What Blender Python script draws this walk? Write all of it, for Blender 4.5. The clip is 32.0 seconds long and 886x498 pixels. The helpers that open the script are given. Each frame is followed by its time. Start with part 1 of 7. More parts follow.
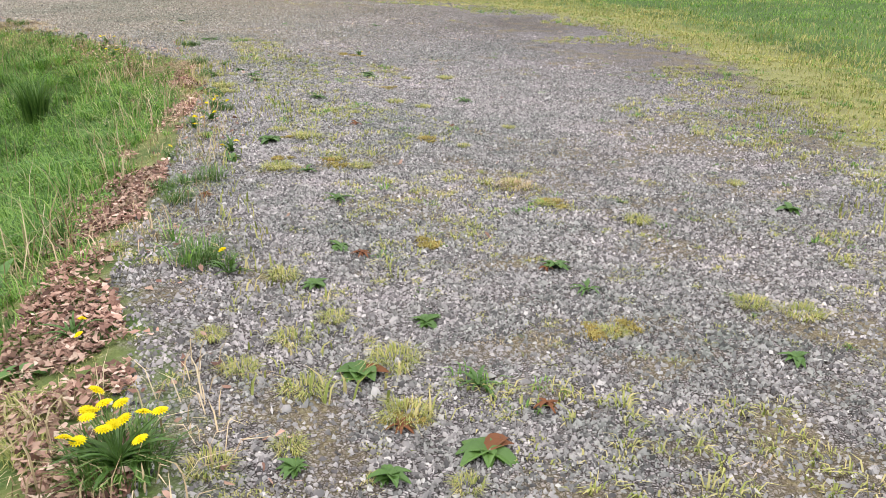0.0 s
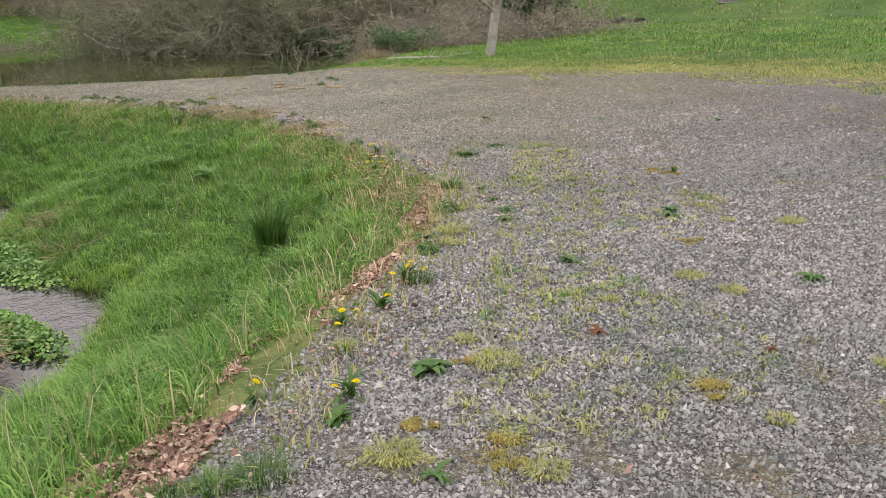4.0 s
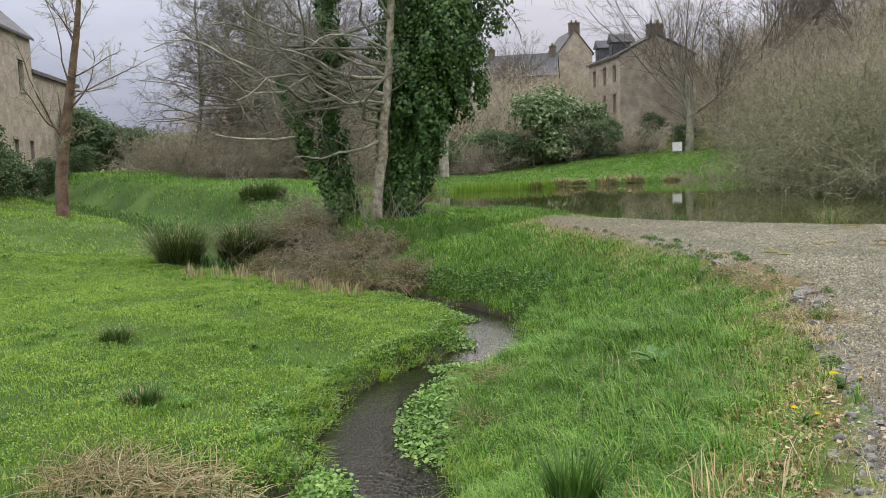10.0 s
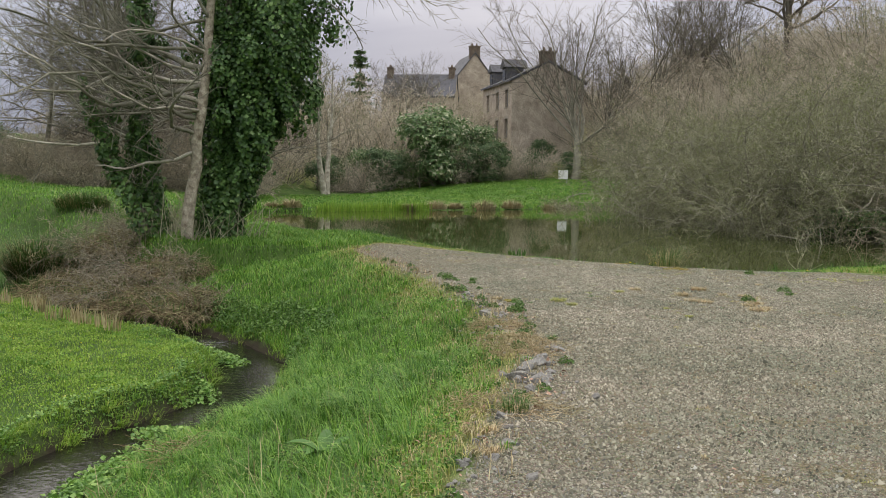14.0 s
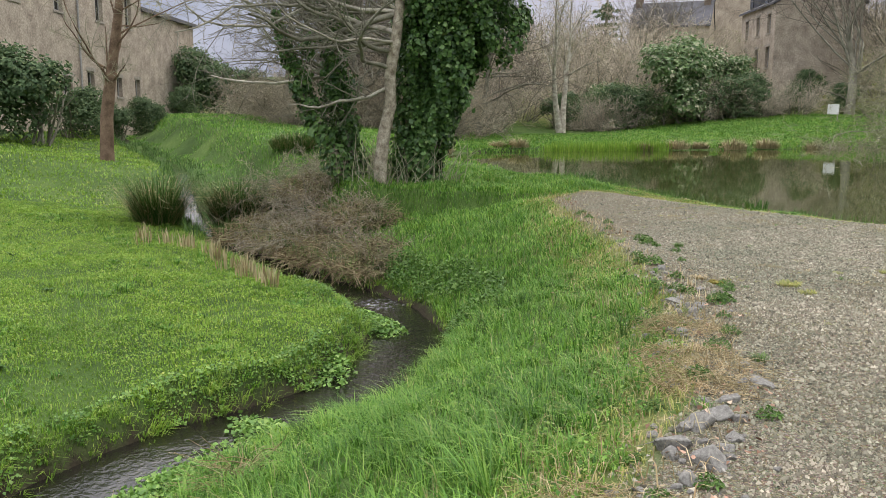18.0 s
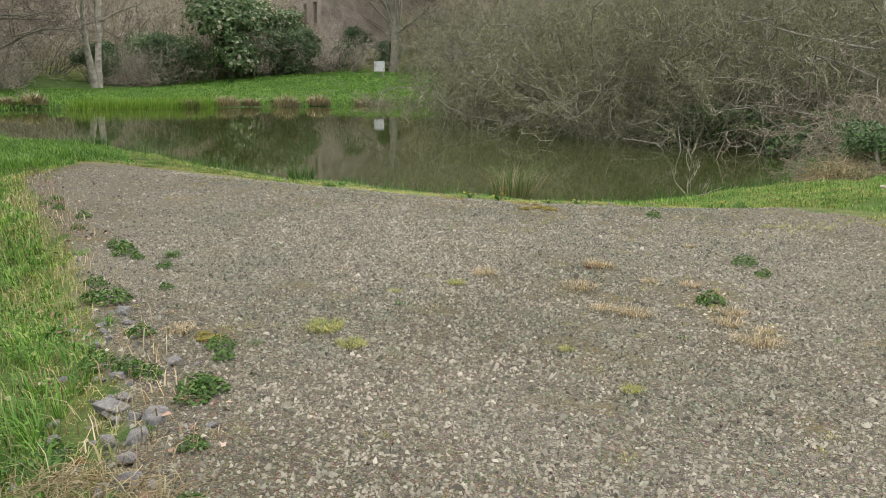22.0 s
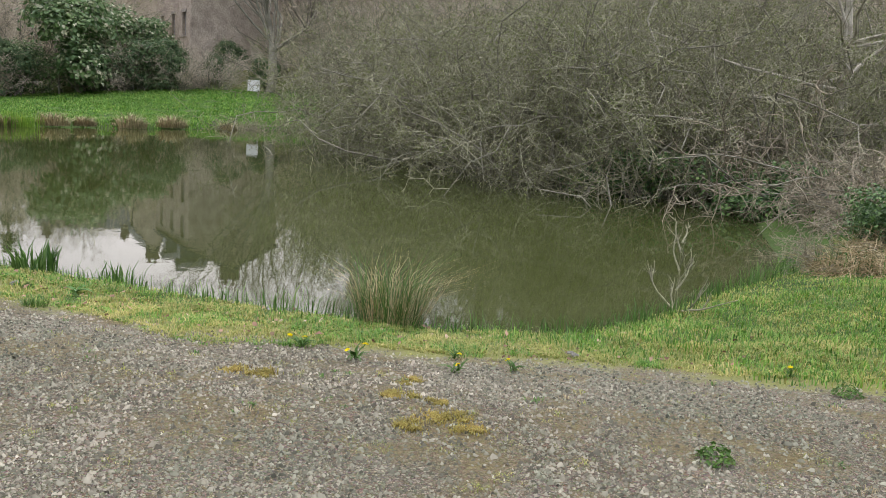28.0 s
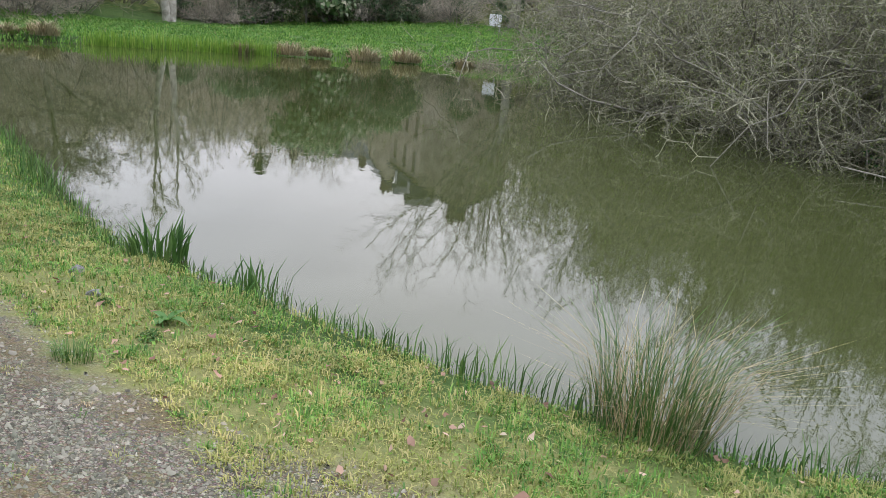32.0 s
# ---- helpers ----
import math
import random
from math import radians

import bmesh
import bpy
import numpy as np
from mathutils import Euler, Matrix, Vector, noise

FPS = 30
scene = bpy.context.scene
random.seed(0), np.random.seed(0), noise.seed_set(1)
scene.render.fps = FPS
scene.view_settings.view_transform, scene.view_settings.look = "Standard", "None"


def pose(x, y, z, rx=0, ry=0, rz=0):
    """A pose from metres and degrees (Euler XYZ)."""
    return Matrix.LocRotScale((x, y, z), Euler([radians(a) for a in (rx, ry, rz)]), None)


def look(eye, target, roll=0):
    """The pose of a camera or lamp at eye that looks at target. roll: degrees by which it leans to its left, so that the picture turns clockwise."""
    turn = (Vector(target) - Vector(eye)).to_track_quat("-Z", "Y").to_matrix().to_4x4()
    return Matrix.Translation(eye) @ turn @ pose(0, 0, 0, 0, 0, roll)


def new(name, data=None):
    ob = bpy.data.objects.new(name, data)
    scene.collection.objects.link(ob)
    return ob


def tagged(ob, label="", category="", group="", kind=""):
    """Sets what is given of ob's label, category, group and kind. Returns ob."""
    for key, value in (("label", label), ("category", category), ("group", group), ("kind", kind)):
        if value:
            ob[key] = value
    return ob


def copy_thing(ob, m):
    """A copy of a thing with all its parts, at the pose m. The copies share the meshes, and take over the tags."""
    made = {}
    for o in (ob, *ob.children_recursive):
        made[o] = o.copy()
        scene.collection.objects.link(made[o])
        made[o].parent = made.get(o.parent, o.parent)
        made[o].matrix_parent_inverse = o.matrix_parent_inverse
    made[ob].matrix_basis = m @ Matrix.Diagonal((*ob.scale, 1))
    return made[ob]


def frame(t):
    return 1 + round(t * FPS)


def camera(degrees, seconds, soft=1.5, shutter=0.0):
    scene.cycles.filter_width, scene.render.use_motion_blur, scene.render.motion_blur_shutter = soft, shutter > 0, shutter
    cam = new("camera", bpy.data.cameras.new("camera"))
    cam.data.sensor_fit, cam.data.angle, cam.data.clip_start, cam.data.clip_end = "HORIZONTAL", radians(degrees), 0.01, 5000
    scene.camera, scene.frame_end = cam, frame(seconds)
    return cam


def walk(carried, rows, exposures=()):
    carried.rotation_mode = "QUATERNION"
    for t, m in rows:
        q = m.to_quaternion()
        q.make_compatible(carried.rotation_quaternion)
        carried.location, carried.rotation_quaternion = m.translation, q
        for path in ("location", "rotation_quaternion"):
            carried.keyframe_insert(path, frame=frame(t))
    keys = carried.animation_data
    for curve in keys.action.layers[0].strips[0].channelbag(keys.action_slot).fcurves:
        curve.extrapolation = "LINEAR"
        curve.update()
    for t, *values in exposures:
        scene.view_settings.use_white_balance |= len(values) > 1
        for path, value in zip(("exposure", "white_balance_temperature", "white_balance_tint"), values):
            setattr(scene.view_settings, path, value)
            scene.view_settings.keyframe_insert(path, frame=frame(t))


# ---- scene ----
cam = camera(55.37, 32.0, soft=0.75)
# seconds, eye, a point looked at, roll
PATH = [
    (0, (0.980, 3.669, 1.509), (0.647, 5.509, 0.801), 1.84),
    (0.5, (0.961, 4.108, 1.546), (0.356, 5.881, 0.846), 0.00),
    (1, (1.023, 4.523, 1.541), (0.121, 6.192, 0.909), -0.24),
    (1.5, (1.001, 4.883, 1.531), (-0.052, 6.458, 0.889), -0.19),
    (2, (0.876, 5.255, 1.536), (-0.287, 6.749, 0.892), -2.39),
    (2.5, (0.894, 5.610, 1.541), (-0.387, 7.009, 0.906), -3.45),
    (3, (0.820, 5.972, 1.532), (-0.462, 7.371, 0.900), -3.32),
    (3.5, (0.693, 6.300, 1.563), (-0.495, 7.800, 0.980), -3.84),
    (4, (0.701, 6.725, 1.557), (-0.437, 8.272, 0.998), -2.52),
    (4.5, (0.724, 7.057, 1.567), (-0.339, 8.655, 1.004), -2.00),
    (6.5, (0.684, 8.541, 1.354), (-0.422, 10.139, 0.881), 1.26),
    (7, (0.622, 8.916, 1.358), (-0.711, 10.344, 0.931), 0.09),
    (7.5, (0.565, 9.230, 1.393), (-0.948, 10.470, 0.976), 0.52),
    (8, (0.293, 9.540, 1.389), (-1.319, 10.649, 0.978), 1.62),
    (8.5, (0.083, 9.868, 1.406), (-1.712, 10.654, 1.005), -0.60),
    (9, (-0.079, 10.148, 1.458), (-1.958, 10.704, 1.057), -0.79),
    (9.5, (-0.361, 10.339, 1.474), (-2.276, 10.793, 1.117), -0.32),
    (10, (-0.562, 10.608, 1.501), (-2.531, 10.892, 1.299), -1.93),
    (10.5, (-0.697, 10.931, 1.565), (-2.683, 11.121, 1.428), 0.40),
    (11, (-0.961, 11.160, 1.547), (-2.946, 11.388, 1.455), 0.06),
    (11.5, (-1.190, 11.520, 1.558), (-3.165, 11.827, 1.486), -0.82),
    (12, (-1.311, 11.904, 1.577), (-3.280, 12.248, 1.512), -0.37),
    (12.5, (-1.523, 12.139, 1.529), (-3.463, 12.612, 1.432), 1.62),
    (13, (-1.734, 12.401, 1.548), (-3.670, 12.892, 1.445), 1.41),
    (13.5, (-1.917, 12.771, 1.543), (-3.843, 13.290, 1.395), 1.28),
    (15.5, (-2.871, 13.530, 1.540), (-4.838, 13.820, 1.325), -0.04),
    (16, (-3.201, 13.655, 1.526), (-5.179, 13.816, 1.276), 1.04),
    (16.5, (-3.504, 13.872, 1.517), (-5.479, 13.971, 1.217), 0.30),
    (17, (-3.742, 14.080, 1.569), (-5.719, 14.052, 1.267), 1.07),
    (17.5, (-4.094, 14.191, 1.553), (-6.070, 14.099, 1.256), 1.39),
    (18, (-4.488, 14.358, 1.538), (-6.463, 14.281, 1.229), 0.24),
    (18.5, (-4.838, 14.544, 1.550), (-6.813, 14.484, 1.237), 1.11),
    (19, (-5.278, 14.721, 1.483), (-7.252, 14.785, 1.163), 1.41),
    (19.5, (-5.674, 14.921, 1.476), (-7.624, 15.182, 1.119), 1.59),
    (20, (-6.070, 15.168, 1.475), (-7.998, 15.544, 1.097), 1.32),
    (20.5, (-6.506, 15.325, 1.439), (-8.380, 15.909, 1.053), 2.10),
    (21, (-6.932, 15.492, 1.433), (-8.769, 16.181, 1.044), 1.19),
    (21.5, (-7.345, 15.652, 1.469), (-9.170, 16.350, 1.043), 1.30),
    (22, (-7.835, 15.780, 1.433), (-9.587, 16.659, 1.037), 1.10),
    (22.5, (-8.314, 15.989, 1.391), (-10.062, 16.864, 0.967), 1.01),
    (23, (-8.772, 16.204, 1.412), (-10.535, 17.044, 0.979), 2.02),
    (23.5, (-9.217, 16.452, 1.439), (-10.928, 17.389, 0.998), 1.42),
    (24, (-9.576, 16.754, 1.466), (-11.271, 17.734, 1.056), 1.73),
    (24.5, (-9.904, 16.984, 1.481), (-11.599, 17.965, 1.076), 0.79),
    (25, (-10.276, 17.236, 1.518), (-11.927, 18.299, 1.141), -1.31),
    (25.5, (-10.613, 17.492, 1.522), (-12.247, 18.580, 1.138), -1.24),
    (27.5, (-12.230, 18.636, 1.498), (-13.863, 19.743, 1.166), 2.38),
    (28, (-12.653, 18.780, 1.504), (-14.283, 19.891, 1.174), 3.32),
    (28.5, (-13.062, 18.948, 1.495), (-14.775, 19.918, 1.142), 2.18),
    (29, (-13.525, 19.053, 1.480), (-15.243, 19.998, 1.088), 2.69),
    (29.5, (-13.914, 19.216, 1.478), (-15.618, 20.185, 1.079), 2.17),
    (30, (-14.253, 19.427, 1.495), (-15.960, 20.382, 1.074), 2.19),
    (30.5, (-14.637, 19.611, 1.482), (-16.335, 20.563, 1.023), 2.31),
    (31, (-14.975, 19.869, 1.459), (-16.673, 20.782, 0.927), 2.20),
    (31.5, (-15.235, 20.067, 1.490), (-17.004, 20.822, 0.940), 2.64),
    (32, (-15.498, 20.129, 1.492), (-17.328, 20.759, 0.986), 5.38),
]
EXPOSURES = [(0, 0.5, 7000, 20), (3, 0.42, 7000, 20), (4, 0.16, 7200, 20), (7, 0.1, 7300, 16), (9, 0.27, 7200, 11), (13, -0.03, 7500, 10), (17, 0.33, 7300, 11), (20, 0.27, 7300, 12), (23, 0.14, 7300, 13), (28, 0.23, 6900, 15), (32, 0.25, 6400, 15)]
walk(cam, [(t, look(eye, target, roll)) for t, eye, target, roll in PATH], exposures=EXPOSURES)

# ---- world, sun ----
WATER = -0.40          # pond level at its near end; the plan leans 0.6 degrees against it


def water(x):
    return WATER - 0.011 * (x + 20)


BROOK = -1.42          # brook level
SUN_AZ, SUN_EL = radians(72), radians(24)   # left of +y, above the horizon
world = bpy.data.worlds.new("overcast_sky")
scene.world = world
world.use_nodes = True
wn, wl = world.node_tree.nodes, world.node_tree.links
wn.clear()
w_out = wn.new("ShaderNodeOutputWorld")
w_sky = wn.new("ShaderNodeTexSky")
w_sky.sky_type = 'NISHITA'
w_sky.sun_disc = False
w_sky.sun_elevation = SUN_EL
w_sky.sun_rotation = -SUN_AZ
w_sky.dust_density = 4.0
w_bg = wn.new("ShaderNodeBackground")
w_bg.inputs["Strength"].default_value = 0.06
wl.new(w_sky.outputs[0], w_bg.inputs["Color"])
w_co = wn.new("ShaderNodeTexCoord")
w_map = wn.new("ShaderNodeMapping")
w_map.inputs["Scale"].default_value = (1.2, 1.2, 4.0)
wl.new(w_co.outputs["Generated"], w_map.inputs["Vector"])
w_no = wn.new("ShaderNodeTexNoise")
w_no.inputs["Scale"].default_value = 1.7
w_no.inputs["Detail"].default_value = 6
w_no.inputs["Distortion"].default_value = 0.6
wl.new(w_map.outputs[0], w_no.inputs["Vector"])
w_ra = wn.new("ShaderNodeValToRGB")
w_ra.color_ramp.elements[0].position = 0.30
w_ra.color_ramp.elements[0].color = (0.53, 0.58, 0.73, 1)
w_ra.color_ramp.elements[1].position = 0.72
w_ra.color_ramp.elements[1].color = (1.06, 1.09, 1.16, 1)
wl.new(w_no.outputs["Fac"], w_ra.inputs["Fac"])
w_cl = wn.new("ShaderNodeBackground")
w_cl.inputs["Strength"].default_value = 0.80
w_low = wn.new("ShaderNodeMix")
w_low.data_type, w_low.blend_type = 'RGBA', 'MULTIPLY'
w_low.inputs[7].default_value = (0.84, 0.925, 1.14, 1)
wl.new(w_ra.outputs[0], w_low.inputs[6])
wl.new(w_low.outputs[2], w_cl.inputs["Color"])
# an overcast sky is three times as bright overhead as at the horizon
w_sep = wn.new("ShaderNodeSeparateXYZ")
wl.new(w_co.outputs["Generated"], w_sep.inputs[0])
w_up = wn.new("ShaderNodeMapRange")
w_up.inputs["From Min"].default_value = 0.0
w_up.inputs["From Max"].default_value = 1.0
w_up.inputs["To Min"].default_value = 0.41
w_up.inputs["To Max"].default_value = 3.45
w_sq = wn.new("ShaderNodeMath")
w_sq.operation = 'POWER'
w_sq.use_clamp = True
wl.new(w_sep.outputs["Z"], w_sq.inputs[0])
w_sq.inputs[1].default_value = 1.4
w_fade = wn.new("ShaderNodeMapRange")
for key, val in (("From Min", 0.1), ("From Max", 0.7), ("To Min", 1.0), ("To Max", 0.0)):
    w_fade.inputs[key].default_value = val
wl.new(w_sep.outputs["Z"], w_fade.inputs["Value"])
wl.new(w_fade.outputs[0], w_low.inputs[0])
wl.new(w_sq.outputs[0], w_up.inputs["Value"])
wl.new(w_up.outputs[0], w_cl.inputs["Strength"])
w_mix = wn.new("ShaderNodeMixShader")
w_mix.inputs[0].default_value = 0.95
wl.new(w_bg.outputs[0], w_mix.inputs[1])
wl.new(w_cl.outputs[0], w_mix.inputs[2])
wl.new(w_mix.outputs[0], w_out.inputs[0])
sun_data = bpy.data.lights.new("sun", 'SUN')
sun_data.energy = 0.8
sun_data.angle = radians(70)
sun_data.color = (1.0, 0.95, 0.88)
sun = new("sun", sun_data)
sun_dir = Vector((-math.sin(SUN_AZ) * math.cos(SUN_EL), math.cos(SUN_AZ) * math.cos(SUN_EL), math.sin(SUN_EL)))
sun.matrix_world = look(sun_dir * 60, (0, 0, 0))

# ---- materials ----
def mat(name, rough=0.8, spec=0.3):
    m = bpy.data.materials.new(name)
    m.use_nodes = True
    b = m.node_tree.nodes["Principled BSDF"]
    b.inputs["Roughness"].default_value = rough
    b.inputs["Specular IOR Level"].default_value = spec
    return m, m.node_tree.nodes, m.node_tree.links, b


def ramp(nodes, stops):
    r = nodes.new("ShaderNodeValToRGB")
    e = r.color_ramp.elements
    while len(e) < len(stops):
        e.new(0.5)
    for s, (p, c) in zip(e, stops):
        s.position, s.color = p, (*c, 1)
    return r


def noise_node(nodes, links, scale, detail=4, rough=0.55, coord=None):
    n = nodes.new("ShaderNodeTexNoise")
    n.inputs["Scale"].default_value = scale
    n.inputs["Detail"].default_value = detail
    n.inputs["Roughness"].default_value = rough
    if coord is None:
        coord = nodes.new("ShaderNodeTexCoord").outputs["Object"]
    links.new(coord, n.inputs["Vector"])
    return n


def mixed(nodes, links, fac, a, b, mode='MIX'):
    m = nodes.new("ShaderNodeMix")
    m.data_type, m.blend_type = 'RGBA', mode
    for sock, v in ((m.inputs[0], fac), (m.inputs[6], a), (m.inputs[7], b)):
        if isinstance(v, (int, float)):
            sock.default_value = v
        elif isinstance(v, tuple):
            sock.default_value = (*v, 1)
        else:
            links.new(v, sock)
    return m.outputs[2]


def bumped(nodes, links, bsdf, height, strength=0.5, distance=0.02):
    b = nodes.new("ShaderNodeBump")
    b.inputs["Strength"].default_value = strength
    b.inputs["Distance"].default_value = distance
    links.new(height, b.inputs["Height"])
    links.new(b.outputs[0], bsdf.inputs["Normal"])


def mottled(name, dark, light, scale, rough=0.85, spec=0.2, bump=0.3, fine=60, island=0.0, dist=0.01):
    """A surface between two colours at two scales of noise, with fine relief; island: share varied piece by piece."""
    m, n, l, b = mat(name, rough, spec)
    co = n.new("ShaderNodeTexCoord").outputs["Object"]
    a = noise_node(n, l, scale, 5, 0.6, co)
    f = noise_node(n, l, fine, 3, 0.6, co)
    mid = tuple((p + q) / 2 for p, q in zip(dark, light))
    r = ramp(n, [(0.3, dark), (0.5, mid), (0.72, light)])
    l.new(a.outputs["Fac"], r.inputs["Fac"])
    r2 = ramp(n, [(0.3, (0.62, 0.62, 0.62)), (0.7, (1.25, 1.25, 1.25))])
    l.new(f.outputs["Fac"], r2.inputs["Fac"])
    col = mixed(n, l, 1.0, r.outputs[0], r2.outputs[0], 'MULTIPLY')
    if island:
        g = n.new("ShaderNodeNewGeometry")
        r3 = ramp(n, [(0.0, (1 - island,) * 3), (1.0, (1 + island,) * 3)])
        l.new(g.outputs["Random Per Island"], r3.inputs["Fac"])
        col = mixed(n, l, 1.0, col, r3.outputs[0], 'MULTIPLY')
    l.new(col, b.inputs["Base Color"])
    if bump:
        bumped(n, l, b, f.outputs["Fac"], bump, dist)
    return m


def leafy(name, stops, rough=0.55, spec=0.3, through_light=0.25):
    """Leaf or blade colour picked piece by piece, with a large-scale drift and light passing through."""
    m, n, l, b = mat(name, rough, spec)
    g = n.new("ShaderNodeNewGeometry")
    r = ramp(n, stops)
    l.new(g.outputs["Random Per Island"], r.inputs["Fac"])
    co = n.new("ShaderNodeTexCoord").outputs["Object"]
    a = noise_node(n, l, 0.55, 4, 0.6, co)
    r2 = ramp(n, [(0.3, (0.72, 0.78, 0.7)), (0.7, (1.22, 1.15, 1.1))])
    l.new(a.outputs["Fac"], r2.inputs["Fac"])
    col = mixed(n, l, 1.0, r.outputs[0], r2.outputs[0], 'MULTIPLY')
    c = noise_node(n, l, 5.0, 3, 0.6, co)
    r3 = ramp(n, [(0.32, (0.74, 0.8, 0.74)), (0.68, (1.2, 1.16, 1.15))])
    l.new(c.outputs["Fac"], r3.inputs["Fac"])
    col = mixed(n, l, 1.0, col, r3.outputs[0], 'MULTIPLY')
    l.new(col, b.inputs["Base Color"])
    if through_light:
        t = n.new("ShaderNodeBsdfTranslucent")
        l.new(col, t.inputs["Color"])
        x = n.new("ShaderNodeMixShader")
        x.inputs[0].default_value = through_light
        l.new(b.outputs[0], x.inputs[1])
        l.new(t.outputs[0], x.inputs[2])
        l.new(x.outputs[0], n["Material Output"].inputs["Surface"])
    return m


def ground_material():
    """Gravel, moss, soil and turf, laid by the masks that the ground carries."""
    m, n, l, b = mat("ground_cover", 0.95, 0.15)
    co = n.new("ShaderNodeTexCoord").outputs["Object"]
    at = n.new("ShaderNodeAttribute")
    at.attribute_name = "gravel"
    wet = n.new("ShaderNodeAttribute")
    wet.attribute_name = "mud"
    big = noise_node(n, l, 0.45, 5, 0.6, co)
    mid = noise_node(n, l, 2.6, 6, 0.65, co)
    fine = noise_node(n, l, 38, 4, 0.6, co)
    # crushed stone
    warp = noise_node(n, l, 30, 2, 0.5, co)
    chip = n.new("ShaderNodeVectorMath")
    chip.operation = 'MULTIPLY_ADD'
    l.new(warp.outputs["Color"], chip.inputs[0])
    chip.inputs[1].default_value = (0.035, 0.035, 0.035)
    l.new(co, chip.inputs[2])
    v = n.new("ShaderNodeTexVoronoi")
    v.inputs["Scale"].default_value = 72
    l.new(chip.outputs[0], v.inputs["Vector"])
    v2 = n.new("ShaderNodeTexVoronoi")
    v2.inputs["Scale"].default_value = 85
    l.new(co, v2.inputs["Vector"])
    stone = ramp(n, [(0.0, (0.14, 0.137, 0.129)), (0.4, (0.25, 0.245, 0.23)), (0.75, (0.355, 0.348, 0.328)), (1.0, (0.48, 0.472, 0.445))])
    sx = n.new("ShaderNodeSeparateColor")
    l.new(v.outputs["Color"], sx.inputs[0])
    l.new(sx.outputs[0], stone.inputs["Fac"])
    # shade between the chips, painted into the colour as dark cell edges
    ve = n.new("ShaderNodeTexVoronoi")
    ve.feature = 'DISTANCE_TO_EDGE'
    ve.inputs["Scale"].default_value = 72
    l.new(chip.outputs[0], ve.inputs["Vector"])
    gap_shade = ramp(n, [(0.0, (0.07, 0.067, 0.06)), (0.08, (0.4, 0.39, 0.37)), (0.19, (1.0, 0.99, 0.98))])
    l.new(ve.outputs["Distance"], gap_shade.inputs["Fac"])
    grav = stone.outputs[0]
    fines = mixed(n, l, 0.55, (0.27, 0.23, 0.145), v2.outputs["Color"], 'SOFT_LIGHT')
    wm = n.new("ShaderNodeAttribute")
    wm.attribute_name = "warm"
    grav = mixed(n, l, wm.outputs["Fac"], grav, mixed(n, l, 1.0, grav, (1.0, 0.975, 0.81), 'MULTIPLY'))
    fr = ramp(n, [(0.35, (0.25, 0.25, 0.25)), (0.7, (0.8, 0.8, 0.8))])
    l.new(mid.outputs["Fac"], fr.inputs["Fac"])
    fw = n.new("ShaderNodeMath")
    fw.operation = 'MULTIPLY_ADD'
    l.new(wm.outputs["Fac"], fw.inputs[0])
    fw.inputs[1].default_value = 0.65
    fw.inputs[2].default_value = 0.15
    grav = mixed(n, l, fr.outputs[0], grav, mixed(n, l, fw.outputs[0], grav, fines))
    # the painted shade between chips is weaker on the warm stretch
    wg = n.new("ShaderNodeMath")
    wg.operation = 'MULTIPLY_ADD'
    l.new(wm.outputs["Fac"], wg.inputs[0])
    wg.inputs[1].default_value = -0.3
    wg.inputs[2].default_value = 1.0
    grav = mixed(n, l, wg.outputs[0], grav, gap_shade.outputs[0], 'MULTIPLY')
    worn = ramp(n, [(0.34, (0.80, 0.775, 0.72)), (0.5, (1.0, 0.99, 0.97)), (0.66, (1.14, 1.14, 1.15))])
    l.new(big.outputs["Fac"], worn.inputs["Fac"])
    grav = mixed(n, l, 1.0, grav, worn.outputs[0], 'MULTIPLY')
    moss = ramp(n, [(0.3, (0.10, 0.08, 0.04)), (0.5, (0.19, 0.155, 0.075)), (0.7, (0.27, 0.245, 0.11))])
    l.new(fine.outputs["Fac"], moss.inputs["Fac"])
    mo = n.new("ShaderNodeAttribute")
    mo.attribute_name = "moss"
    mm = n.new("ShaderNodeMath")
    mm.operation = 'MULTIPLY_ADD'
    l.new(mid.outputs["Fac"], mm.inputs[0])
    mm.inputs[1].default_value = 2.2
    l.new(mo.outputs["Fac"], mm.inputs[2])
    ms = n.new("ShaderNodeMapRange")
    ms.inputs["From Min"].default_value = 1.75
    ms.inputs["From Max"].default_value = 2.5
    l.new(mm.outputs[0], ms.inputs["Value"])
    grav = mixed(n, l, ms.outputs[0], grav, moss.outputs[0])
    # turf, its green darkened to paint in the shade among the blades' roots
    turf = ramp(n, [(0.25, (0.03, 0.058, 0.015)), (0.5, (0.06, 0.11, 0.026)), (0.75, (0.105, 0.16, 0.042))])
    tm = n.new("ShaderNodeMath")
    tm.operation = 'ADD'
    l.new(big.outputs["Fac"], tm.inputs[0])
    ts = n.new("ShaderNodeMath")
    ts.operation = 'MULTIPLY_ADD'
    l.new(fine.outputs["Fac"], ts.inputs[0])
    ts.inputs[1].default_value = 0.5
    ts.inputs[2].default_value = -0.25
    l.new(ts.outputs[0], tm.inputs[1])
    l.new(tm.outputs[0], turf.inputs["Fac"])
    soil = mixed(n, l, fine.outputs["Fac"], (0.018, 0.015, 0.01), (0.06, 0.048, 0.031))
    dr = n.new("ShaderNodeAttribute")
    dr.attribute_name = "dry"
    dm = n.new("ShaderNodeMath")
    dm.operation = 'MULTIPLY_ADD'
    l.new(mid.outputs["Fac"], dm.inputs[0])
    dm.inputs[1].default_value = 1.6
    l.new(dr.outputs["Fac"], dm.inputs[2])
    ds = n.new("ShaderNodeMapRange")
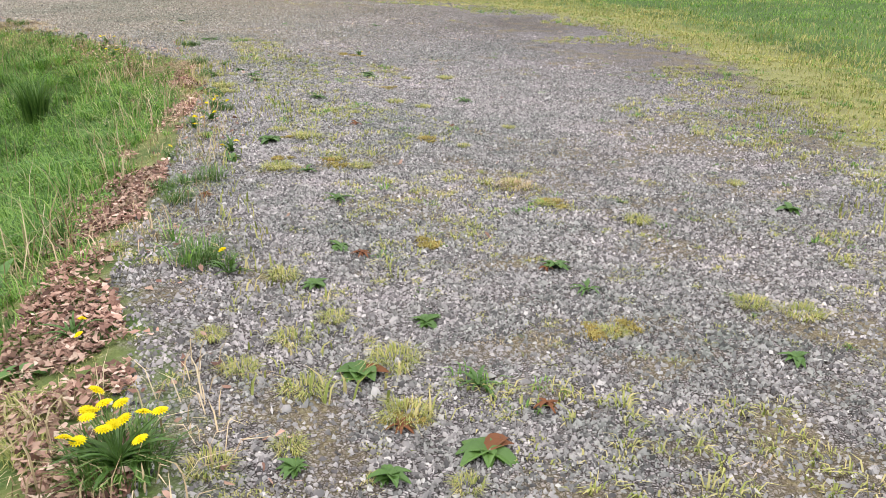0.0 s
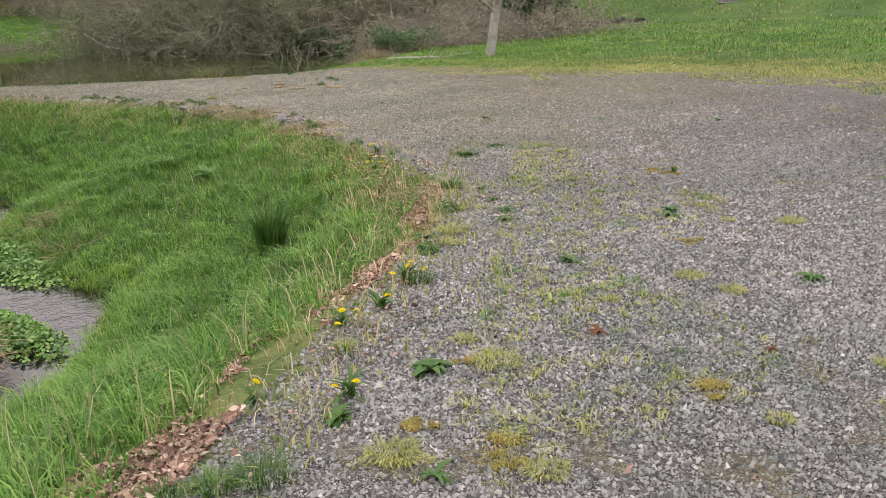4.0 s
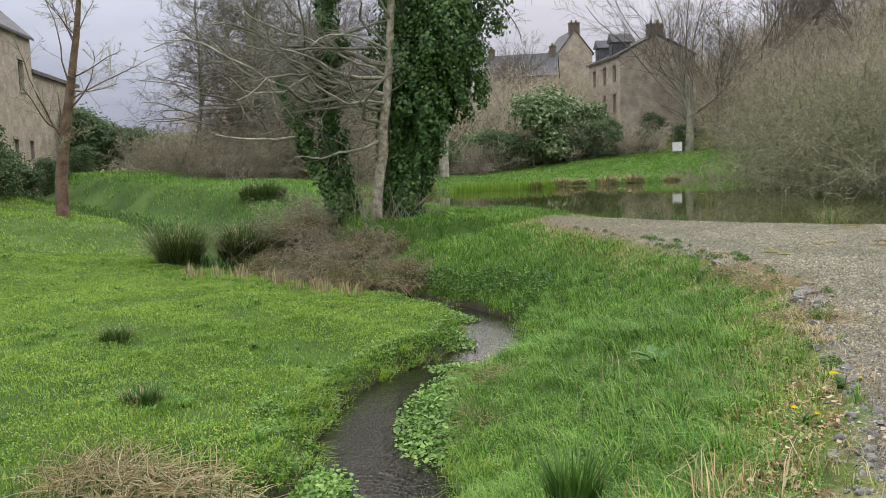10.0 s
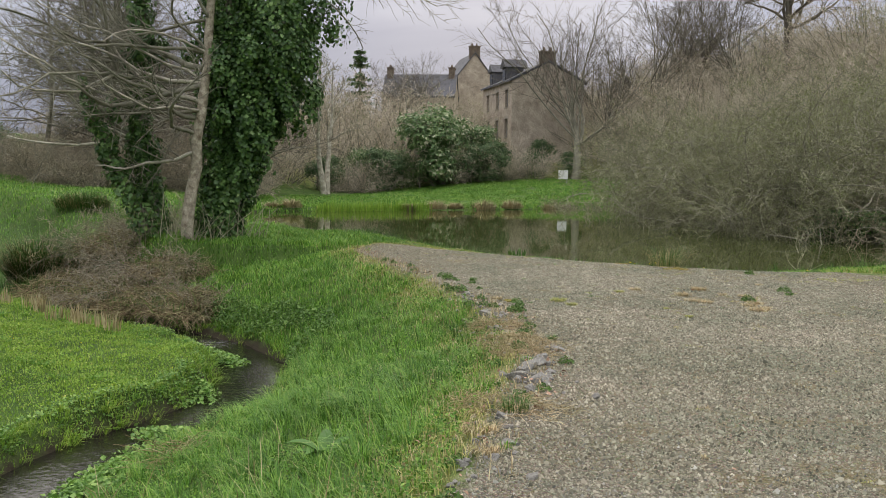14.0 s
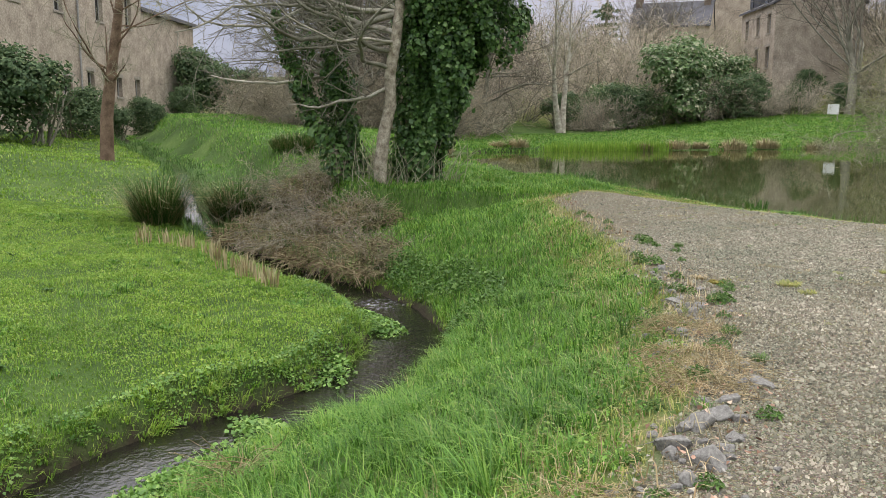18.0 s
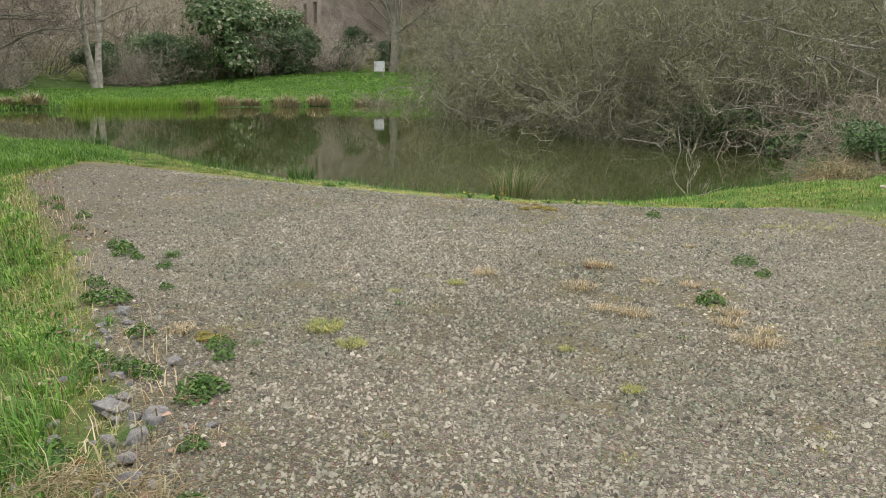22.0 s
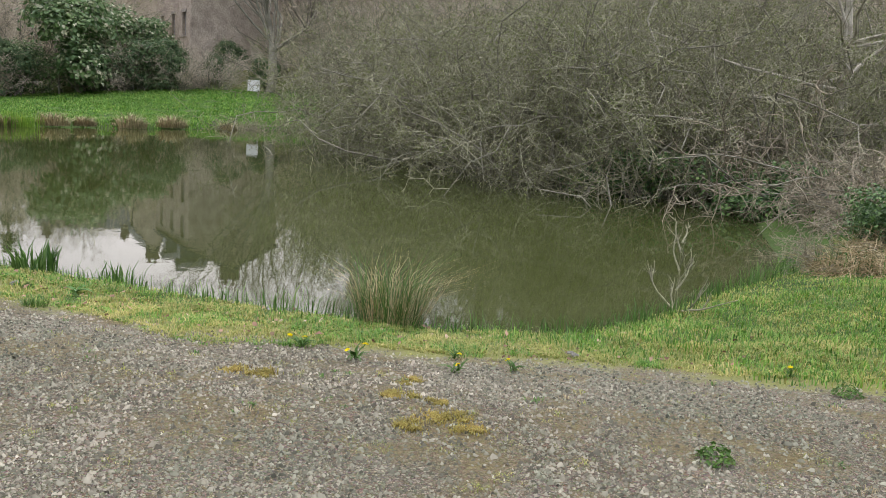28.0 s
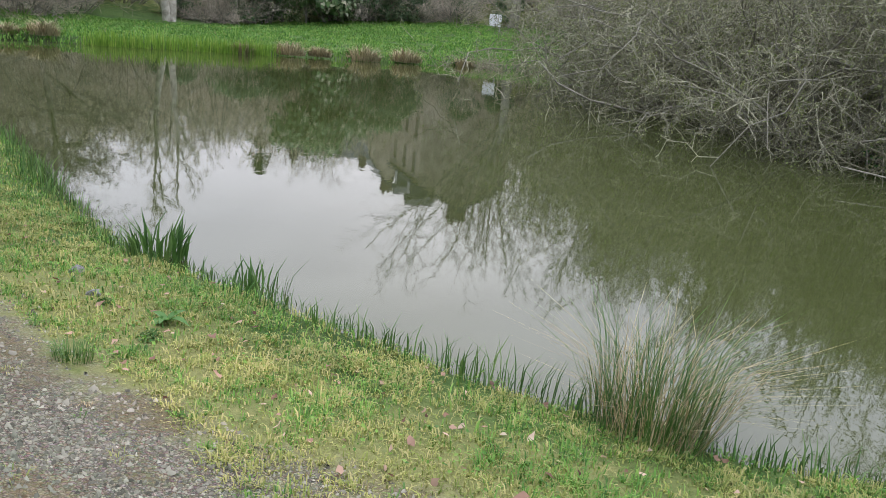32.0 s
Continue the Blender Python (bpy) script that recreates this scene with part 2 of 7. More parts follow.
    ds.inputs["From Min"].default_value = 1.05
    ds.inputs["From Max"].default_value = 1.55
    l.new(dm.outputs[0], ds.inputs["Value"])
    straw = mixed(n, l, fine.outputs["Fac"], (0.125, 0.135, 0.045), (0.27, 0.275, 0.10))
    turf_col = mixed(n, l, ds.outputs[0], turf.outputs[0], straw)
    green = mixed(n, l, wet.outputs["Fac"], turf_col, soil)
    edge = n.new("ShaderNodeMath")
    edge.operation = 'MULTIPLY_ADD'
    l.new(mid.outputs["Fac"], edge.inputs[0])
    edge.inputs[1].default_value = 1.0
    l.new(at.outputs["Fac"], edge.inputs[2])
    es = n.new("ShaderNodeMapRange")
    es.inputs["From Min"].default_value = 0.9
    es.inputs["From Max"].default_value = 1.1
    l.new(edge.outputs[0], es.inputs["Value"])
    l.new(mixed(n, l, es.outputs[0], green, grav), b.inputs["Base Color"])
    h = mixed(n, l, es.outputs[0], fine.outputs["Fac"], v.outputs["Distance"])
    bumped(n, l, b, h, 0.9, -0.025)
    return m


def water_material(name, body, ripple, scale, rough=0.02):
    """Murky water: a mirror at low angles over a dim body colour."""
    m, n, l, b = mat(name, rough, 0.5)
    b.inputs["Base Color"].default_value = (*body, 1)
    b.inputs["IOR"].default_value = 1.45
    co = n.new("ShaderNodeTexCoord").outputs["Object"]
    mp = n.new("ShaderNodeMapping")
    mp.inputs["Scale"].default_value = (1.0, 1.6, 1.0)
    l.new(co, mp.inputs["Vector"])
    a = noise_node(n, l, scale, 3, 0.5, mp.outputs[0])
    bumped(n, l, b, a.outputs["Fac"], ripple, 0.02)
    return m


M_GROUND = ground_material()
M_POND = water_material("pond_water", (0.046, 0.057, 0.017), 0.028, 5.0, 0.005)


def brook_material():
    """Shallow running water: brown bed, lively ripples, and white water over the riffles."""
    m, n, l, b = mat("brook_water", 0.03, 0.5)
    b.inputs["IOR"].default_value = 1.6
    co = n.new("ShaderNodeTexCoord").outputs["Object"]
    wave = noise_node(n, l, 4.0, 4, 0.55, co)
    small = noise_node(n, l, 16.0, 3, 0.6, co)
    total = small.outputs["Fac"]
    for place, reach, force in (((-6.5, 6.9, BROOK), 1.9, 0.34), ((-6.6, 8.4, BROOK), 1.0, 0.22), ((-17.6, 12.8, BROOK), 0.9, 0.26), ((-19.7, 11.0, BROOK), 0.8, 0.16), ((-25.2, 7.5, BROOK), 1.0, 0.2)):
        d = n.new("ShaderNodeVectorMath")
        d.operation = 'DISTANCE'
        l.new(co, d.inputs[0])
        d.inputs[1].default_value = place
        near = n.new("ShaderNodeMapRange")
        for key, val in (("From Min", 0.2), ("From Max", reach), ("To Min", force), ("To Max", 0.0)):
            near.inputs[key].default_value = val
        l.new(d.outputs["Value"], near.inputs["Value"])
        s = n.new("ShaderNodeMath")
        s.operation = 'ADD'
        l.new(near.outputs[0], s.inputs[0])
        l.new(total, s.inputs[1])
        total = s.outputs[0]
    foam = n.new("ShaderNodeMapRange")
    foam.inputs["From Min"].default_value = 0.74
    foam.inputs["From Max"].default_value = 1.12
    l.new(total, foam.inputs["Value"])
    bed = mixed(n, l, wave.outputs["Fac"], (0.006, 0.0057, 0.005), (0.022, 0.0195, 0.014))
    l.new(mixed(n, l, foam.outputs[0], bed, (0.62, 0.63, 0.64)), b.inputs["Base Color"])
    h = mixed(n, l, 0.35, wave.outputs["Fac"], small.outputs["Fac"])
    bumped(n, l, b, h, 0.42, 0.05)
    return m


M_BROOK = brook_material()
M_BARK = mottled("grey_bark", (0.14, 0.132, 0.10), (0.35, 0.335, 0.26), 3.0, 0.95, 0.1, 0.8, 40)
M_BARK_PALE = mottled("pale_bark", (0.21, 0.185, 0.14), (0.68, 0.64, 0.53), 3.0, 0.95, 0.1, 0.7, 45)
M_TWIG = mottled("brown_twigs", (0.24, 0.23, 0.155), (0.42, 0.405, 0.285), 1.2, 0.95, 0.1, 0.0, 30, 0.25)
M_STONE = mottled("granite_rubble", (0.30, 0.25, 0.20), (0.56, 0.485, 0.39), 1.3, 0.95, 0.15, 0.6, 9)
M_SLATE = mottled("slate_roof", (0.06, 0.06, 0.068), (0.14, 0.14, 0.15), 2.0, 0.7, 0.3, 0.3, 20)
M_WHITE = mottled("white_board", (0.70, 0.70, 0.68), (0.82, 0.82, 0.80), 3.0, 0.6, 0.3, 0.05, 40)

# ---- the lie of the land ----
def smooth(a, b, x):
    t = np.clip((x - a) / (b - a), 0, 1)
    return t * t * (3 - 2 * t)


def to_line(x, y, pts):
    """Distance to a polyline, and the share of its length at the nearest place."""
    best, where = np.full(x.shape, 1e9), np.zeros(x.shape)
    for i in range(len(pts) - 1):
        (ax, ay), (bx, by) = pts[i], pts[i + 1]
        dx, dy = bx - ax, by - ay
        t = np.clip(((x - ax) * dx + (y - ay) * dy) / (dx * dx + dy * dy + 1e-9), 0, 1)
        d = np.hypot(x - ax - t * dx, y - ay - t * dy)
        near = d < best
        best = np.where(near, d, best)
        where = np.where(near, i + t, where)
    return best, where


def inside(x, y, pts):
    r = np.zeros(x.shape, bool)
    for i in range(len(pts)):
        (ax, ay), (bx, by) = pts[i - 1], pts[i]
        c = (ay > y) != (by > y)
        r ^= c & (x < (bx - ax) * (y - ay) / (by - ay + 1e-12) + ax)
    return r


def signed(x, y, pts):
    """Distance to a closed outline, below zero inside."""
    d, _ = to_line(x, y, pts + pts[:1])
    return np.where(inside(x, y, pts), -d, d)


GRAVEL = [(0.9, -6), (0.5, 2), (0.2, 4.4), (-0.2, 5.5), (-1.1, 6.9), (-1.7, 8.5), (-2.3, 10), (-2.8, 11.5), (-3.7, 12.8), (-5.3, 13.8),
          (-7.4, 14.8), (-9.1, 15.6), (-11.4, 16.1), (-13.6, 16.1), (-15.5, 16.1), (-18, 15.9), (-20.8, 15.8), (-22.4, 16.7),
          (-21.4, 18.4), (-20.3, 19.3), (-19.4, 19.8), (-18.65, 20.25), (-18.05, 21.0), (-17.5, 21.6), (-16.95, 22.3), (-16.5, 22.95), (-16.4, 23.25), (-16, 23.2), (-15.1, 23.7),
          (-13, 24.6), (-10, 24), (-8, 24.2), (-4.5, 24), (-1.7, 23), (0.5, 21), (2.2, 18), (3, 15), (3.4, 11.4), (3.9, 6), (4.3, 0), (4.6, -6)]
POND = [(-19.2, 28.4), (-18.65, 26.3), (-18.2, 25), (-18.05, 23.9), (-18.6, 22.9), (-19.6, 21.9), (-20.8, 21.0), (-22.2, 19.95), (-24.3, 19.15),
        (-26.4, 18.6), (-28.3, 17.8), (-28.8, 16.5), (-32.0, 15.4), (-35.9, 13.3), (-43.8, 13.2), (-46.2, 17.9), (-47.8, 24.2), (-49.3, 29.9),
        (-51.6, 33.7), (-50.3, 38.0), (-42.4, 40.2), (-35.9, 40.8), (-27.1, 39.0), (-22.7, 32.7), (-20.2, 29.8)]
BROOK_LINE = [(-70, -14), (-48, -4), (-40, 1.0), (-36, 3.2), (-31, 5.1), (-28.5, 6.15), (-25.5, 7.4), (-22.4, 9.0), (-20.9, 10.05), (-19.65, 10.97), (-18.2, 12.3), (-17.0, 13.05),
              (-15.6, 13.45), (-14.2, 13.3), (-13.1, 13.0), (-12.5, 12.55), (-11.8, 11.9), (-10.6, 11.35), (-9.4, 11.1), (-7.8, 11.0), (-6.8, 10.2), (-6.2, 9.3), (-6.0, 8.2), (-6.5, 7), (-8, 5.5), (-14, 0), (-24, -14)]
MEADOW = BROOK_LINE + [(-24, -90), (-400, -90), (-400, -40)]


def patchy(x, y, s=1.0, o=0.0):
    """A smooth patch pattern between 0 and 1."""
    return 0.5 + 0.25 * (np.sin(x * 1.3 * s + 2.1 * np.sin(y * 0.7 * s + o)) + np.sin(y * 1.7 * s + 1.9 * np.sin(x * 0.9 * s - o)))


def mossy(x, y):
    """Where moss and thin grass creep over the gravel: patches, more of them away from the wheel tracks."""
    f = 0.28 * patchy(x, y, 0.8, 4) + 0.36 * patchy(x, y, 3.4, 1) + 0.36 * patchy(x, y, 8.5, 2)
    lane = np.maximum(smooth(-0.6, 1.6, x + 0.12 * (y - 6)) * smooth(20, 14, y), smooth(-10, -16, x) * smooth(17, 21, y))
    return smooth(0.52, 0.82, f + 0.15 * lane)


def upstream(x, y):
    """How far the brook and the ground on both sides of it climb above the weir."""
    return 0.75 * smooth(-27.2, -34, x) * smooth(15, 8, y) + 0.8 * smooth(-36, -52, x) * smooth(9, -2, y)


def lie(x, y):
    """Height of the ground, with the masks of gravel, moss and mud."""
    dg = signed(x, y, GRAVEL)
    dp = signed(x, y, POND)
    db, _ = to_line(x, y, BROOK_LINE)
    db = db * (1 + 0.32 * smooth(-9, -14, x) + 1.3 * smooth(-21.3, -23.5, x))
    ds = np.maximum(db - 0.72, 0)
    south = inside(x, y, MEADOW)
    out = np.maximum(dg, 0)
    # bank between brook and gravel
    s = np.maximum(ds / (ds + out + 1e-6), smooth(2.5, 7, ds))
    bank = -1.38 + 1.38 * np.power(np.clip(s, 0, 1), 0.95)
    meadow = -1.12 + np.minimum(0.045 * ds, 2.2) + 0.02 * np.maximum(ds - 25, 0)
    climb = upstream(x, y)
    z = np.where(south, meadow, bank) + climb
    # rise to the north-east, from the gravel's far edge
    hill = 0.025 * out + 0.19 * np.maximum(out - 18, 0)
    hill = np.where(hill > 12, 12 + 0.1 * (hill - 12), hill)
    side = smooth(0.0, 7.0, x + 0.55 * y - 1.0) * np.where(south, 0, 1)
    z = z + side * hill
    # far bank and hillside beyond the pond
    far = smooth(-30, -40, x) * np.where(south, 0, 1) * smooth(-3, 10, y)
    steep = 0.012 + 0.075 * smooth(20, 38, y)
    rise = steep * np.minimum(np.maximum(dp, 0), 22) + 0.24 * np.maximum(dp - 21, 0)
    rise = np.where(rise > 5, 5 + 0.25 * (rise - 5), rise)
    z = z + far * (rise + 0.10)
    north = np.maximum(y - 50, 0) * smooth(-5, -40, x)
    z = z + 0.27 * np.minimum(north, 34)
    z = np.minimum(z, 22 + 0 * z)
    # pond hollow
    shore = water(x) - 0.06 + 0.5 * np.minimum(dp, 0.2) + np.where(x > -31, 0.14, 0.5) * np.maximum(dp - 0.2, 0)
    z = np.where(dp < 3.2, np.minimum(z, shore), z)
    z = np.where(dp < 0, np.maximum(water(x) - 0.06 + 0.5 * dp, WATER - 1.2), z)
    # brook channel
    cut = BROOK + 0.02 + 1.1 * (db - 0.68)
    z = np.where(db < 1.3, np.minimum(z, climb + np.maximum(cut, BROOK - 0.22)), z)
    rough = np.sin(x * 1.7 + 2 * np.sin(y * 0.9)) * np.sin(y * 1.9 + 1.3 * np.sin(x * 1.1))
    rough2 = np.sin(x * 5.1 + 1.7 * np.sin(y * 3.3)) * np.sin(y * 4.7 + 2.1 * np.sin(x * 2.9))
    lumpy = smooth(0.0, 1.2, out) * smooth(0.1, 1.0, dp)
    z = z + lumpy * (0.045 * rough + 0.022 * rough2) + (1 - lumpy) * 0.008 * rough * smooth(0.0, 0.5, dp)
    east = smooth(1.0, 5.0, x + 0.55 * y)
    gravel = 0.5 - dg * (1.4 - np.maximum(1.12 * east, 0.8 * smooth(4.0, 2.0, dp))) - 0.35 * smooth(1.8, 0.3, dp) - 0.12 * east * smooth(-2.2, 0.0, dg)
    moss = 0.35 + 0.6 * mossy(x, y)
    dry = np.where(south, 0, smooth(2.0, 0.1, dg)) * np.where((x + 0.55 * y < 3.2) & (dp > 3), 0.45, 0.85)
    dry = np.maximum(dry, np.where(south, 0, np.maximum(0.55 * smooth(44, 52, y), smooth(-68, -74, x))))
    mud = np.maximum(smooth(0.16, 0.0, db - 0.72), smooth(0.25, -0.1, dp))
    return z, gravel, moss, mud, dg, dp, db, south, dry


def height(x, y):
    return float(lie(np.array([float(x)]), np.array([float(y)]))[0][0])


def heights(x, y):
    return lie(x, y)[0]


def mesh_from(name, verts, faces, material=None):
    """A mesh from arrays: verts (n, 3), faces (m, 3 or 4)."""
    me = bpy.data.meshes.new(name)
    verts, faces = np.asarray(verts, np.float32), np.asarray(faces, np.int32)
    k = faces.shape[1]
    me.vertices.add(len(verts))
    me.vertices.foreach_set("co", verts.ravel())
    me.loops.add(faces.size)
    me.loops.foreach_set("vertex_index", faces.ravel())
    me.polygons.add(len(faces))
    me.polygons.foreach_set("loop_start", np.arange(0, faces.size, k, dtype=np.int32))
    me.update(calc_edges=True)
    if material:
        me.materials.append(material)
    return me


def axis_steps(lo, hi, fine, step, limit):
    a = np.arange(lo, hi + step / 2, step)
    outer, d = [], fine
    p = hi
    while p < limit[1]:
        d *= 1.18
        p += d
        outer.append(p)
    inner, d, p = [], fine, lo
    while p > limit[0]:
        d *= 1.18
        p -= d
        inner.append(p)
    return np.array(inner[::-1] + list(a) + outer)


gx = axis_steps(-30, 6, 0.14, 0.14, (-1500, 1500))
gy = axis_steps(1, 31, 0.14, 0.14, (-1500, 1500))
XX, YY = np.meshgrid(gx, gy)
ZZ, g_gravel, g_moss, g_mud, *_, g_dry = lie(XX.ravel(), YY.ravel())
g_warm = smooth(0.5, -7, XX.ravel()) * smooth(10, 16, YY.ravel())
nx, ny = len(gx), len(gy)
ii = (np.arange(ny - 1)[:, None] * nx + np.arange(nx - 1)[None, :]).ravel()
me = mesh_from("ground", np.stack([XX.ravel(), YY.ravel(), ZZ], 1), np.stack([ii, ii + 1, ii + nx + 1, ii + nx], 1), M_GROUND)
me.polygons.foreach_set("use_smooth", np.ones(len(me.polygons), bool))
for key, val in (("gravel", g_gravel), ("moss", g_moss), ("mud", g_mud), ("dry", g_dry), ("warm", g_warm)):
    me.attributes.new(key, 'FLOAT', 'POINT').data.foreach_set("value", val.astype(np.float32))
ground = tagged(new("ground", me), "gravel track between grassy banks beside a pond", "ground", kind="structure")


def pond_sheet():
    """The pond's surface: its outline, pushed 0.6 m under the banks."""
    cx, cy = sum(p[0] for p in POND) / len(POND), sum(p[1] for p in POND) / len(POND)
    v = []
    for i, (px, py) in enumerate(POND):
        ax, ay = POND[i - 1]
        bx, by = POND[(i + 1) % len(POND)]
        t = Vector((bx - ax, by - ay)).normalized()
        n = Vector((t.y, -t.x))
        if inside(np.array([px + n.x * 0.3]), np.array([py + n.y * 0.3]), POND)[0]:
            n = -n
        v.append((px + n.x * 0.6, py + n.y * 0.6, water(px + n.x * 0.6)))
    bm = bmesh.new()
    bm.faces.new([bm.verts.new(p) for p in v])
    bmesh.ops.triangulate(bm, faces=bm.faces[:])
    bmesh.ops.recalc_face_normals(bm, faces=bm.faces[:])
    me = bpy.data.meshes.new("pond_water")
    bm.to_mesh(me)
    bm.free()
    if me.polygons[0].normal.z < 0:
        me.flip_normals()
    me.materials.append(M_POND)
    return tagged(new("pond_water", me), "still murky green pond mirroring the sky", "water", kind="structure")


pond = pond_sheet()


def brook_sheet():
    """The brook's surface: a strip along its course that climbs at the weir."""
    pts = []
    for (ax, ay), (bx, by) in zip(BROOK_LINE, BROOK_LINE[1:]):
        k = max(1, int(math.hypot(bx - ax, by - ay) / 0.5)) if -36 < ax < -24 else 1
        pts += [(ax + (bx - ax) * i / k, ay + (by - ay) * i / k) for i in range(k)]
    pts.append(BROOK_LINE[-1])
    v, f = [], []
    for i, (px, py) in enumerate(pts):
        ax, ay = pts[max(i - 1, 0)]
        bx, by = pts[min(i + 1, len(pts) - 1)]
        t = Vector((bx - ax, by - ay)).normalized()
        z = BROOK + float(upstream(np.array([px]), np.array([py]))[0])
        v += [(px - t.y * 1.0, py + t.x * 1.0, z), (px + t.y * 1.0, py - t.x * 1.0, z)]
        if i:
            k = 2 * i
            f.append((k - 2, k - 1, k + 1, k))
    return tagged(new("brook_water", mesh_from("brook_water", v, f, M_BROOK)), "shallow brown brook running over a stony bed", "water", kind="structure")


brook = brook_sheet()

# ---- tools for building ----
def part(name, me, parent, label="", m=None):
    """One mesh object under a thing or a part, at the parent's own frame unless m is given."""
    ob = new(name, me)
    ob.parent = parent
    if m is not None:
        ob.matrix_basis = m
    return tagged(ob, label) if label else ob


def thing(name, m, label, category, group="", kind=""):
    ob = new(name)
    ob.empty_display_size = 0.2
    ob.matrix_basis = m
    return tagged(ob, label, category, group, kind)


def mesh_bm(name, bm, material):
    me = bpy.data.meshes.new(name)
    bm.to_mesh(me)
    bm.free()
    me.materials.append(material)
    return me


def unit(v):
    return v / (np.linalg.norm(v, axis=-1, keepdims=True) + 1e-9)


def runs(rng, start, way, length, npts, bend=0.15, up=0.0):
    """Wandering polylines: start (P,3), way (P,3), length (P) -> (P, npts, 3)."""
    p, d = start.copy(), unit(way)
    out = [p.copy()]
    step = (length / (npts - 1))[:, None]
    for _ in range(npts - 1):
        d = unit(d + rng.normal(0, bend, d.shape) + np.array([0, 0, up]))
        p = p + d * step
        out.append(p.copy())
    return np.stack(out, 1)


def sprout(rng, pts, rad, k, t0, t1, angle, share, thin, spread=0.35):
    """Side shoots on polylines: starts, ways, lengths and radii. rad: (P,) base radii."""
    P, N, _ = pts.shape
    t = rng.uniform(t0, t1, (P, k)) * (N - 1)
    i = np.minimum(t.astype(int), N - 2)
    f = (t - i)[..., None]
    rows = np.arange(P)[:, None]
    a, b = pts[rows, i], pts[rows, i + 1]
    start = a + (b - a) * f
    tan = unit(b - a)
    side = unit(np.cross(tan, rng.normal(0, 1, tan.shape)))
    an = radians(angle) * (1 + rng.normal(0, spread, t.shape))[..., None]
    way = tan * np.cos(an) + side * np.sin(an)
    span = np.linalg.norm(np.diff(pts, axis=1), axis=2).sum(1)[:, None]
    length = span * share * rng.uniform(0.55, 1.25, t.shape) * (1.15 - 0.6 * t / (N - 1))
    radius = rad[:, None] * thin * (1.1 - 0.85 * t / (N - 1))
    return start.reshape(-1, 3), way.reshape(-1, 3), length.ravel(), radius.ravel()


def tubes(name, sets, material, sides=3):
    """A mesh of tapered tubes; sets: (points (P,N,3), base radii (P,), share left at the tip)."""
    vs, fs, base = [], [], 0
    for pts, rad, tip in sets:
        P, N, _ = pts.shape
        tan = np.empty_like(pts)
        tan[:, 1:-1] = pts[:, 2:] - pts[:, :-2]
        tan[:, 0], tan[:, -1] = pts[:, 1] - pts[:, 0], pts[:, -1] - pts[:, -2]
        tan = unit(tan)
        ref = np.where(np.abs(tan[..., 2:]) < 0.9, np.array([0, 0, 1.0]), np.array([1.0, 0, 0]))
        u = unit(np.cross(tan, ref))
        v = np.cross(tan, u)
        r = rad[:, None] * np.linspace(1, tip, N)[None, :]
        a = np.arange(sides) * 2 * math.pi / sides
        ring = pts[:, :, None] + r[..., None, None] * (np.cos(a)[:, None] * u[:, :, None] + np.sin(a)[:, None] * v[:, :, None])
        vs.append(ring.reshape(-1, 3))
        idx = base + np.arange(P * N * sides).reshape(P, N, sides)
        nxt = np.roll(idx, -1, axis=2)
        fs.append(np.stack([idx[:, :-1], nxt[:, :-1], nxt[:, 1:], idx[:, 1:]], -1).reshape(-1, 4))
        base += P * N * sides
    me = mesh_from(name, np.concatenate(vs), np.concatenate(fs), material)
    me.polygons.foreach_set("use_smooth", np.ones(len(me.polygons), bool))
    return me


def leaves(name, rng, at, face, size, material, narrow=0.6, fold=0.25):
    """Diamond leaves at (n,3) that face about (n,3): two triangles each."""
    n = len(at)
    face = unit(face + rng.normal(0, 0.45, (n, 3)))
    along = unit(np.cross(face, rng.normal(0, 1, (n, 3))))
    side = np.cross(face, along)
    s = (size * rng.uniform(0.6, 1.35, n))[:, None]
    tip, tail = at + along * s, at - along * s * 0.6
    lift = face * s * fold
    l, r = at + side * s * narrow + lift, at - side * s * narrow + lift
    v = np.stack([tail, r, tip, l], 1).reshape(-1, 3)
    k = np.arange(n) * 4
    f = np.concatenate([np.stack([k, k + 1, k + 2], 1), np.stack([k, k + 2, k + 3], 1)])
    return mesh_from(name, v, f, material)


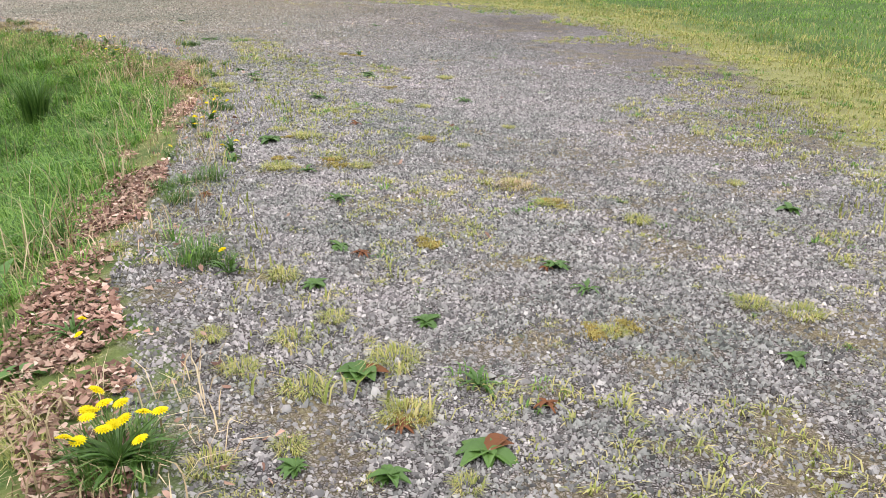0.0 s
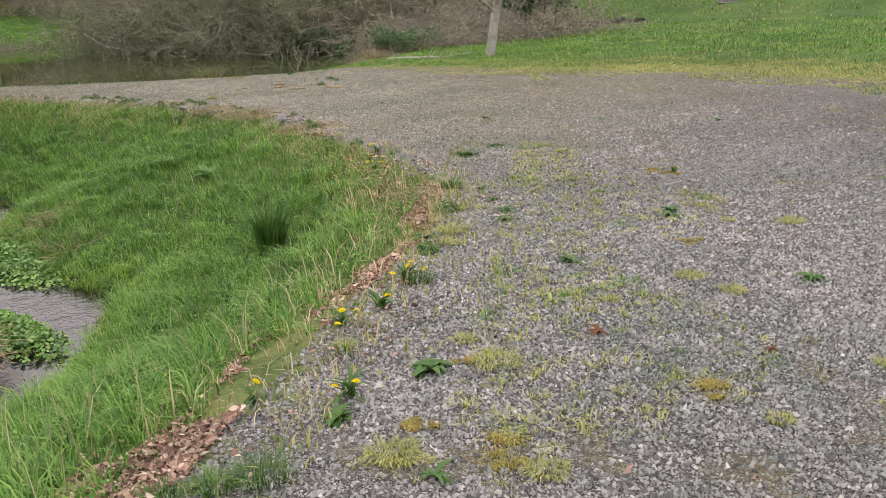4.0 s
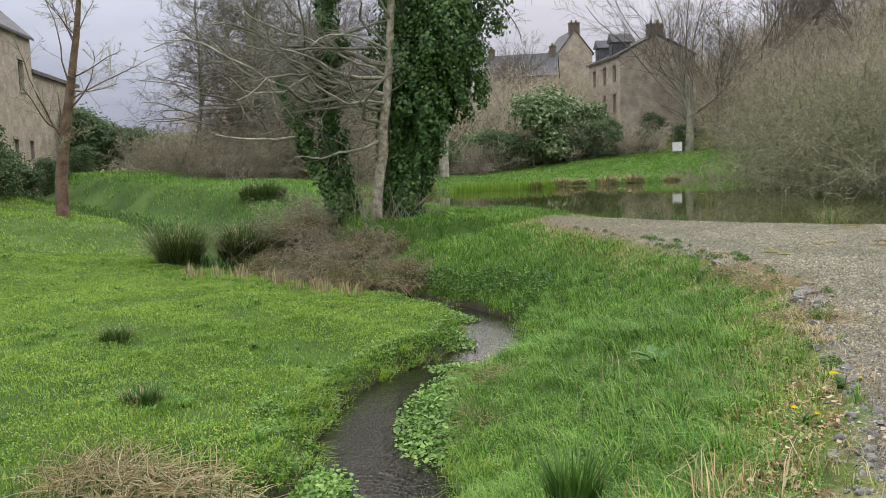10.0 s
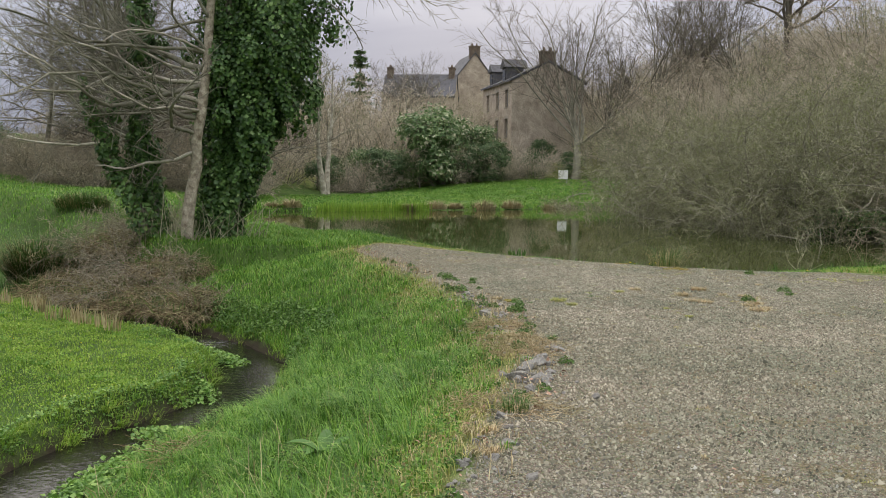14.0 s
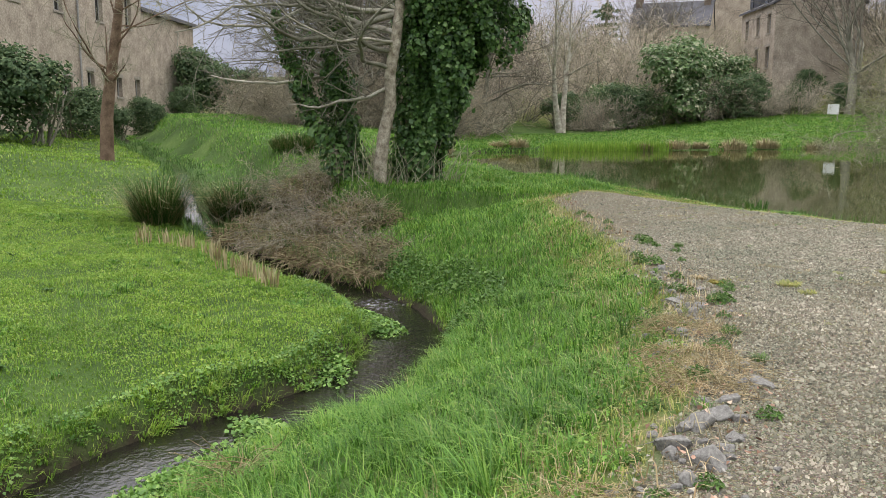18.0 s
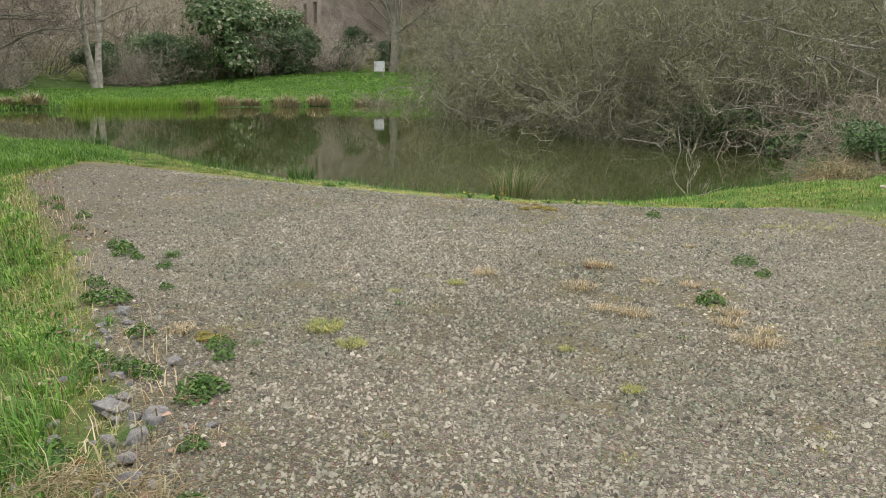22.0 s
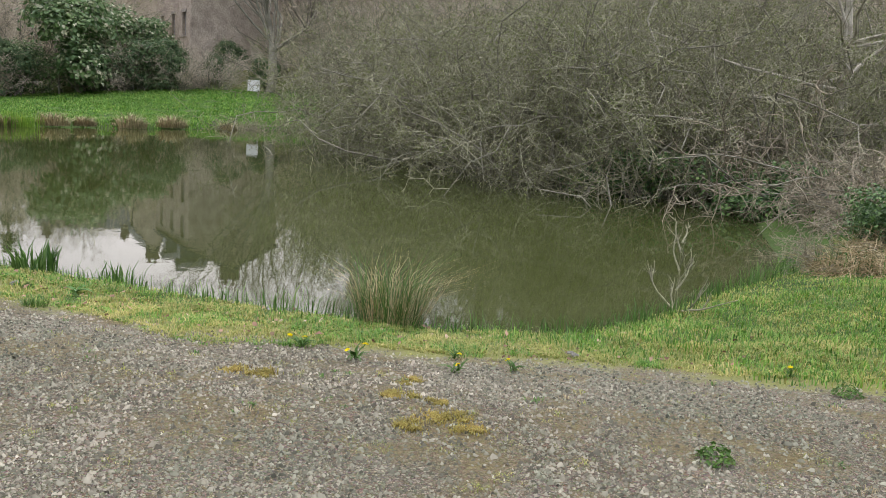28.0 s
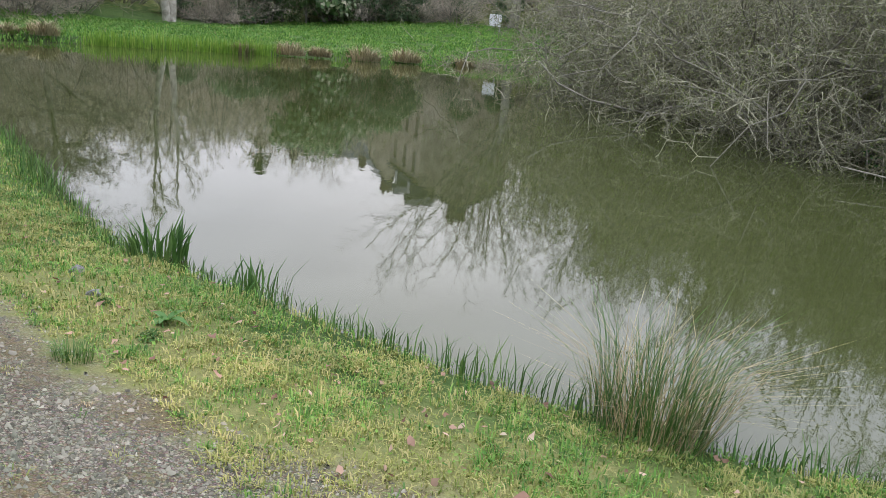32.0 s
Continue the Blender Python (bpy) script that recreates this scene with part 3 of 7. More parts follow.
def blades(name, rng, x, y, z, tall, wide, lean, material, drift=(0, 0), ang=None):
    """Grass blades: three triangles each, bent over by lean."""
    n = len(x)
    a = rng.uniform(0, 2 * math.pi, n) if ang is None else ang
    if n > 3000 and ang is None:   # turf lies over in swirls
        a = 7 * np.sin(x * 1.9 + 1.3 * np.sin(y * 2.3)) * np.sin(y * 1.6 + 1.7 * np.sin(x * 1.2)) + rng.normal(0, 1.5, n)
    out = np.stack([np.cos(a), np.sin(a)], 1)
    side = np.stack([-np.sin(a), np.cos(a)], 1)
    bend = (lean * rng.uniform(0.2, 1.3, n) * tall)[:, None]
    base = np.stack([x, y], 1)
    w = (wide * rng.uniform(0.6, 1.3, n))[:, None]
    mid = base + out * bend * 0.35 + np.array(drift) * tall[:, None] * 0.3
    tip = base + out * bend + np.array(drift) * tall[:, None]
    fall = np.sqrt(np.maximum(0.15, 1 - (lean * 0.55) ** 2))
    zz = lambda h: (z + h)[:, None]
    v = np.stack([np.hstack([base - side * w, zz(-0.02)]), np.hstack([base + side * w, zz(-0.02)]),
                  np.hstack([mid + side * w * 0.8, zz(tall * 0.6)]), np.hstack([mid - side * w * 0.8, zz(tall * 0.6)]),
                  np.hstack([tip, zz(tall * fall)])], 1).reshape(-1, 3)
    k = np.arange(n) * 5
    f = np.concatenate([np.stack([k, k + 1, k + 2], 1), np.stack([k, k + 2, k + 3], 1), np.stack([k + 3, k + 2, k + 4], 1)])
    return mesh_from(name, v, f, material)


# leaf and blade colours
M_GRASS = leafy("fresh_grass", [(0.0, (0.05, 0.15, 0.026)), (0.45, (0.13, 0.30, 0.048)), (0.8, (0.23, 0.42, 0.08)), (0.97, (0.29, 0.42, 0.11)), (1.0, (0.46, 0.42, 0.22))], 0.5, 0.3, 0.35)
M_MEADOW = leafy("meadow_grass", [(0.0, (0.14, 0.27, 0.037)), (0.5, (0.22, 0.385, 0.056)), (0.85, (0.30, 0.445, 0.08)), (1.0, (0.42, 0.47, 0.14))], 0.5, 0.3, 0.35)
M_DARKGRASS = leafy("dark_tussock_grass", [(0.0, (0.045, 0.11, 0.025)), (0.6, (0.08, 0.175, 0.04)), (1.0, (0.15, 0.24, 0.07))])
M_STRAW = leafy("dry_straw", [(0.0, (0.28, 0.205, 0.12)), (0.5, (0.45, 0.36, 0.22)), (1.0, (0.62, 0.53, 0.37))], 0.8, 0.15, 0.15)
M_YELLOWGRASS = leafy("yellowing_grass", [(0.0, (0.20, 0.26, 0.06)), (0.5, (0.36, 0.38, 0.12)), (1.0, (0.52, 0.45, 0.22))], 0.7, 0.2, 0.2)
M_IVY = leafy("ivy_leaves", [(0.0, (0.035, 0.085, 0.028)), (0.5, (0.08, 0.17, 0.05)), (0.95, (0.14, 0.25, 0.075)), (1.0, (0.2, 0.3, 0.11))], 0.42, 0.35, 0.15)
M_EVERGREEN = leafy("evergreen_leaves", [(0.0, (0.075, 0.145, 0.055)), (0.5, (0.14, 0.24, 0.095)), (0.8, (0.22, 0.32, 0.14)), (0.88, (0.50, 0.51, 0.37)), (1.0, (0.62, 0.62, 0.50))], 0.45, 0.4, 0.3)
M_YEW = leafy("dark_evergreen", [(0.0, (0.06, 0.11, 0.055)), (0.7, (0.11, 0.18, 0.085)), (1.0, (0.19, 0.25, 0.12))], 0.6, 0.25, 0.3)
M_BUDS = leafy("willow_buds", [(0.0, (0.15, 0.18, 0.075)), (0.5, (0.235, 0.27, 0.12)), (1.0, (0.36, 0.39, 0.2))], 0.8, 0.1, 0.3)
M_WEED = leafy("weed_leaves", [(0.0, (0.05, 0.12, 0.022)), (0.6, (0.095, 0.205, 0.04)), (1.0, (0.18, 0.29, 0.08))], 0.5, 0.35, 0.2)
M_DOCK = leafy("dock_leaves", [(0.0, (0.07, 0.18, 0.035)), (0.6, (0.11, 0.25, 0.05)), (1.0, (0.22, 0.36, 0.12))], 0.45, 0.4, 0.25)
M_CRESS = leafy("watercress_leaves", [(0.0, (0.075, 0.18, 0.035)), (0.6, (0.15, 0.30, 0.06)), (1.0, (0.26, 0.40, 0.11))], 0.45, 0.4, 0.2)
M_LITTER = leafy("dead_leaves", [(0.0, (0.10, 0.053, 0.04)), (0.35, (0.28, 0.16, 0.12)), (0.8, (0.47, 0.31, 0.24)), (1.0, (0.64, 0.50, 0.41))], 0.75, 0.2, 0.1)
M_YELLOW = leafy("dandelion_yellow", [(0.0, (0.78, 0.58, 0.0)), (1.0, (0.90, 0.74, 0.01))], 0.6, 0.2, 0.2)
M_MOSS = leafy("golden_moss", [(0.0, (0.20, 0.14, 0.05)), (0.5, (0.32, 0.26, 0.075)), (1.0, (0.42, 0.37, 0.13))], 0.9, 0.1, 0.1)
M_REDWEED = leafy("reddened_leaves", [(0.0, (0.14, 0.05, 0.025)), (0.6, (0.24, 0.10, 0.04)), (1.0, (0.30, 0.17, 0.07))], 0.7, 0.2, 0.15)

# ---- trees and shrubs ----
def bare_tree(name, seed, tall, radius, label, lean=(0, 0), crown=0.35, k=(14, 7, 5), angle=(55, 45, 40), share=(0.42, 0.5, 0.5), up=(0.03, 0.04, 0.02), bark=None, twig=None, forks=1, buds=0, single=False, fine=1.0, vee=0.0, slim=1.0, part_ways=1.0, crook=1.0):
    """A leafless tree: tapered trunk, limbs and fine twigs."""
    rng = np.random.default_rng(seed)
    root = thing(name, pose(0, 0, 0), label, "tree")
    st = rng.normal(0, radius * 0.5, (forks, 3)) * np.array([1, 1, 0]) * (forks > 1) + np.array([0, 0, -0.25])
    wy = np.tile(np.array([lean[0], lean[1], 1.0]), (forks, 1)) + rng.normal(0, 0.16 * part_ways, (forks, 3)) * (forks > 1)
    if vee:   # two stems that part low down
        st = np.array([[0, -0.1, -0.25], [0, 0.1, -0.25]])
        wy = np.array([[0.02, -vee, 1.0], [-0.02, vee, 1.0]])
    trunk = runs(rng, st, wy, np.full(forks, tall) * rng.uniform(0.85, 1.1, forks), 12, 0.05 * crook, 0.02)
    tr = np.full(forks, radius)
    s1, w1, l1, r1 = sprout(rng, trunk, tr, k[0], crown, 0.97, angle[0], share[0], 0.42)
    r1 = r1 * slim
    limbs = runs(rng, s1, w1, l1, 8, 0.13 * crook, up[0])
    s2, w2, l2, r2 = sprout(rng, limbs, r1, k[1], 0.25, 1.0, angle[1], share[1], 0.45)
    bough = runs(rng, s2, w2, l2, 6, 0.15 * crook, up[1])
    s3, w3, l3, r3 = sprout(rng, bough, r2, k[2], 0.2, 1.0, angle[2], share[2], 0.5)
    twigs = runs(rng, s3, w3, l3, 4, 0.16 * crook, up[2])
    bark, twig = bark or M_BARK, twig or M_TWIG
    part("trunk", tubes("trunk", [(trunk, tr, 0.25 if forks == 1 else 0.04)], bark, 9), root)
    if single:
        for i in range(len(limbs)):
            part("limb", tubes("limb", [(limbs[i:i + 1], np.maximum(r1[i:i + 1], 0.012), 0.3)], bark, 6), root)
    else:
        tagged(part("limb_framework", tubes("limb_framework", [(limbs, np.maximum(r1, 0.012), 0.3)], bark, 5), root), kind="stuff")
    tagged(part("fine_branching", tubes("fine_branching", [(bough, np.maximum(r2, 0.008 * fine), 0.4), (twigs, np.maximum(r3, 0.005 * fine), 0.5)], twig, 3), root), kind="stuff")
    if buds:
        at = twigs[:, -1][rng.integers(0, len(twigs), buds)] + rng.normal(0, 0.1, (buds, 3))
        tagged(part("bud_haze", leaves("bud_haze", rng, at, rng.normal(0, 1, (buds, 3)), 0.05, M_BUDS, 0.5), root), kind="stuff")
    return root


def shrub(name, seed, wide, tall, label, stems=60, k=(9, 6), droop=-0.04, buds=0, bud_size=0.05, twig=None, thick=0.03, category="shrub", flare=1.0, bud_mat=None, bend=0.15, least=0.006, bark=None):
    """A leafless shrub: many stems that fan out and arch over, with twigs."""
    rng = np.random.default_rng(seed)
    root = thing(name, pose(0, 0, 0), label, category)
    a = rng.uniform(0, 2 * math.pi, stems)
    r = wide * 0.28 * np.sqrt(rng.uniform(0, 1, stems))
    st = np.stack([r * np.cos(a), r * np.sin(a), np.full(stems, -0.2)], 1)
    out = rng.uniform(0.1, 1.0, stems) ** 0.7 * flare
    wy = np.stack([np.cos(a) * out, np.sin(a) * out, rng.uniform(0.75, 1.25, stems)], 1)
    ln = tall * rng.uniform(0.75, 1.15, stems) * (1 + 0.25 * out)
    main = runs(rng, st, wy, ln, 9, bend, droop)
    rad = thick * rng.uniform(0.5, 1.2, stems)
    s1, w1, l1, r1 = sprout(rng, main, rad, k[0], 0.12, 1.0, 48, 0.38, 0.5)
    side = runs(rng, s1, w1, l1, 6, bend * 1.7, droop * 0.6)
    s2, w2, l2, r2 = sprout(rng, side, r1, k[1], 0.15, 1.0, 45, 0.5, 0.6)
    fine = runs(rng, s2, w2, l2, 4, bend * 2, 0.0)
    tagged(part("stem_tangle", tubes("stem_tangle", [(main, rad, 0.35)], bark or M_BARK, 5), root), kind="stuff")
    tagged(part("fine_branching", tubes("fine_branching", [(side, np.maximum(r1, 1.3 * least), 0.5), (fine, np.maximum(r2, least), 0.6)], twig or M_TWIG, 3), root), kind="stuff")
    if buds:
        pick = rng.integers(0, len(fine), buds)
        at = fine[pick, rng.integers(1, 4, buds)] + rng.normal(0, 0.06, (buds, 3))
        tagged(part("bud_haze", leaves("bud_haze", rng, at, rng.normal(0, 1, (buds, 3)), bud_size, bud_mat or M_BUDS, 0.5), root, "pale olive catkins and buds"), kind="stuff")
    return root


def leafy_bush(name, seed, wide, deep, tall, n, size, material, label, category="bush", lobes=9):
    """A dense evergreen: short stems and a crown of many leaves in uneven lobes."""
    rng = np.random.default_rng(seed)
    root = thing(name, pose(0, 0, 0), label, category)
    c = np.stack([rng.uniform(-0.34, 0.34, lobes) * wide, rng.uniform(-0.34, 0.34, lobes) * deep, rng.uniform(0.18, 0.75, lobes) * tall], 1)
    rr = rng.uniform(0.2, 0.34, lobes)
    w = rng.integers(0, lobes, n)
    d = unit(rng.normal(0, 1, (n, 3)))
    d[:, 2] = np.where(d[:, 2] < -0.5, -d[:, 2], d[:, 2])
    lump = 1 + 0.22 * np.sin(d[:, 0] * 7 + w) * np.sin(d[:, 1] * 6 + 2 * w) + 0.15 * np.sin(d[:, 2] * 11 + w)
    rad = rr[w, None] * np.array([wide, deep, tall]) * (lump * rng.uniform(0.62, 1.04, n))[:, None]
    at = c[w] + d * rad
    at[:, 2] = np.maximum(at[:, 2], rng.uniform(0.0, 0.5, n))
    st = rng.normal(0, 0.12, (8, 3)) * np.array([wide, deep, 0])
    stem = runs(rng, st + np.array([0, 0, -0.15]), rng.normal(0, 0.3, (8, 3)) + np.array([0, 0, 1]), np.full(8, tall * 0.8), 6, 0.12)
    for i in range(8):
        part("stem", tubes("stem", [(stem[i:i + 1], np.full(1, 0.07), 0.3)], M_BARK, 5), root)
    part("crown", leaves("crown", rng, at, d + np.array([0, 0, 0.5]), size, material, 0.55), root)
    return root


def put(ob, x, y, z=None, turn=0.0, s=1.0, sz=None):
    """Moves a thing to its place on the ground."""
    z = height(x, y) if z is None else z
    ob.matrix_basis = pose(x, y, z, 0, 0, turn) @ Matrix.Diagonal((s, s, sz or s, 1))
    return ob


def again(ob, x, y, turn=0.0, s=1.0, sz=None, z=None, label=""):
    z = height(x, y) if z is None else z
    c = copy_thing(ob, Matrix.Identity(4))
    c.matrix_basis = pose(x, y, z, 0, 0, turn) @ Matrix.Diagonal((s, s, sz or s, 1))
    return tagged(c, label) if label else c


# the old tree wrapped in ivy, with a pale bare stem at its foot
def ivy_tree():
    rng = np.random.default_rng(11)
    root = thing("ivy_tree", pose(-24.3, 12.2, height(-24.3, 12.2)), "tall old tree smothered in dark ivy, with a pale bare stem", "tree")

    def stem(points):
        p = np.array(points, float)
        t = np.linspace(0, len(p) - 1, 14)
        q = np.stack([np.interp(t, np.arange(len(p)), p[:, c]) for c in range(3)], 1)
        return q[None] + rng.normal(0, 0.045, (1, 14, 3)) * np.array([1, 1, 0.3])

    # x runs towards the viewer on the track, y across
    pale = stem([(0.55, -0.1, -0.3), (0.55, 0.15, 2.0), (0.55, 0.42, 4.2), (0.6, 0.75, 6.8), (0.7, 0.9, 10)])
    left = stem([(-0.2, -0.6, -0.3), (-0.3, -1.0, 1.3), (-0.4, -1.2, 2.6), (-0.4, -1.1, 4.6), (-0.3, -1.3, 7.0), (-0.2, -1.6, 10.5)])
    leftb = stem([(0.1, -0.7, -0.3), (0.1, -1.35, 1.0), (0.0, -1.95, 2.3), (-0.1, -2.5, 3.9)])
    main = stem([(-0.2, 0.8, -0.3), (-0.2, 1.2, 1.6), (-0.3, 1.75, 3.4), (-0.3, 2.2, 5.4), (-0.3, 2.45, 8.0), (-0.2, 2.7, 12)])
    mainb = stem([(-0.3, 0.55, -0.3), (-0.4, 0.8, 3.0), (-0.5, 1.1, 6.0), (-0.5, 1.5, 11)])
    part("pale_stem", tubes("pale_stem", [(pale, np.array([0.155]), 0.45)], mottled("peeling_bark", (0.15, 0.115, 0.08), (0.62, 0.56, 0.44), 7.0, 0.95, 0.1, 0.9, 45), 10), root, "pale bare stem with peeling bark")
    for line, rad in ((left, 0.2), (main, 0.3), (mainb, 0.25), (leftb, 0.13)):
        part("trunk", tubes("trunk", [(line, np.array([rad]), 0.5)], M_BARK, 9), root)
    # ivy round the stems
    at, face = [], []

    def clothe(line, n, girth, t0=0.0, t1=1.0):
        p = line[0]
        t = rng.uniform(t0, t1, n) * (len(p) - 1)
        i = np.minimum(t.astype(int), len(p) - 2)
        c = p[i] + (p[i + 1] - p[i]) * (t - i)[:, None]
        a = rng.uniform(0, 2 * math.pi, n)
        g = np.interp(t / (len(p) - 1), np.linspace(0, 1, len(girth)), girth)
        lump = 1 + 0.2 * np.sin(3 * a + 1.9 * t) + 0.28 * np.sin(5 * a - 3.1 * t) * np.sin(4.3 * t + 2 * a) + 0.22 * np.sin(9 * a + 6.3 * t) + 0.16 * np.sin(13 * t - 4 * a)
        r = g * lump * rng.uniform(0.7, 1.08, n)
        d = np.stack([np.cos(a), np.sin(a), rng.normal(0.25, 0.25, n)], 1)
        at.append(c + d * r[:, None] * np.array([1, 1, 0.6]))
        face.append(d)

    clothe(main, 42000, [0.34, 0.42, 0.66, 1.05, 1.3, 1.3, 1.2])
    clothe(mainb, 14000, [0.42, 0.45, 0.6, 0.8, 0.9])
    clothe(left, 7000, [0.3, 0.28, 0.24, 0.26, 0.28, 0.3])
    clothe(leftb, 2600, [0.3, 0.3, 0.22, 0.08])
    # bunches of leaves that hang out from the mass
    for line, count, out in ((main, 60, 1.25), (mainb, 16, 0.8), (left, 22, 0.36)):
        for _ in range(count):
            p = line[0][rng.integers(5, 13)] + rng.normal(0, 0.15, 3)
            a = rng.uniform(0, 2 * math.pi)
            c = p + np.array([math.cos(a), math.sin(a), 0]) * out * rng.uniform(0.75, 1.15)
            k = 130
            d = unit(rng.normal(0, 1, (k, 3)))
            at.append(c + d * rng.uniform(0.1, 1, (k, 1)) ** 0.5 * np.array([0.24, 0.24, 0.38]) - np.array([0, 0, 0.15]))
            face.append(d + np.array([math.cos(a), math.sin(a), 0.4]))
    part("ivy", leaves("ivy", rng, np.concatenate(at), np.concatenate(face), 0.07, M_IVY, 0.7), root, "dark glossy ivy leaves")
    # bare limbs, mostly sweeping out over the meadow
    n = 40
    t = rng.uniform(0.38, 1.0, n) * 13
    i = np.minimum(t.astype(int), 12)
    src = np.where(rng.uniform(0, 1, n)[:, None] < 0.6, pale[0][i], left[0][i])
    wy = np.stack([rng.normal(0.1, 0.5, n), -rng.uniform(0.5, 1.2, n), rng.uniform(-0.05, 0.55, n)], 1)
    limbs = runs(rng, src, wy, rng.uniform(2.4, 5.6, n), 10, 0.22, 0.02)
    nl = 6
    low = runs(rng, np.stack([np.full(nl, 0.55), np.linspace(0.2, 0.36, nl), np.linspace(2.2, 4.2, nl)], 1), np.stack([np.linspace(0.6, -0.3, nl), np.full(nl, -1.0), np.array([-0.05, 0.18, 0.02, 0.3, 0.12, 0.4])], 1), np.linspace(2.6, 4.2, nl), 11, 0.25, 0.045)
    for line in (limbs, low):   # none hangs to the ground
        line[..., 2] = np.where(line[..., 2] < 1.6, 1.6 + 0.25 * (line[..., 2] - 1.6), line[..., 2])
    rl = np.full(n, 0.046) * rng.uniform(0.6, 1.3, n)
    s2, w2, l2, r2 = sprout(rng, limbs, rl, 8, 0.2, 1, 42, 0.45, 0.5)
    s2b, w2b, l2b, r2b = sprout(rng, low, np.full(nl, 0.06), 14, 0.15, 1, 45, 0.42, 0.45)
    b = runs(rng, np.concatenate([s2, s2b]), np.concatenate([w2, w2b]), np.concatenate([l2, l2b]), 6, 0.15, 0.0)
    rb = np.concatenate([r2, r2b])
    s3, w3, l3, r3 = sprout(rng, b, rb, 5, 0.2, 1, 42, 0.55, 0.6)
    f = runs(rng, s3, w3, l3, 4, 0.15, 0.0)
    # a high spray towards the pond
    n2 = 16
    sp = runs(rng, main[0][rng.integers(9, 13, n2)], np.stack([rng.normal(0, 0.4, n2), rng.uniform(0.6, 1.2, n2), rng.uniform(-0.1, 0.35, n2)], 1), rng.uniform(3, 4.6, n2), 8, 0.12, -0.01)
    s4, w4, l4, r4 = sprout(rng, sp, np.full(n2, 0.035), 10, 0.2, 1, 42, 0.4, 0.5)
    g = runs(rng, s4, w4, l4, 5, 0.15, -0.02)
    s5, w5, l5, r5 = sprout(rng, g, r4, 4, 0.2, 1, 40, 0.5, 0.6)
    h = runs(rng, s5, w5, l5, 4, 0.15, -0.03)
    for lines, rads in ((limbs, rl), (low, np.linspace(0.05, 0.085, nl)), (sp, np.full(n2, 0.035))):
        for i in range(len(lines)):
            part("limb", tubes("limb", [(lines[i:i + 1], rads[i:i + 1], 0.35)], M_BARK_PALE if i % 3 == 0 else M_BARK, 5), root, "bare grey limb")
    part("fine_branching", tubes("fine_branching", [(b, np.maximum(rb, 0.009), 0.45), (f, np.maximum(r3, 0.0055), 0.5), (g, np.maximum(r4, 0.008), 0.5), (h, np.maximum(r5, 0.006), 0.5)], M_BARK, 3), root)
    # suckers and dead stuff round the foot
    n3 = 160
    a = rng.uniform(0, 2 * math.pi, n3)
    st = np.stack([0.9 * np.cos(a) * rng.uniform(0.2, 1.1, n3), 0.3 + 1.5 * np.sin(a) * rng.uniform(0.2, 1.1, n3), np.full(n3, -0.25)], 1)
    su = runs(rng, st, np.stack([rng.normal(0.15, 0.35, n3), rng.normal(0, 0.4, n3), np.ones(n3)], 1), rng.uniform(0.5, 1.5, n3), 6, 0.14, 0.0)
    part("sucker_growth", tubes("sucker_growth", [(su, np.full(n3, 0.012), 0.5)], M_TWIG, 3), root)
    return root


ivy = ivy_tree()

# the slim tree on the meadow
slim = put(bare_tree("slim_tree", 21, 10.5, 0.27, "slim bare tree with reddish-brown bark on the meadow", single=True, lean=(0.0, 0.02), crown=0.3, k=(22, 9, 7), share=(0.38, 0.45, 0.5), slim=0.5, fine=1.4, bark=mottled("reddish_bark", (0.10, 0.065, 0.045), (0.29, 0.20, 0.14), 2.5, 0.95, 0.1, 0.7, 40)), -35.6, 0.6)
# forked pale tree on the far shore
forked = put(bare_tree("forked_tree", 22, 11, 0.25, "pale forked bare tree on the far shore", single=True, crown=0.34, k=(12, 8, 6), angle=(40, 40, 40), share=(0.36, 0.45, 0.5), forks=2, bark=M_BARK_PALE, vee=0.09, fine=1.8), -66, 20.4)
# pale dead trunk beside the pond's end
dead = put(bare_tree("dead_tree", 23, 7.5, 0.15, "pale leaning dead trunk with thin dry branches", single=True, lean=(0.06, 0.10), crown=0.12, k=(22, 6, 4), share=(0.2, 0.5, 0.5), up=(-0.06, -0.02, 0), bark=M_BARK_PALE, twig=M_BARK_PALE, slim=0.45), -12.9, 27.9)
# tree with level pale branches over the pond's end
spread = put(bare_tree("spreading_tree", 24, 9, 0.13, "bare tree with long level pale branches", single=True, crown=0.12, k=(22, 7, 4), angle=(78, 45, 40), share=(0.5, 0.42, 0.45), up=(0.0, 0.02, 0), bark=M_BARK_PALE), -24.6, 38.6)

M_DARKTWIG = mottled("dark_twigs", (0.10, 0.088, 0.07), (0.21, 0.188, 0.15), 1.0, 0.95, 0.1, 0.0, 20, 0.25)
M_BROWNTWIG = mottled("thicket_twigs", (0.40, 0.345, 0.26), (0.60, 0.53, 0.42), 0.6, 0.95, 0.1, 0.0, 20, 0.25)
# tall bare trees of the background, built a few times and repeated
alder = put(bare_tree("alder_tree", 31, 15, 0.2, "tall bare alder with fine upswept twigs", crown=0.16, k=(40, 12, 9), angle=(62, 46, 44), share=(0.46, 0.45, 0.5), up=(0.0, 0.01, 0.0), fine=1.5, twig=M_DARKTWIG), -63, 6.0)
for x, y, a, s in ((-52, 3.5, 15, 0.8), (-49.6, 6.5, 80, 0.95), (-51.2, 8.2, 250, 1.0), (-56, 12, 120, 0.85), (-57, 5.5, 330, 0.95), (-68, 10, 60, 1.0), (-60, 14.5, 10, 0.9), (-76, 6, 190, 1.1), (-74, 12, 20, 1.0)):
    again(alder, x, y, a, s)
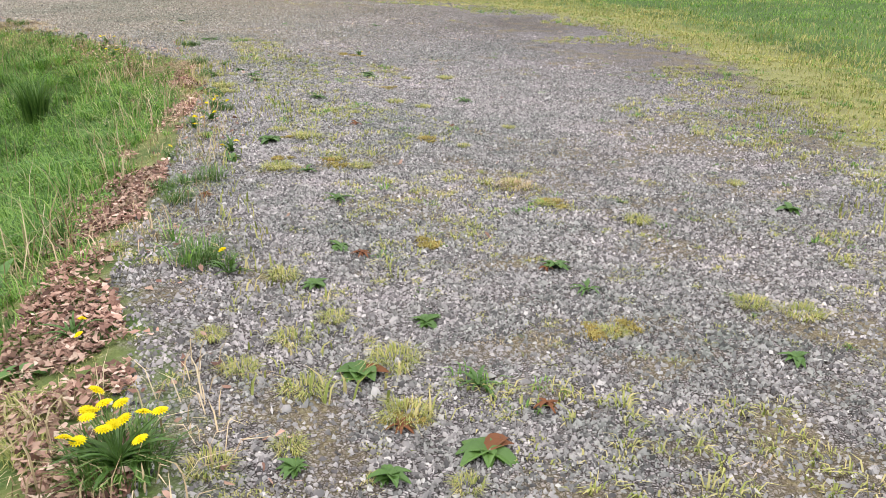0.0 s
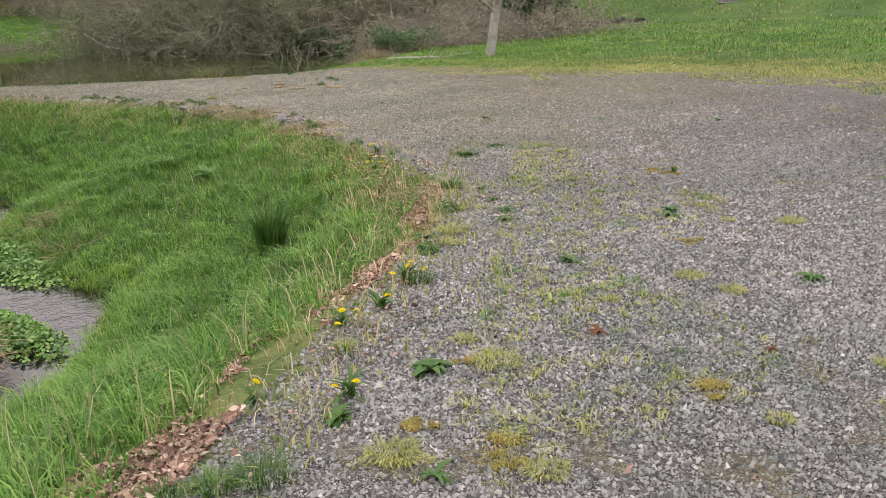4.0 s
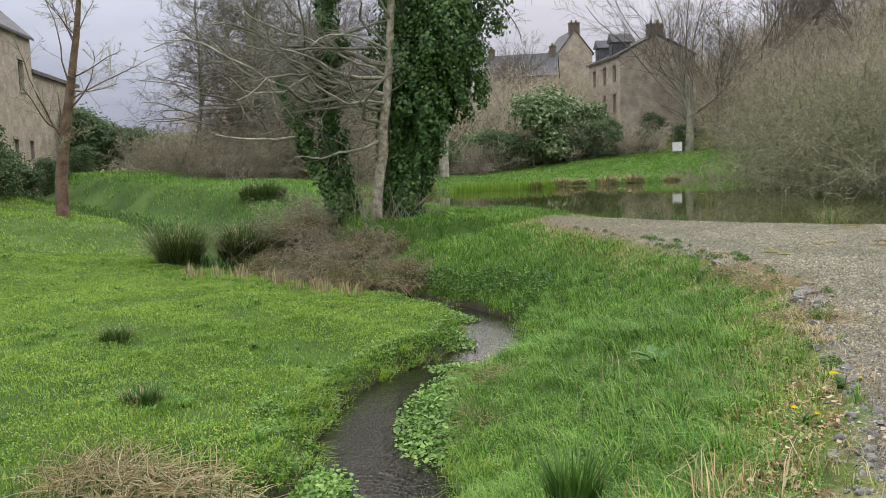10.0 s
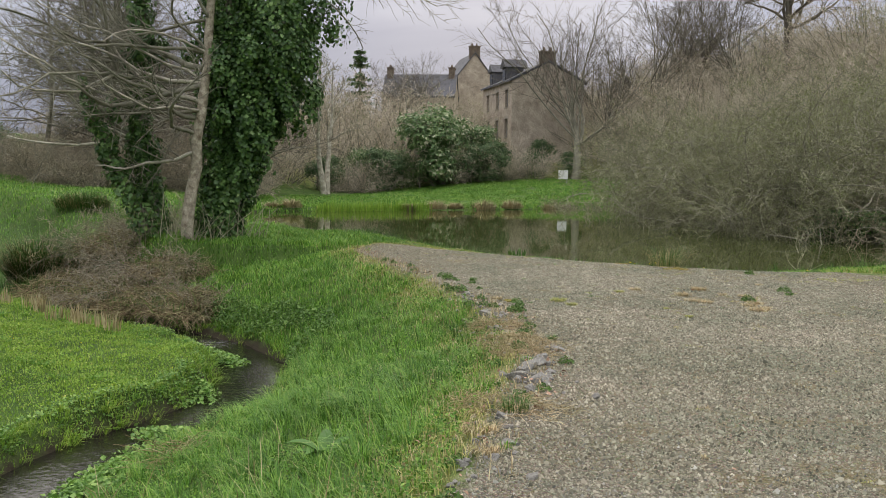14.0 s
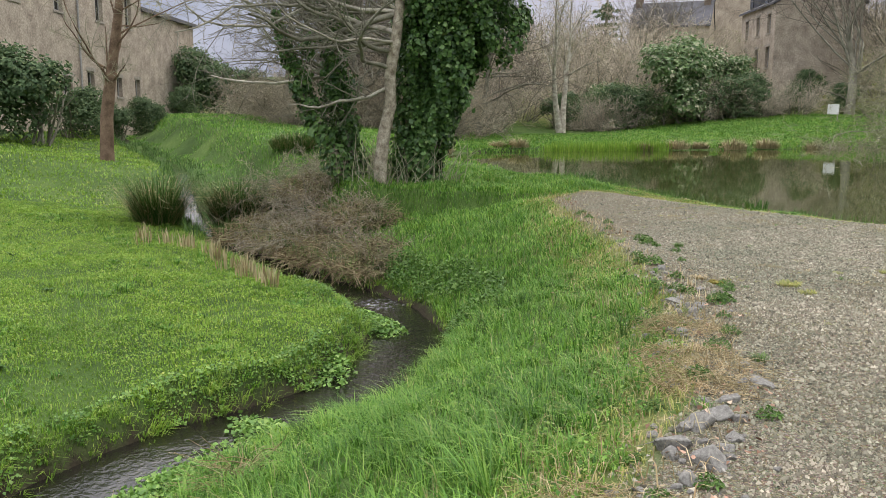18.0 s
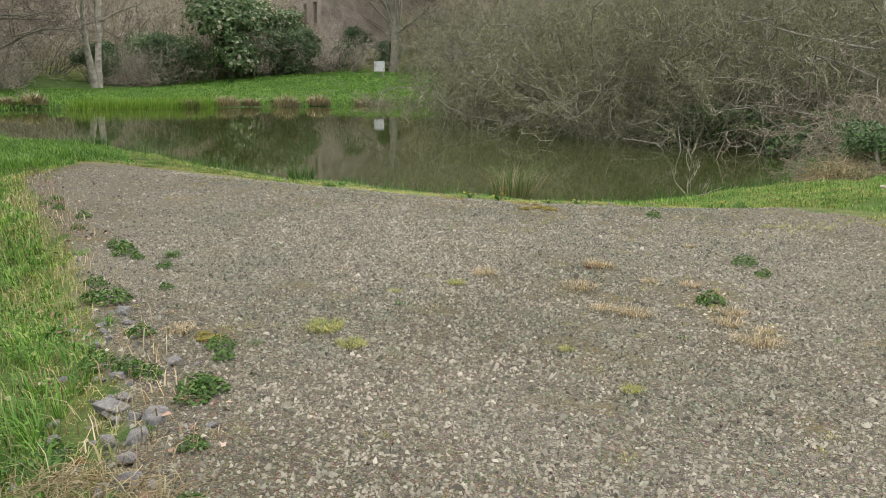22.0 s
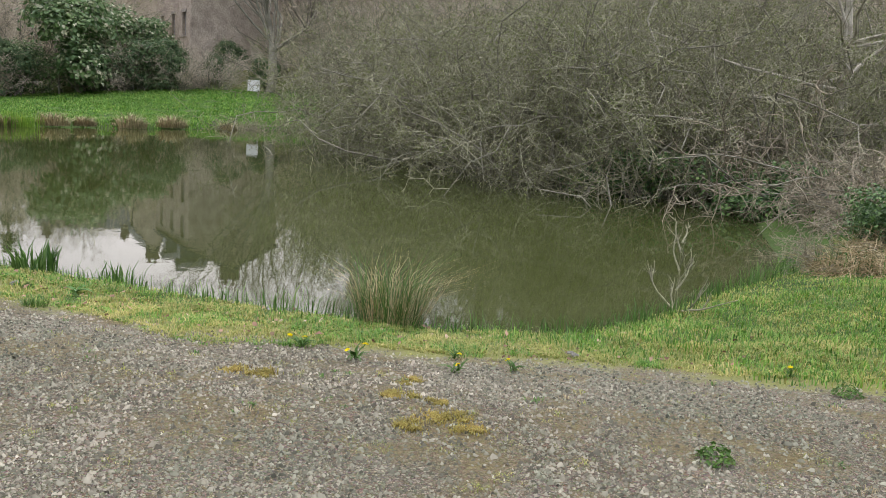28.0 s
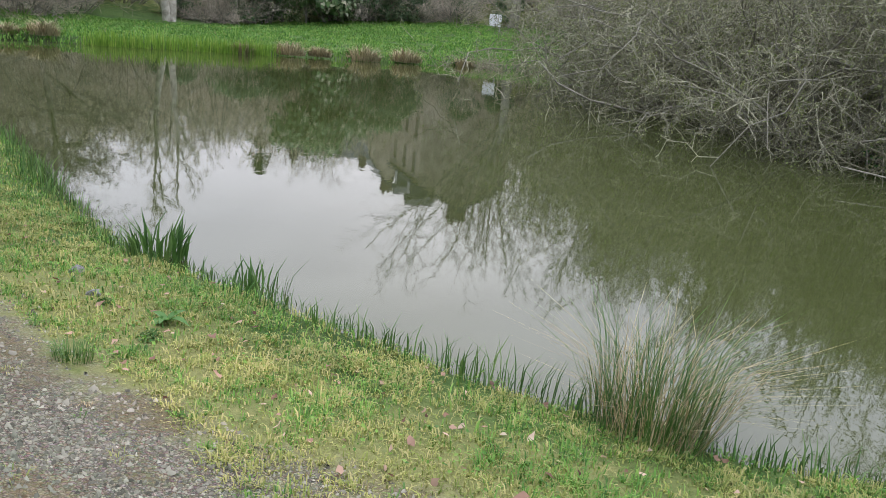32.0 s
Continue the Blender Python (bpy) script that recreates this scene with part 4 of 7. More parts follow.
oak = put(bare_tree("oak_tree", 32, 5.2, 0.5, "broad bare oak on the hilltop", crown=0.5, k=(15, 9, 9), angle=(50, 46, 44), share=(1.25, 0.5, 0.5), up=(0.06, 0.05, 0.03), fine=3.0, crook=1.6, bark=M_DARKTWIG, twig=M_DARKTWIG), -82, 72.5, s=1.85)
for x, y, a, s in ((-87, 64, 70, 1.15), (-71, 79, 150, 1.3), (-60, 84, 250, 1.0), (-46, 86, 10, 1.1), (-104, 56, 200, 0.8), (-30, 84, 100, 1.0)):
    again(oak, x, y, a, s)
ash = put(bare_tree("ash_tree", 33, 4.4, 0.24, "tall bare tree with upswept limbs on the far slope", crown=0.3, k=(18, 10, 9), angle=(40, 42, 40), share=(1.75, 0.5, 0.5), up=(0.06, 0.06, 0.04), fine=1.4, slim=0.75, crook=1.2, twig=M_DARKTWIG), -70, 42.3, s=1.7)
for x, y, a, s in ((-75, 48, 90, 1.2), (-80, 55, 180, 1.6), (-101, 34, 30, 1.0), (-104, 36, 130, 1.1), (-88, 62, 250, 1.7), (-76, 62, 30, 1.5)):
    again(ash, x, y, a, s)

# willows that overhang the pond
M_WILLOWTWIG = mottled("willow_twigs", (0.185, 0.18, 0.12), (0.40, 0.39, 0.265), 1.2, 0.95, 0.1, 0.0, 30, 0.45)
willow = put(shrub("willow", 41, 9.5, 6.2, "grey willow thicket in bud overhanging the pond", stems=120, k=(12, 8), droop=-0.06, buds=60000, bud_size=0.03, least=0.009, thick=0.036, category="shrub", flare=1.2, bend=0.42, bark=M_BARK, twig=M_WILLOWTWIG), -38.5, 36.2, water(-38.5) - 0.05)
willow_b = put(shrub("willow", 42, 9.0, 6.6, "grey willow thicket in bud overhanging the pond", stems=115, k=(12, 8), droop=-0.05, buds=60000, bud_size=0.032, least=0.009, thick=0.036, category="shrub", flare=1.1, bend=0.42, bark=M_BARK, twig=M_WILLOWTWIG), -33.9, 35.6, water(-33.9) - 0.05)
for src, x, y, a, s, sz in ((willow, -30.0, 34.6, 120, 0.92, 1.0), (willow_b, -27.3, 37.6, 40, 0.95, 1.0), (willow, -32, 40.5, 200, 1.0, 1.25), (willow_b, -37, 41, 280, 1.0, 1.2),
                            (willow_b, -40.8, 39.3, 160, 0.85, 1.0), (willow, -26.5, 43, 310, 0.95, 1.2), (willow_b, -33, 46, 90, 1.0, 1.35), (willow, -45.5, 43.5, 20, 0.8, 0.9)):
    again(src, x, y, a, s, sz, z=water(x) - 0.05 if y < 40.2 else None)

# brown thickets on the slopes and behind the meadow
thick_a = put(shrub("thicket", 51, 8, 5.2, "brown leafless thicket on the slope", stems=60, k=(9, 4), droop=-0.01, thick=0.05, twig=M_BROWNTWIG, flare=0.9, least=0.013), -74, 27)
thick_b = put(shrub("thicket", 52, 8.5, 6.0, "brown leafless thicket on the slope", stems=65, k=(9, 4), droop=-0.03, thick=0.05, twig=M_BROWNTWIG, buds=2500, bud_size=0.06, least=0.013), -80, 31)
rng = np.random.default_rng(5)
for x, y, s in ((-77, 22, 0.9), (-84, 26, 1.0), (-90, 32, 1.1), (-83, 34.6, 0.75), (-75.5, 47, 0.9), (-73, 50, 1.0), (-70, 54, 1.0), (-66, 56, 1.1), (-62, 58, 1.0), (-69, 47.5, 0.8), (-66, 51, 0.95),
                (-58, 56, 1.1), (-53, 58, 1.1), (-48, 59, 1.1), (-76, 57, 1.1), (-80, 62, 1.1), (-72, 63, 1.2), (-64, 67, 1.2), (-56, 68, 1.2), (-48, 69, 1.2), (-42, 60, 1.1), (-40, 68, 1.2), (-34, 62, 1.1),
                (-64, 8, 1.0), (-72, 17, 0.85), (-74, 11, 0.9), (-66, 14.5, 0.7), (-62, 10, 0.8), (-62, -1, 0.5), (-66, 4, 0.8), (-70, 8, 1.0), (-80, 15, 1.1), (-86, 20, 1.1),
                (-70.5, 33, 0.5), (-70, 35.6, 0.5), (-71, 38.6, 0.6), (-70.5, 31, 0.4), (-68.5, 22.4, 0.5), (-68, 24, 0.45), (-96, 28, 1.2), (-98, 22, 1.2), (-92, 15, 1.2), (-84, 8, 1.2), (-78, 2, 0.9), (-72, -2, 0.6), (-60, 14, 0.55), (-50, -16, 0.8), (-43, -13, 0.6), (-26, 50, 1.0), (-33, 53, 1.0)):
    again(thick_a if rng.uniform() < 0.5 else thick_b, x, y, rng.uniform(0, 360), s * rng.uniform(0.9, 1.1))

M_BRACKENTWIG = mottled("brown_thicket_twigs", (0.24, 0.205, 0.145), (0.42, 0.37, 0.27), 0.6, 0.95, 0.1, 0.0, 20, 0.35)
thick_c = put(shrub("thicket", 53, 8.2, 5.6, "dense brown twiggy thicket at the meadow's end", stems=70, k=(10, 5), droop=-0.05, thick=0.045, twig=M_BRACKENTWIG, flare=1.1, least=0.012, bend=0.25), -50, 4.5, s=0.55)
for x, y, a, s in ((-50.5, 7.6, 40, 0.6), (-53, 10.2, 110, 0.65), (-56, 9.5, 200, 0.7), (-59, 5.5, 300, 0.65), (-57, 1.6, 20, 0.5), (-54.5, 7.5, 170, 0.65), (-52, 12.2, 250, 0.6), (-47.5, 6.2, 80, 0.45)):
    again(thick_c, x, y, a, s)

for i in range(60):
    x, y = rng.uniform(-112, -22), rng.uniform(54, 92)
    again(thick_a if i % 2 else thick_b, x, y, rng.uniform(0, 360), rng.uniform(0.8, 1.15))

# evergreens on the far bank
laurel = put(leafy_bush("laurel_bush", 61, 7.0, 5.5, 5.6, 9000, 0.16, M_EVERGREEN, "large laurel bush with pale flower spikes"), -70.5, 29.4, s=1.12)
again(laurel, -73.0, 32.8, 140, 0.9)
again(laurel, -70.0, 26.9, 250, 0.55)
again(laurel, -70.5, 23.4, 60, 0.5, 0.6)
holly = put(leafy_bush("holly_bush", 62, 5.0, 4.5, 4.6, 7000, 0.13, M_YEW, "dark evergreen bush under bare trees"), -69, 25.6, s=0.8)
for x, y, a, s in ((-70, 32.8, 100, 0.75), (-70, 35.0, 20, 0.62), (-72.5, 35.5, 50, 0.75), (-72.5, 38.5, 120, 0.5), (-68.8, 20.6, 200, 0.7), (-71.5, 42.5, 10, 0.5), (-75, 41, 30, 0.6), (-71, -7.8, 70, 1.2), (-69.5, -5.8, 10, 1.05), (-71.5, -4.6, 130, 0.85), (-46, -5.6, 200, 0.6), (-50, -5.2, 20, 0.5),
                    (-55, -5.6, 70, 0.55), (-41, -5.0, 10, 1.0), (-60, -5.4, 150, 0.45), (-20.5, 43.0, 40, 0.8), (-23, 44.5, 140, 0.7), (-27, 52.5, 0, 1.5), (-23, 54.5, 100, 1.5), (-19, 56.5, 200, 1.5), (-15, 59, 20, 1.4), (-31, 50, 80, 1.3)):
    again(holly, x, y, a, s)

# ---- houses ----
M_LINTEL = mottled("dressed_stone", (0.28, 0.25, 0.21), (0.44, 0.40, 0.34), 2.0, 0.9, 0.15, 0.3, 15)
M_FRAME = mottled("window_frame", (0.30, 0.29, 0.27), (0.42, 0.41, 0.39), 3.0, 0.7, 0.3, 0.05, 30)
M_BRICK = mottled("brick_chimney", (0.12, 0.092, 0.072), (0.22, 0.175, 0.14), 2.0, 0.95, 0.1, 0.4, 15)
M_PANE, _n, _l, _b = mat("dark_pane", 0.08, 0.5)
_b.inputs["Base Color"].default_value = (0.03, 0.033, 0.036, 1)


def box(bm, x0, x1, y0, y1, z0, z1):
    v = [bm.verts.new(p) for p in ((x0, y0, z0), (x1, y0, z0), (x1, y1, z0), (x0, y1, z0), (x0, y0, z1), (x1, y0, z1), (x1, y1, z1), (x0, y1, z1))]
    for f in ((3, 2, 1, 0), (4, 5, 6, 7), (0, 1, 5, 4), (1, 2, 6, 5), (2, 3, 7, 6), (3, 0, 4, 7)):
        bm.faces.new([v[i] for i in f])


def pierced(bm, length, z0, z1, thick, holes):
    """A wall along x from 0 to length, its face at y=0, with openings (x0, x1, z0, z1) right through it."""
    xs = sorted({0, length, *[h[0] for h in holes], *[h[1] for h in holes]})
    zs = sorted({z0, z1, *[h[2] for h in holes], *[h[3] for h in holes]})
    made = {}

    def v(i, j, back):
        if (i, j, back) not in made:
            made[i, j, back] = bm.verts.new((xs[i], thick if back else 0, zs[j]))
        return made[i, j, back]

    def solid(i, j):
        if not (0 <= i < len(xs) - 1 and 0 <= j < len(zs) - 1):
            return False
        cx, cz = (xs[i] + xs[i + 1]) / 2, (zs[j] + zs[j + 1]) / 2
        return not any(h[0] < cx < h[1] and h[2] < cz < h[3] for h in holes)

    for i in range(len(xs) - 1):
        for j in range(len(zs) - 1):
            if not solid(i, j):
                continue
            bm.faces.new((v(i, j, 0), v(i + 1, j, 0), v(i + 1, j + 1, 0), v(i, j + 1, 0)))
            bm.faces.new((v(i, j + 1, 1), v(i + 1, j + 1, 1), v(i + 1, j, 1), v(i, j, 1)))
            for di, dj, p, q in ((-1, 0, (i, j), (i, j + 1)), (1, 0, (i + 1, j + 1), (i + 1, j)), (0, -1, (i + 1, j), (i, j)), (0, 1, (i, j + 1), (i + 1, j + 1))):
                if not solid(i + di, j + dj):
                    bm.faces.new((v(*p, 0), v(*q, 0), v(*q, 1), v(*p, 1)))


def house(name, m, length, deep, eave, ridge, front, label, chimneys=(), dormers=(), over=0.25):
    """A stone house: front wall along x at y=0, ridge along x; front: openings; chimneys, dormers: places along x."""
    root = thing(name, m, label, "house")
    t = 0.5
    bm = bmesh.new()
    pierced(bm, length, -3, eave, t, front)
    part("front_wall", mesh_bm("front_wall", bm, M_STONE), root)
    bm = bmesh.new()
    box(bm, 0, length, deep - t, deep, -3, eave)
    part("back_wall", mesh_bm("back_wall", bm, M_STONE), root)
    for x0 in (0.0, length - t):
        bm = bmesh.new()
        box(bm, x0, x0 + t, t, deep - t, -3, eave)
        a = [bm.verts.new((x, y, z)) for x in (x0, x0 + t) for y, z in ((0, eave), (deep, eave), (deep / 2, ridge))]
        for f in ((0, 2, 1), (3, 4, 5), (0, 1, 4, 3), (1, 2, 5, 4), (2, 0, 3, 5)):
            bm.faces.new([a[i] for i in f])
        part("gable_wall", mesh_bm("gable_wall", bm, M_STONE), root)
    for sgn in (0, 1):
        bm = bmesh.new()
        y0, y1 = (-over, deep / 2) if sgn == 0 else (deep + over, deep / 2)
        drop = (ridge - eave) / (deep / 2) * over
        z0, z1 = eave - drop + 0.05, ridge + 0.05
        a = [bm.verts.new(p) for p in ((-0.12, y0, z0), (length + 0.12, y0, z0), (length + 0.12, y1, z1), (-0.12, y1, z1),
                                       (-0.12, y0, z0 + 0.18), (length + 0.12, y0, z0 + 0.18), (length + 0.12, y1, z1 + 0.18), (-0.12, y1, z1 + 0.18))]
        for f in ((3, 2, 1, 0), (4, 5, 6, 7), (0, 1, 5, 4), (1, 2, 6, 5), (2, 3, 7, 6), (3, 0, 4, 7)):
            bm.faces.new([a[i] for i in f])
        part("roof_slope", mesh_bm("roof_slope", bm, M_SLATE), root, "grey slate roof slope")
    for x0 in chimneys:
        bm = bmesh.new()
        box(bm, x0, x0 + 0.75, deep / 2 - 0.7, deep / 2 + 0.7, ridge - 0.8, ridge + 0.95)
        box(bm, x0 - 0.08, x0 + 0.83, deep / 2 - 0.78, deep / 2 + 0.78, ridge + 0.95, ridge + 1.08)
        stack = part("chimney", mesh_bm("chimney", bm, M_BRICK), root, "weathered brick chimney stack")
        for k in (-0.35, 0.3):
            bm = bmesh.new()
            bmesh.ops.create_cone(bm, cap_ends=True, segments=10, radius1=0.14, radius2=0.11, depth=0.4, matrix=pose(x0 + 0.37, deep / 2 + k, ridge + 1.26))
            part("chimney_pot", mesh_bm("chimney_pot", bm, M_BRICK), stack)
    for x0, x1, z0, z1 in front:
        bm = bmesh.new()
        for a in ((x0, x0 + 0.09, z0, z1), (x1 - 0.09, x1, z0, z1), (x0 + 0.09, x1 - 0.09, z0, z0 + 0.09), (x0 + 0.09, x1 - 0.09, z1 - 0.09, z1), ((x0 + x1) / 2 - 0.035, (x0 + x1) / 2 + 0.035, z0 + 0.09, z1 - 0.09)):
            box(bm, a[0], a[1], 0.22, 0.30, a[2], a[3])
        w = part("window", mesh_bm("window", bm, M_FRAME), root, "small-paned window in a stone surround")
        bm = bmesh.new()
        box(bm, x0 + 0.08, x1 - 0.08, 0.25, 0.27, z0 + 0.08, z1 - 0.08)
        part("pane", mesh_bm("pane", bm, M_PANE), w)
        bm = bmesh.new()
        box(bm, x0 - 0.15, x1 + 0.15, -0.03, 0.15, z1, z1 + 0.22)
        part("lintel", mesh_bm("lintel", bm, M_LINTEL), w)
        bm = bmesh.new()
        box(bm, x0 - 0.1, x1 + 0.1, -0.06, 0.2, z0 - 0.12, z0)
        part("sill", mesh_bm("sill", bm, M_LINTEL), w)
    for x0 in dormers:
        bm = bmesh.new()
        box(bm, x0 - 0.6, x0 + 0.6, 0.1, 1.8, eave - 0.3, eave + 1.5)
        a = [bm.verts.new((x, y, z)) for y in (-0.1, 2.2) for x, z in ((x0 - 0.8, eave + 1.5), (x0 + 0.8, eave + 1.5), (x0, eave + 2.3))]
        for f in ((0, 1, 2), (3, 5, 4), (0, 3, 4, 1), (1, 4, 5, 2), (2, 5, 3, 0)):
            bm.faces.new([a[i] for i in f])
        d = part("dormer", mesh_bm("dormer", bm, M_SLATE), root, "slate-clad dormer with a small window")
        bm = bmesh.new()
        box(bm, x0 - 0.42, x0 + 0.42, 0.05, 0.12, eave, eave + 1.3)
        part("pane", mesh_bm("pane", bm, M_PANE), d)
    return root


# the tall stone house above the far bank: front to the south, gable to the viewer
house("stone_house", pose(-86, 38.8, 4.6), 9, 7.2, 6.3, 8.1,
      [(1.2, 2.1, 1.2, 2.9), (4.2, 5.1, 1.2, 2.9), (7.0, 7.9, 1.2, 2.9), (1.2, 2.1, 4.0, 5.6), (4.2, 5.1, 4.0, 5.6), (7.0, 7.9, 4.0, 5.6)],
      "tall stone house with slate roof, dormers and chimneys", chimneys=(0.1, 8.15), dormers=(2.4, 6.4))
house("stone_house", pose(-124, 44.3, 8.5), 8, 4.9, 7.6, 10.7, [(1.2, 2.1, 2, 3.5), (3.2, 4.1, 2, 3.5)],
      "narrow stone house with a steep slate roof and chimney", chimneys=(7.2,), dormers=())
house("cottage", pose(-113, 33.2, 8.0, 0, 0, 70), 9.5, 6.5, 4.6, 7.6, [(1.2, 2.1, 1.0, 2.4), (5.0, 5.9, 1.0, 2.4)],
      "low stone cottage with a slate roof among bare trees", chimneys=(0.2, 8.5))
# the long mill house beside the meadow, front to the track
mill = house("mill_house", pose(-38, -8.2, 0.9, 0, 0, 180), 24, 9, 9.9, 14.2,
             [(3.0, 4.0, 6.2, 8.2), (7.5, 8.5, 6.2, 8.2), (12.0, 13.0, 6.2, 8.2), (17.0, 18.0, 6.2, 8.2), (21.3, 22.3, 6.2, 8.2), (6.5, 7.5, 1.2, 3.0), (12.5, 13.6, 0.6, 2.8), (15.5, 16.4, 1.8, 3.2), (19.5, 20.3, 1.8, 3.0), (22.4, 23.2, 1.8, 3.0)],
             "long stone mill house with a slate roof and chimney", chimneys=(0.4, 12, 22.8))
bm = bmesh.new()
box(bm, 24, 35, 0.2, 7, -3, 7.6)
part("side_wing", mesh_bm("side_wing", bm, M_STONE), mill)
bm = bmesh.new()
box(bm, 23.9, 35.3, -0.1, 7.2, 7.6, 7.85)
part("wing_roof", mesh_bm("wing_roof", bm, M_SLATE), mill)
bm = bmesh.new()
bmesh.ops.create_cone(bm, cap_ends=True, segments=8, radius1=0.06, radius2=0.06, depth=10, matrix=pose(14.6, -0.08, 5))
part("drainpipe", mesh_bm("drainpipe", bm, M_FRAME), mill)


# the white notice on the far bank
def notice_board():
    x, y = -66.2, 39.6
    z = height(x, y)
    root = thing("notice_board", pose(x, y, z, 0, 0, 62), "blank white notice board on a thin post", "sign")
    bm = bmesh.new()
    box(bm, -0.38, 0.38, -0.02, 0.02, 2.2 - z - 0.36, 2.2 - z + 0.36)
    part("panel", mesh_bm("panel", bm, M_WHITE), root)
    for k in (0.3,):
        bm = bmesh.new()
        box(bm, k - 0.03, k + 0.03, 0.022, 0.075, -0.3, 2.2 - z + 0.3)
        part("post", mesh_bm("post", bm, M_FRAME), root)


notice_board()

# ---- ground cover: stones, turf, litter ----
GRIT = [(0.0, (0.065, 0.064, 0.064)), (0.3, (0.161, 0.160, 0.157)), (0.65, (0.265, 0.264, 0.257)), (0.95, (0.357, 0.353, 0.343)), (1.0, (0.505, 0.496, 0.479))]
M_GRIT = leafy("crushed_stone", GRIT, 0.85, 0.25, 0.0)
M_GRIT_WARM = leafy("brownish_crushed_stone", [(0.0, (0.08, 0.075, 0.06)), (0.35, (0.18, 0.171, 0.138)), (0.65, (0.275, 0.262, 0.215)), (0.95, (0.36, 0.345, 0.286)), (1.0, (0.48, 0.46, 0.385))], 0.85, 0.25, 0.0)


def spread_over(rng, n, x0, x1, y0, y1, keep):
    """n random places in a rectangle, of which keep(fields) tells the ones that stay."""
    x, y = rng.uniform(x0, x1, n), rng.uniform(y0, y1, n)
    z, gravel, moss, mud, dg, dp, db, south, dry = lie(x, y)
    ok = keep(x, y, dg, dp, db, south)
    return x[ok], y[ok], z[ok], dg[ok], dp[ok], db[ok]


def stones(name, rng, x, y, z, size, material):
    """Angular chips lying on the ground: a skewed foot of four corners and a sloping ridge of two."""
    n = len(x)
    o = np.array([(1, 0.5, -0.5), (-1, 0.6, -0.5), (-1, -0.5, -0.5), (1, -0.6, -0.5), (0.45, 0, 0.6), (-0.45, 0, 0.6)], float)
    p = o[None] * rng.uniform(0.7, 1.25, (n, 6, 1)) + rng.normal(0, 0.17, (n, 6, 3))
    s = size * rng.uniform(0.55, 1.35, n)
    p = p * np.stack([s, s * rng.uniform(0.8, 1.35, n), s * rng.uniform(0.8, 1.6, n)], 1)[:, None]
    a, b = rng.uniform(0, 2 * math.pi, n), rng.normal(0, 0.3, n)
    ca, sa, cb, sb = np.cos(a), np.sin(a), np.cos(b), np.sin(b)
    X, Y, Z = p[..., 0], p[..., 1], p[..., 2]
    X, Z = X * cb[:, None] - Z * sb[:, None], X * sb[:, None] + Z * cb[:, None]
    X, Y = X * ca[:, None] - Y * sa[:, None], X * sa[:, None] + Y * ca[:, None]
    v = np.stack([X + x[:, None], Y + y[:, None], Z + (z + s * 0.25)[:, None]], -1).reshape(-1, 3)
    k = (np.arange(n) * 6)[:, None]
    f = np.array([(0, 1, 5), (0, 5, 4), (1, 2, 5), (2, 3, 4), (2, 4, 5), (3, 0, 4)])
    return mesh_from(name, v, (k[:, :, None] + f[None]).reshape(-1, 3), material)


def stuff(name, me, label, category):
    return tagged(new(name, me), label, category, kind="stuff")


# stones lie close along the trodden middle of the track, and thinner towards its sides
LANE = [(0.8, 3.5), (0.8, 6.5), (0.1, 9.2), (-1.6, 11.9), (-3.6, 13.9), (-7, 15.7), (-10.2, 17.6), (-13.2, 19.3), (-16.4, 20.8), (-19.6, 21.6)]


def along_lane(rng, n, reach, upto):
    p = np.array(LANE[:upto])
    step = np.hypot(*np.diff(p, axis=0).T)
    t = np.interp(rng.uniform(0, step.sum(), n), np.concatenate([[0], np.cumsum(step)]), np.arange(len(p)))
    i = np.minimum(t.astype(int), len(p) - 2)
    d = np.diff(p, axis=0)[i]
    q = p[i] + d * (t - i)[:, None]
    side = np.stack([-d[:, 1], d[:, 0]], 1) / step[i][:, None]
    return (q + side * rng.uniform(-reach, reach, n)[:, None] + rng.normal(0, 0.9, (n, 2))).T


rng = np.random.default_rng(101)
for count, reach, size, label in ((340000, 3.0, 0.0088, "loose %s crushed stone on the track"), (100000, 0, 0.0115, "%s crushed stone at the track's sides"), (150000, 2.6, 0.0088, "close-lying %s crushed stone at the start of the track"), (7000, 3.4, 0.0165, "larger %s stones lying on the track")):
    x, y = along_lane(rng, count, reach, 4 if reach == 2.6 else None) if reach else (rng.uniform(-22, 3.5, count), rng.uniform(3.5, 24, count))
    z, gravel, moss, mud, dg, dp, db, south, dry = lie(x, y)
    ok = (dg < 0.12 + 0.25 * (patchy(x, y, 3.0) - 0.5)) & (x + 0.62 * y < 10.5)
    ok &= rng.uniform(0, 1, count) < (1 - 0.6 * mossy(x, y)) * smooth(0.6, -1.0, dg - 1.2 + 1.2 * smooth(7, 3, x + 0.55 * y))
    x, y, z = x[ok], y[ok], z[ok]
    warm = rng.uniform(0, 1, len(x)) < smooth(0.5, -7, x) * smooth(10, 16, y)
    for pick_it, hue, m in ((~warm, "grey", M_GRIT), (warm, "brownish grey", M_GRIT_WARM)):
        stuff("gravel", stones("gravel", rng, x[pick_it], y[pick_it], z[pick_it], size, m), label % hue, "gravel")


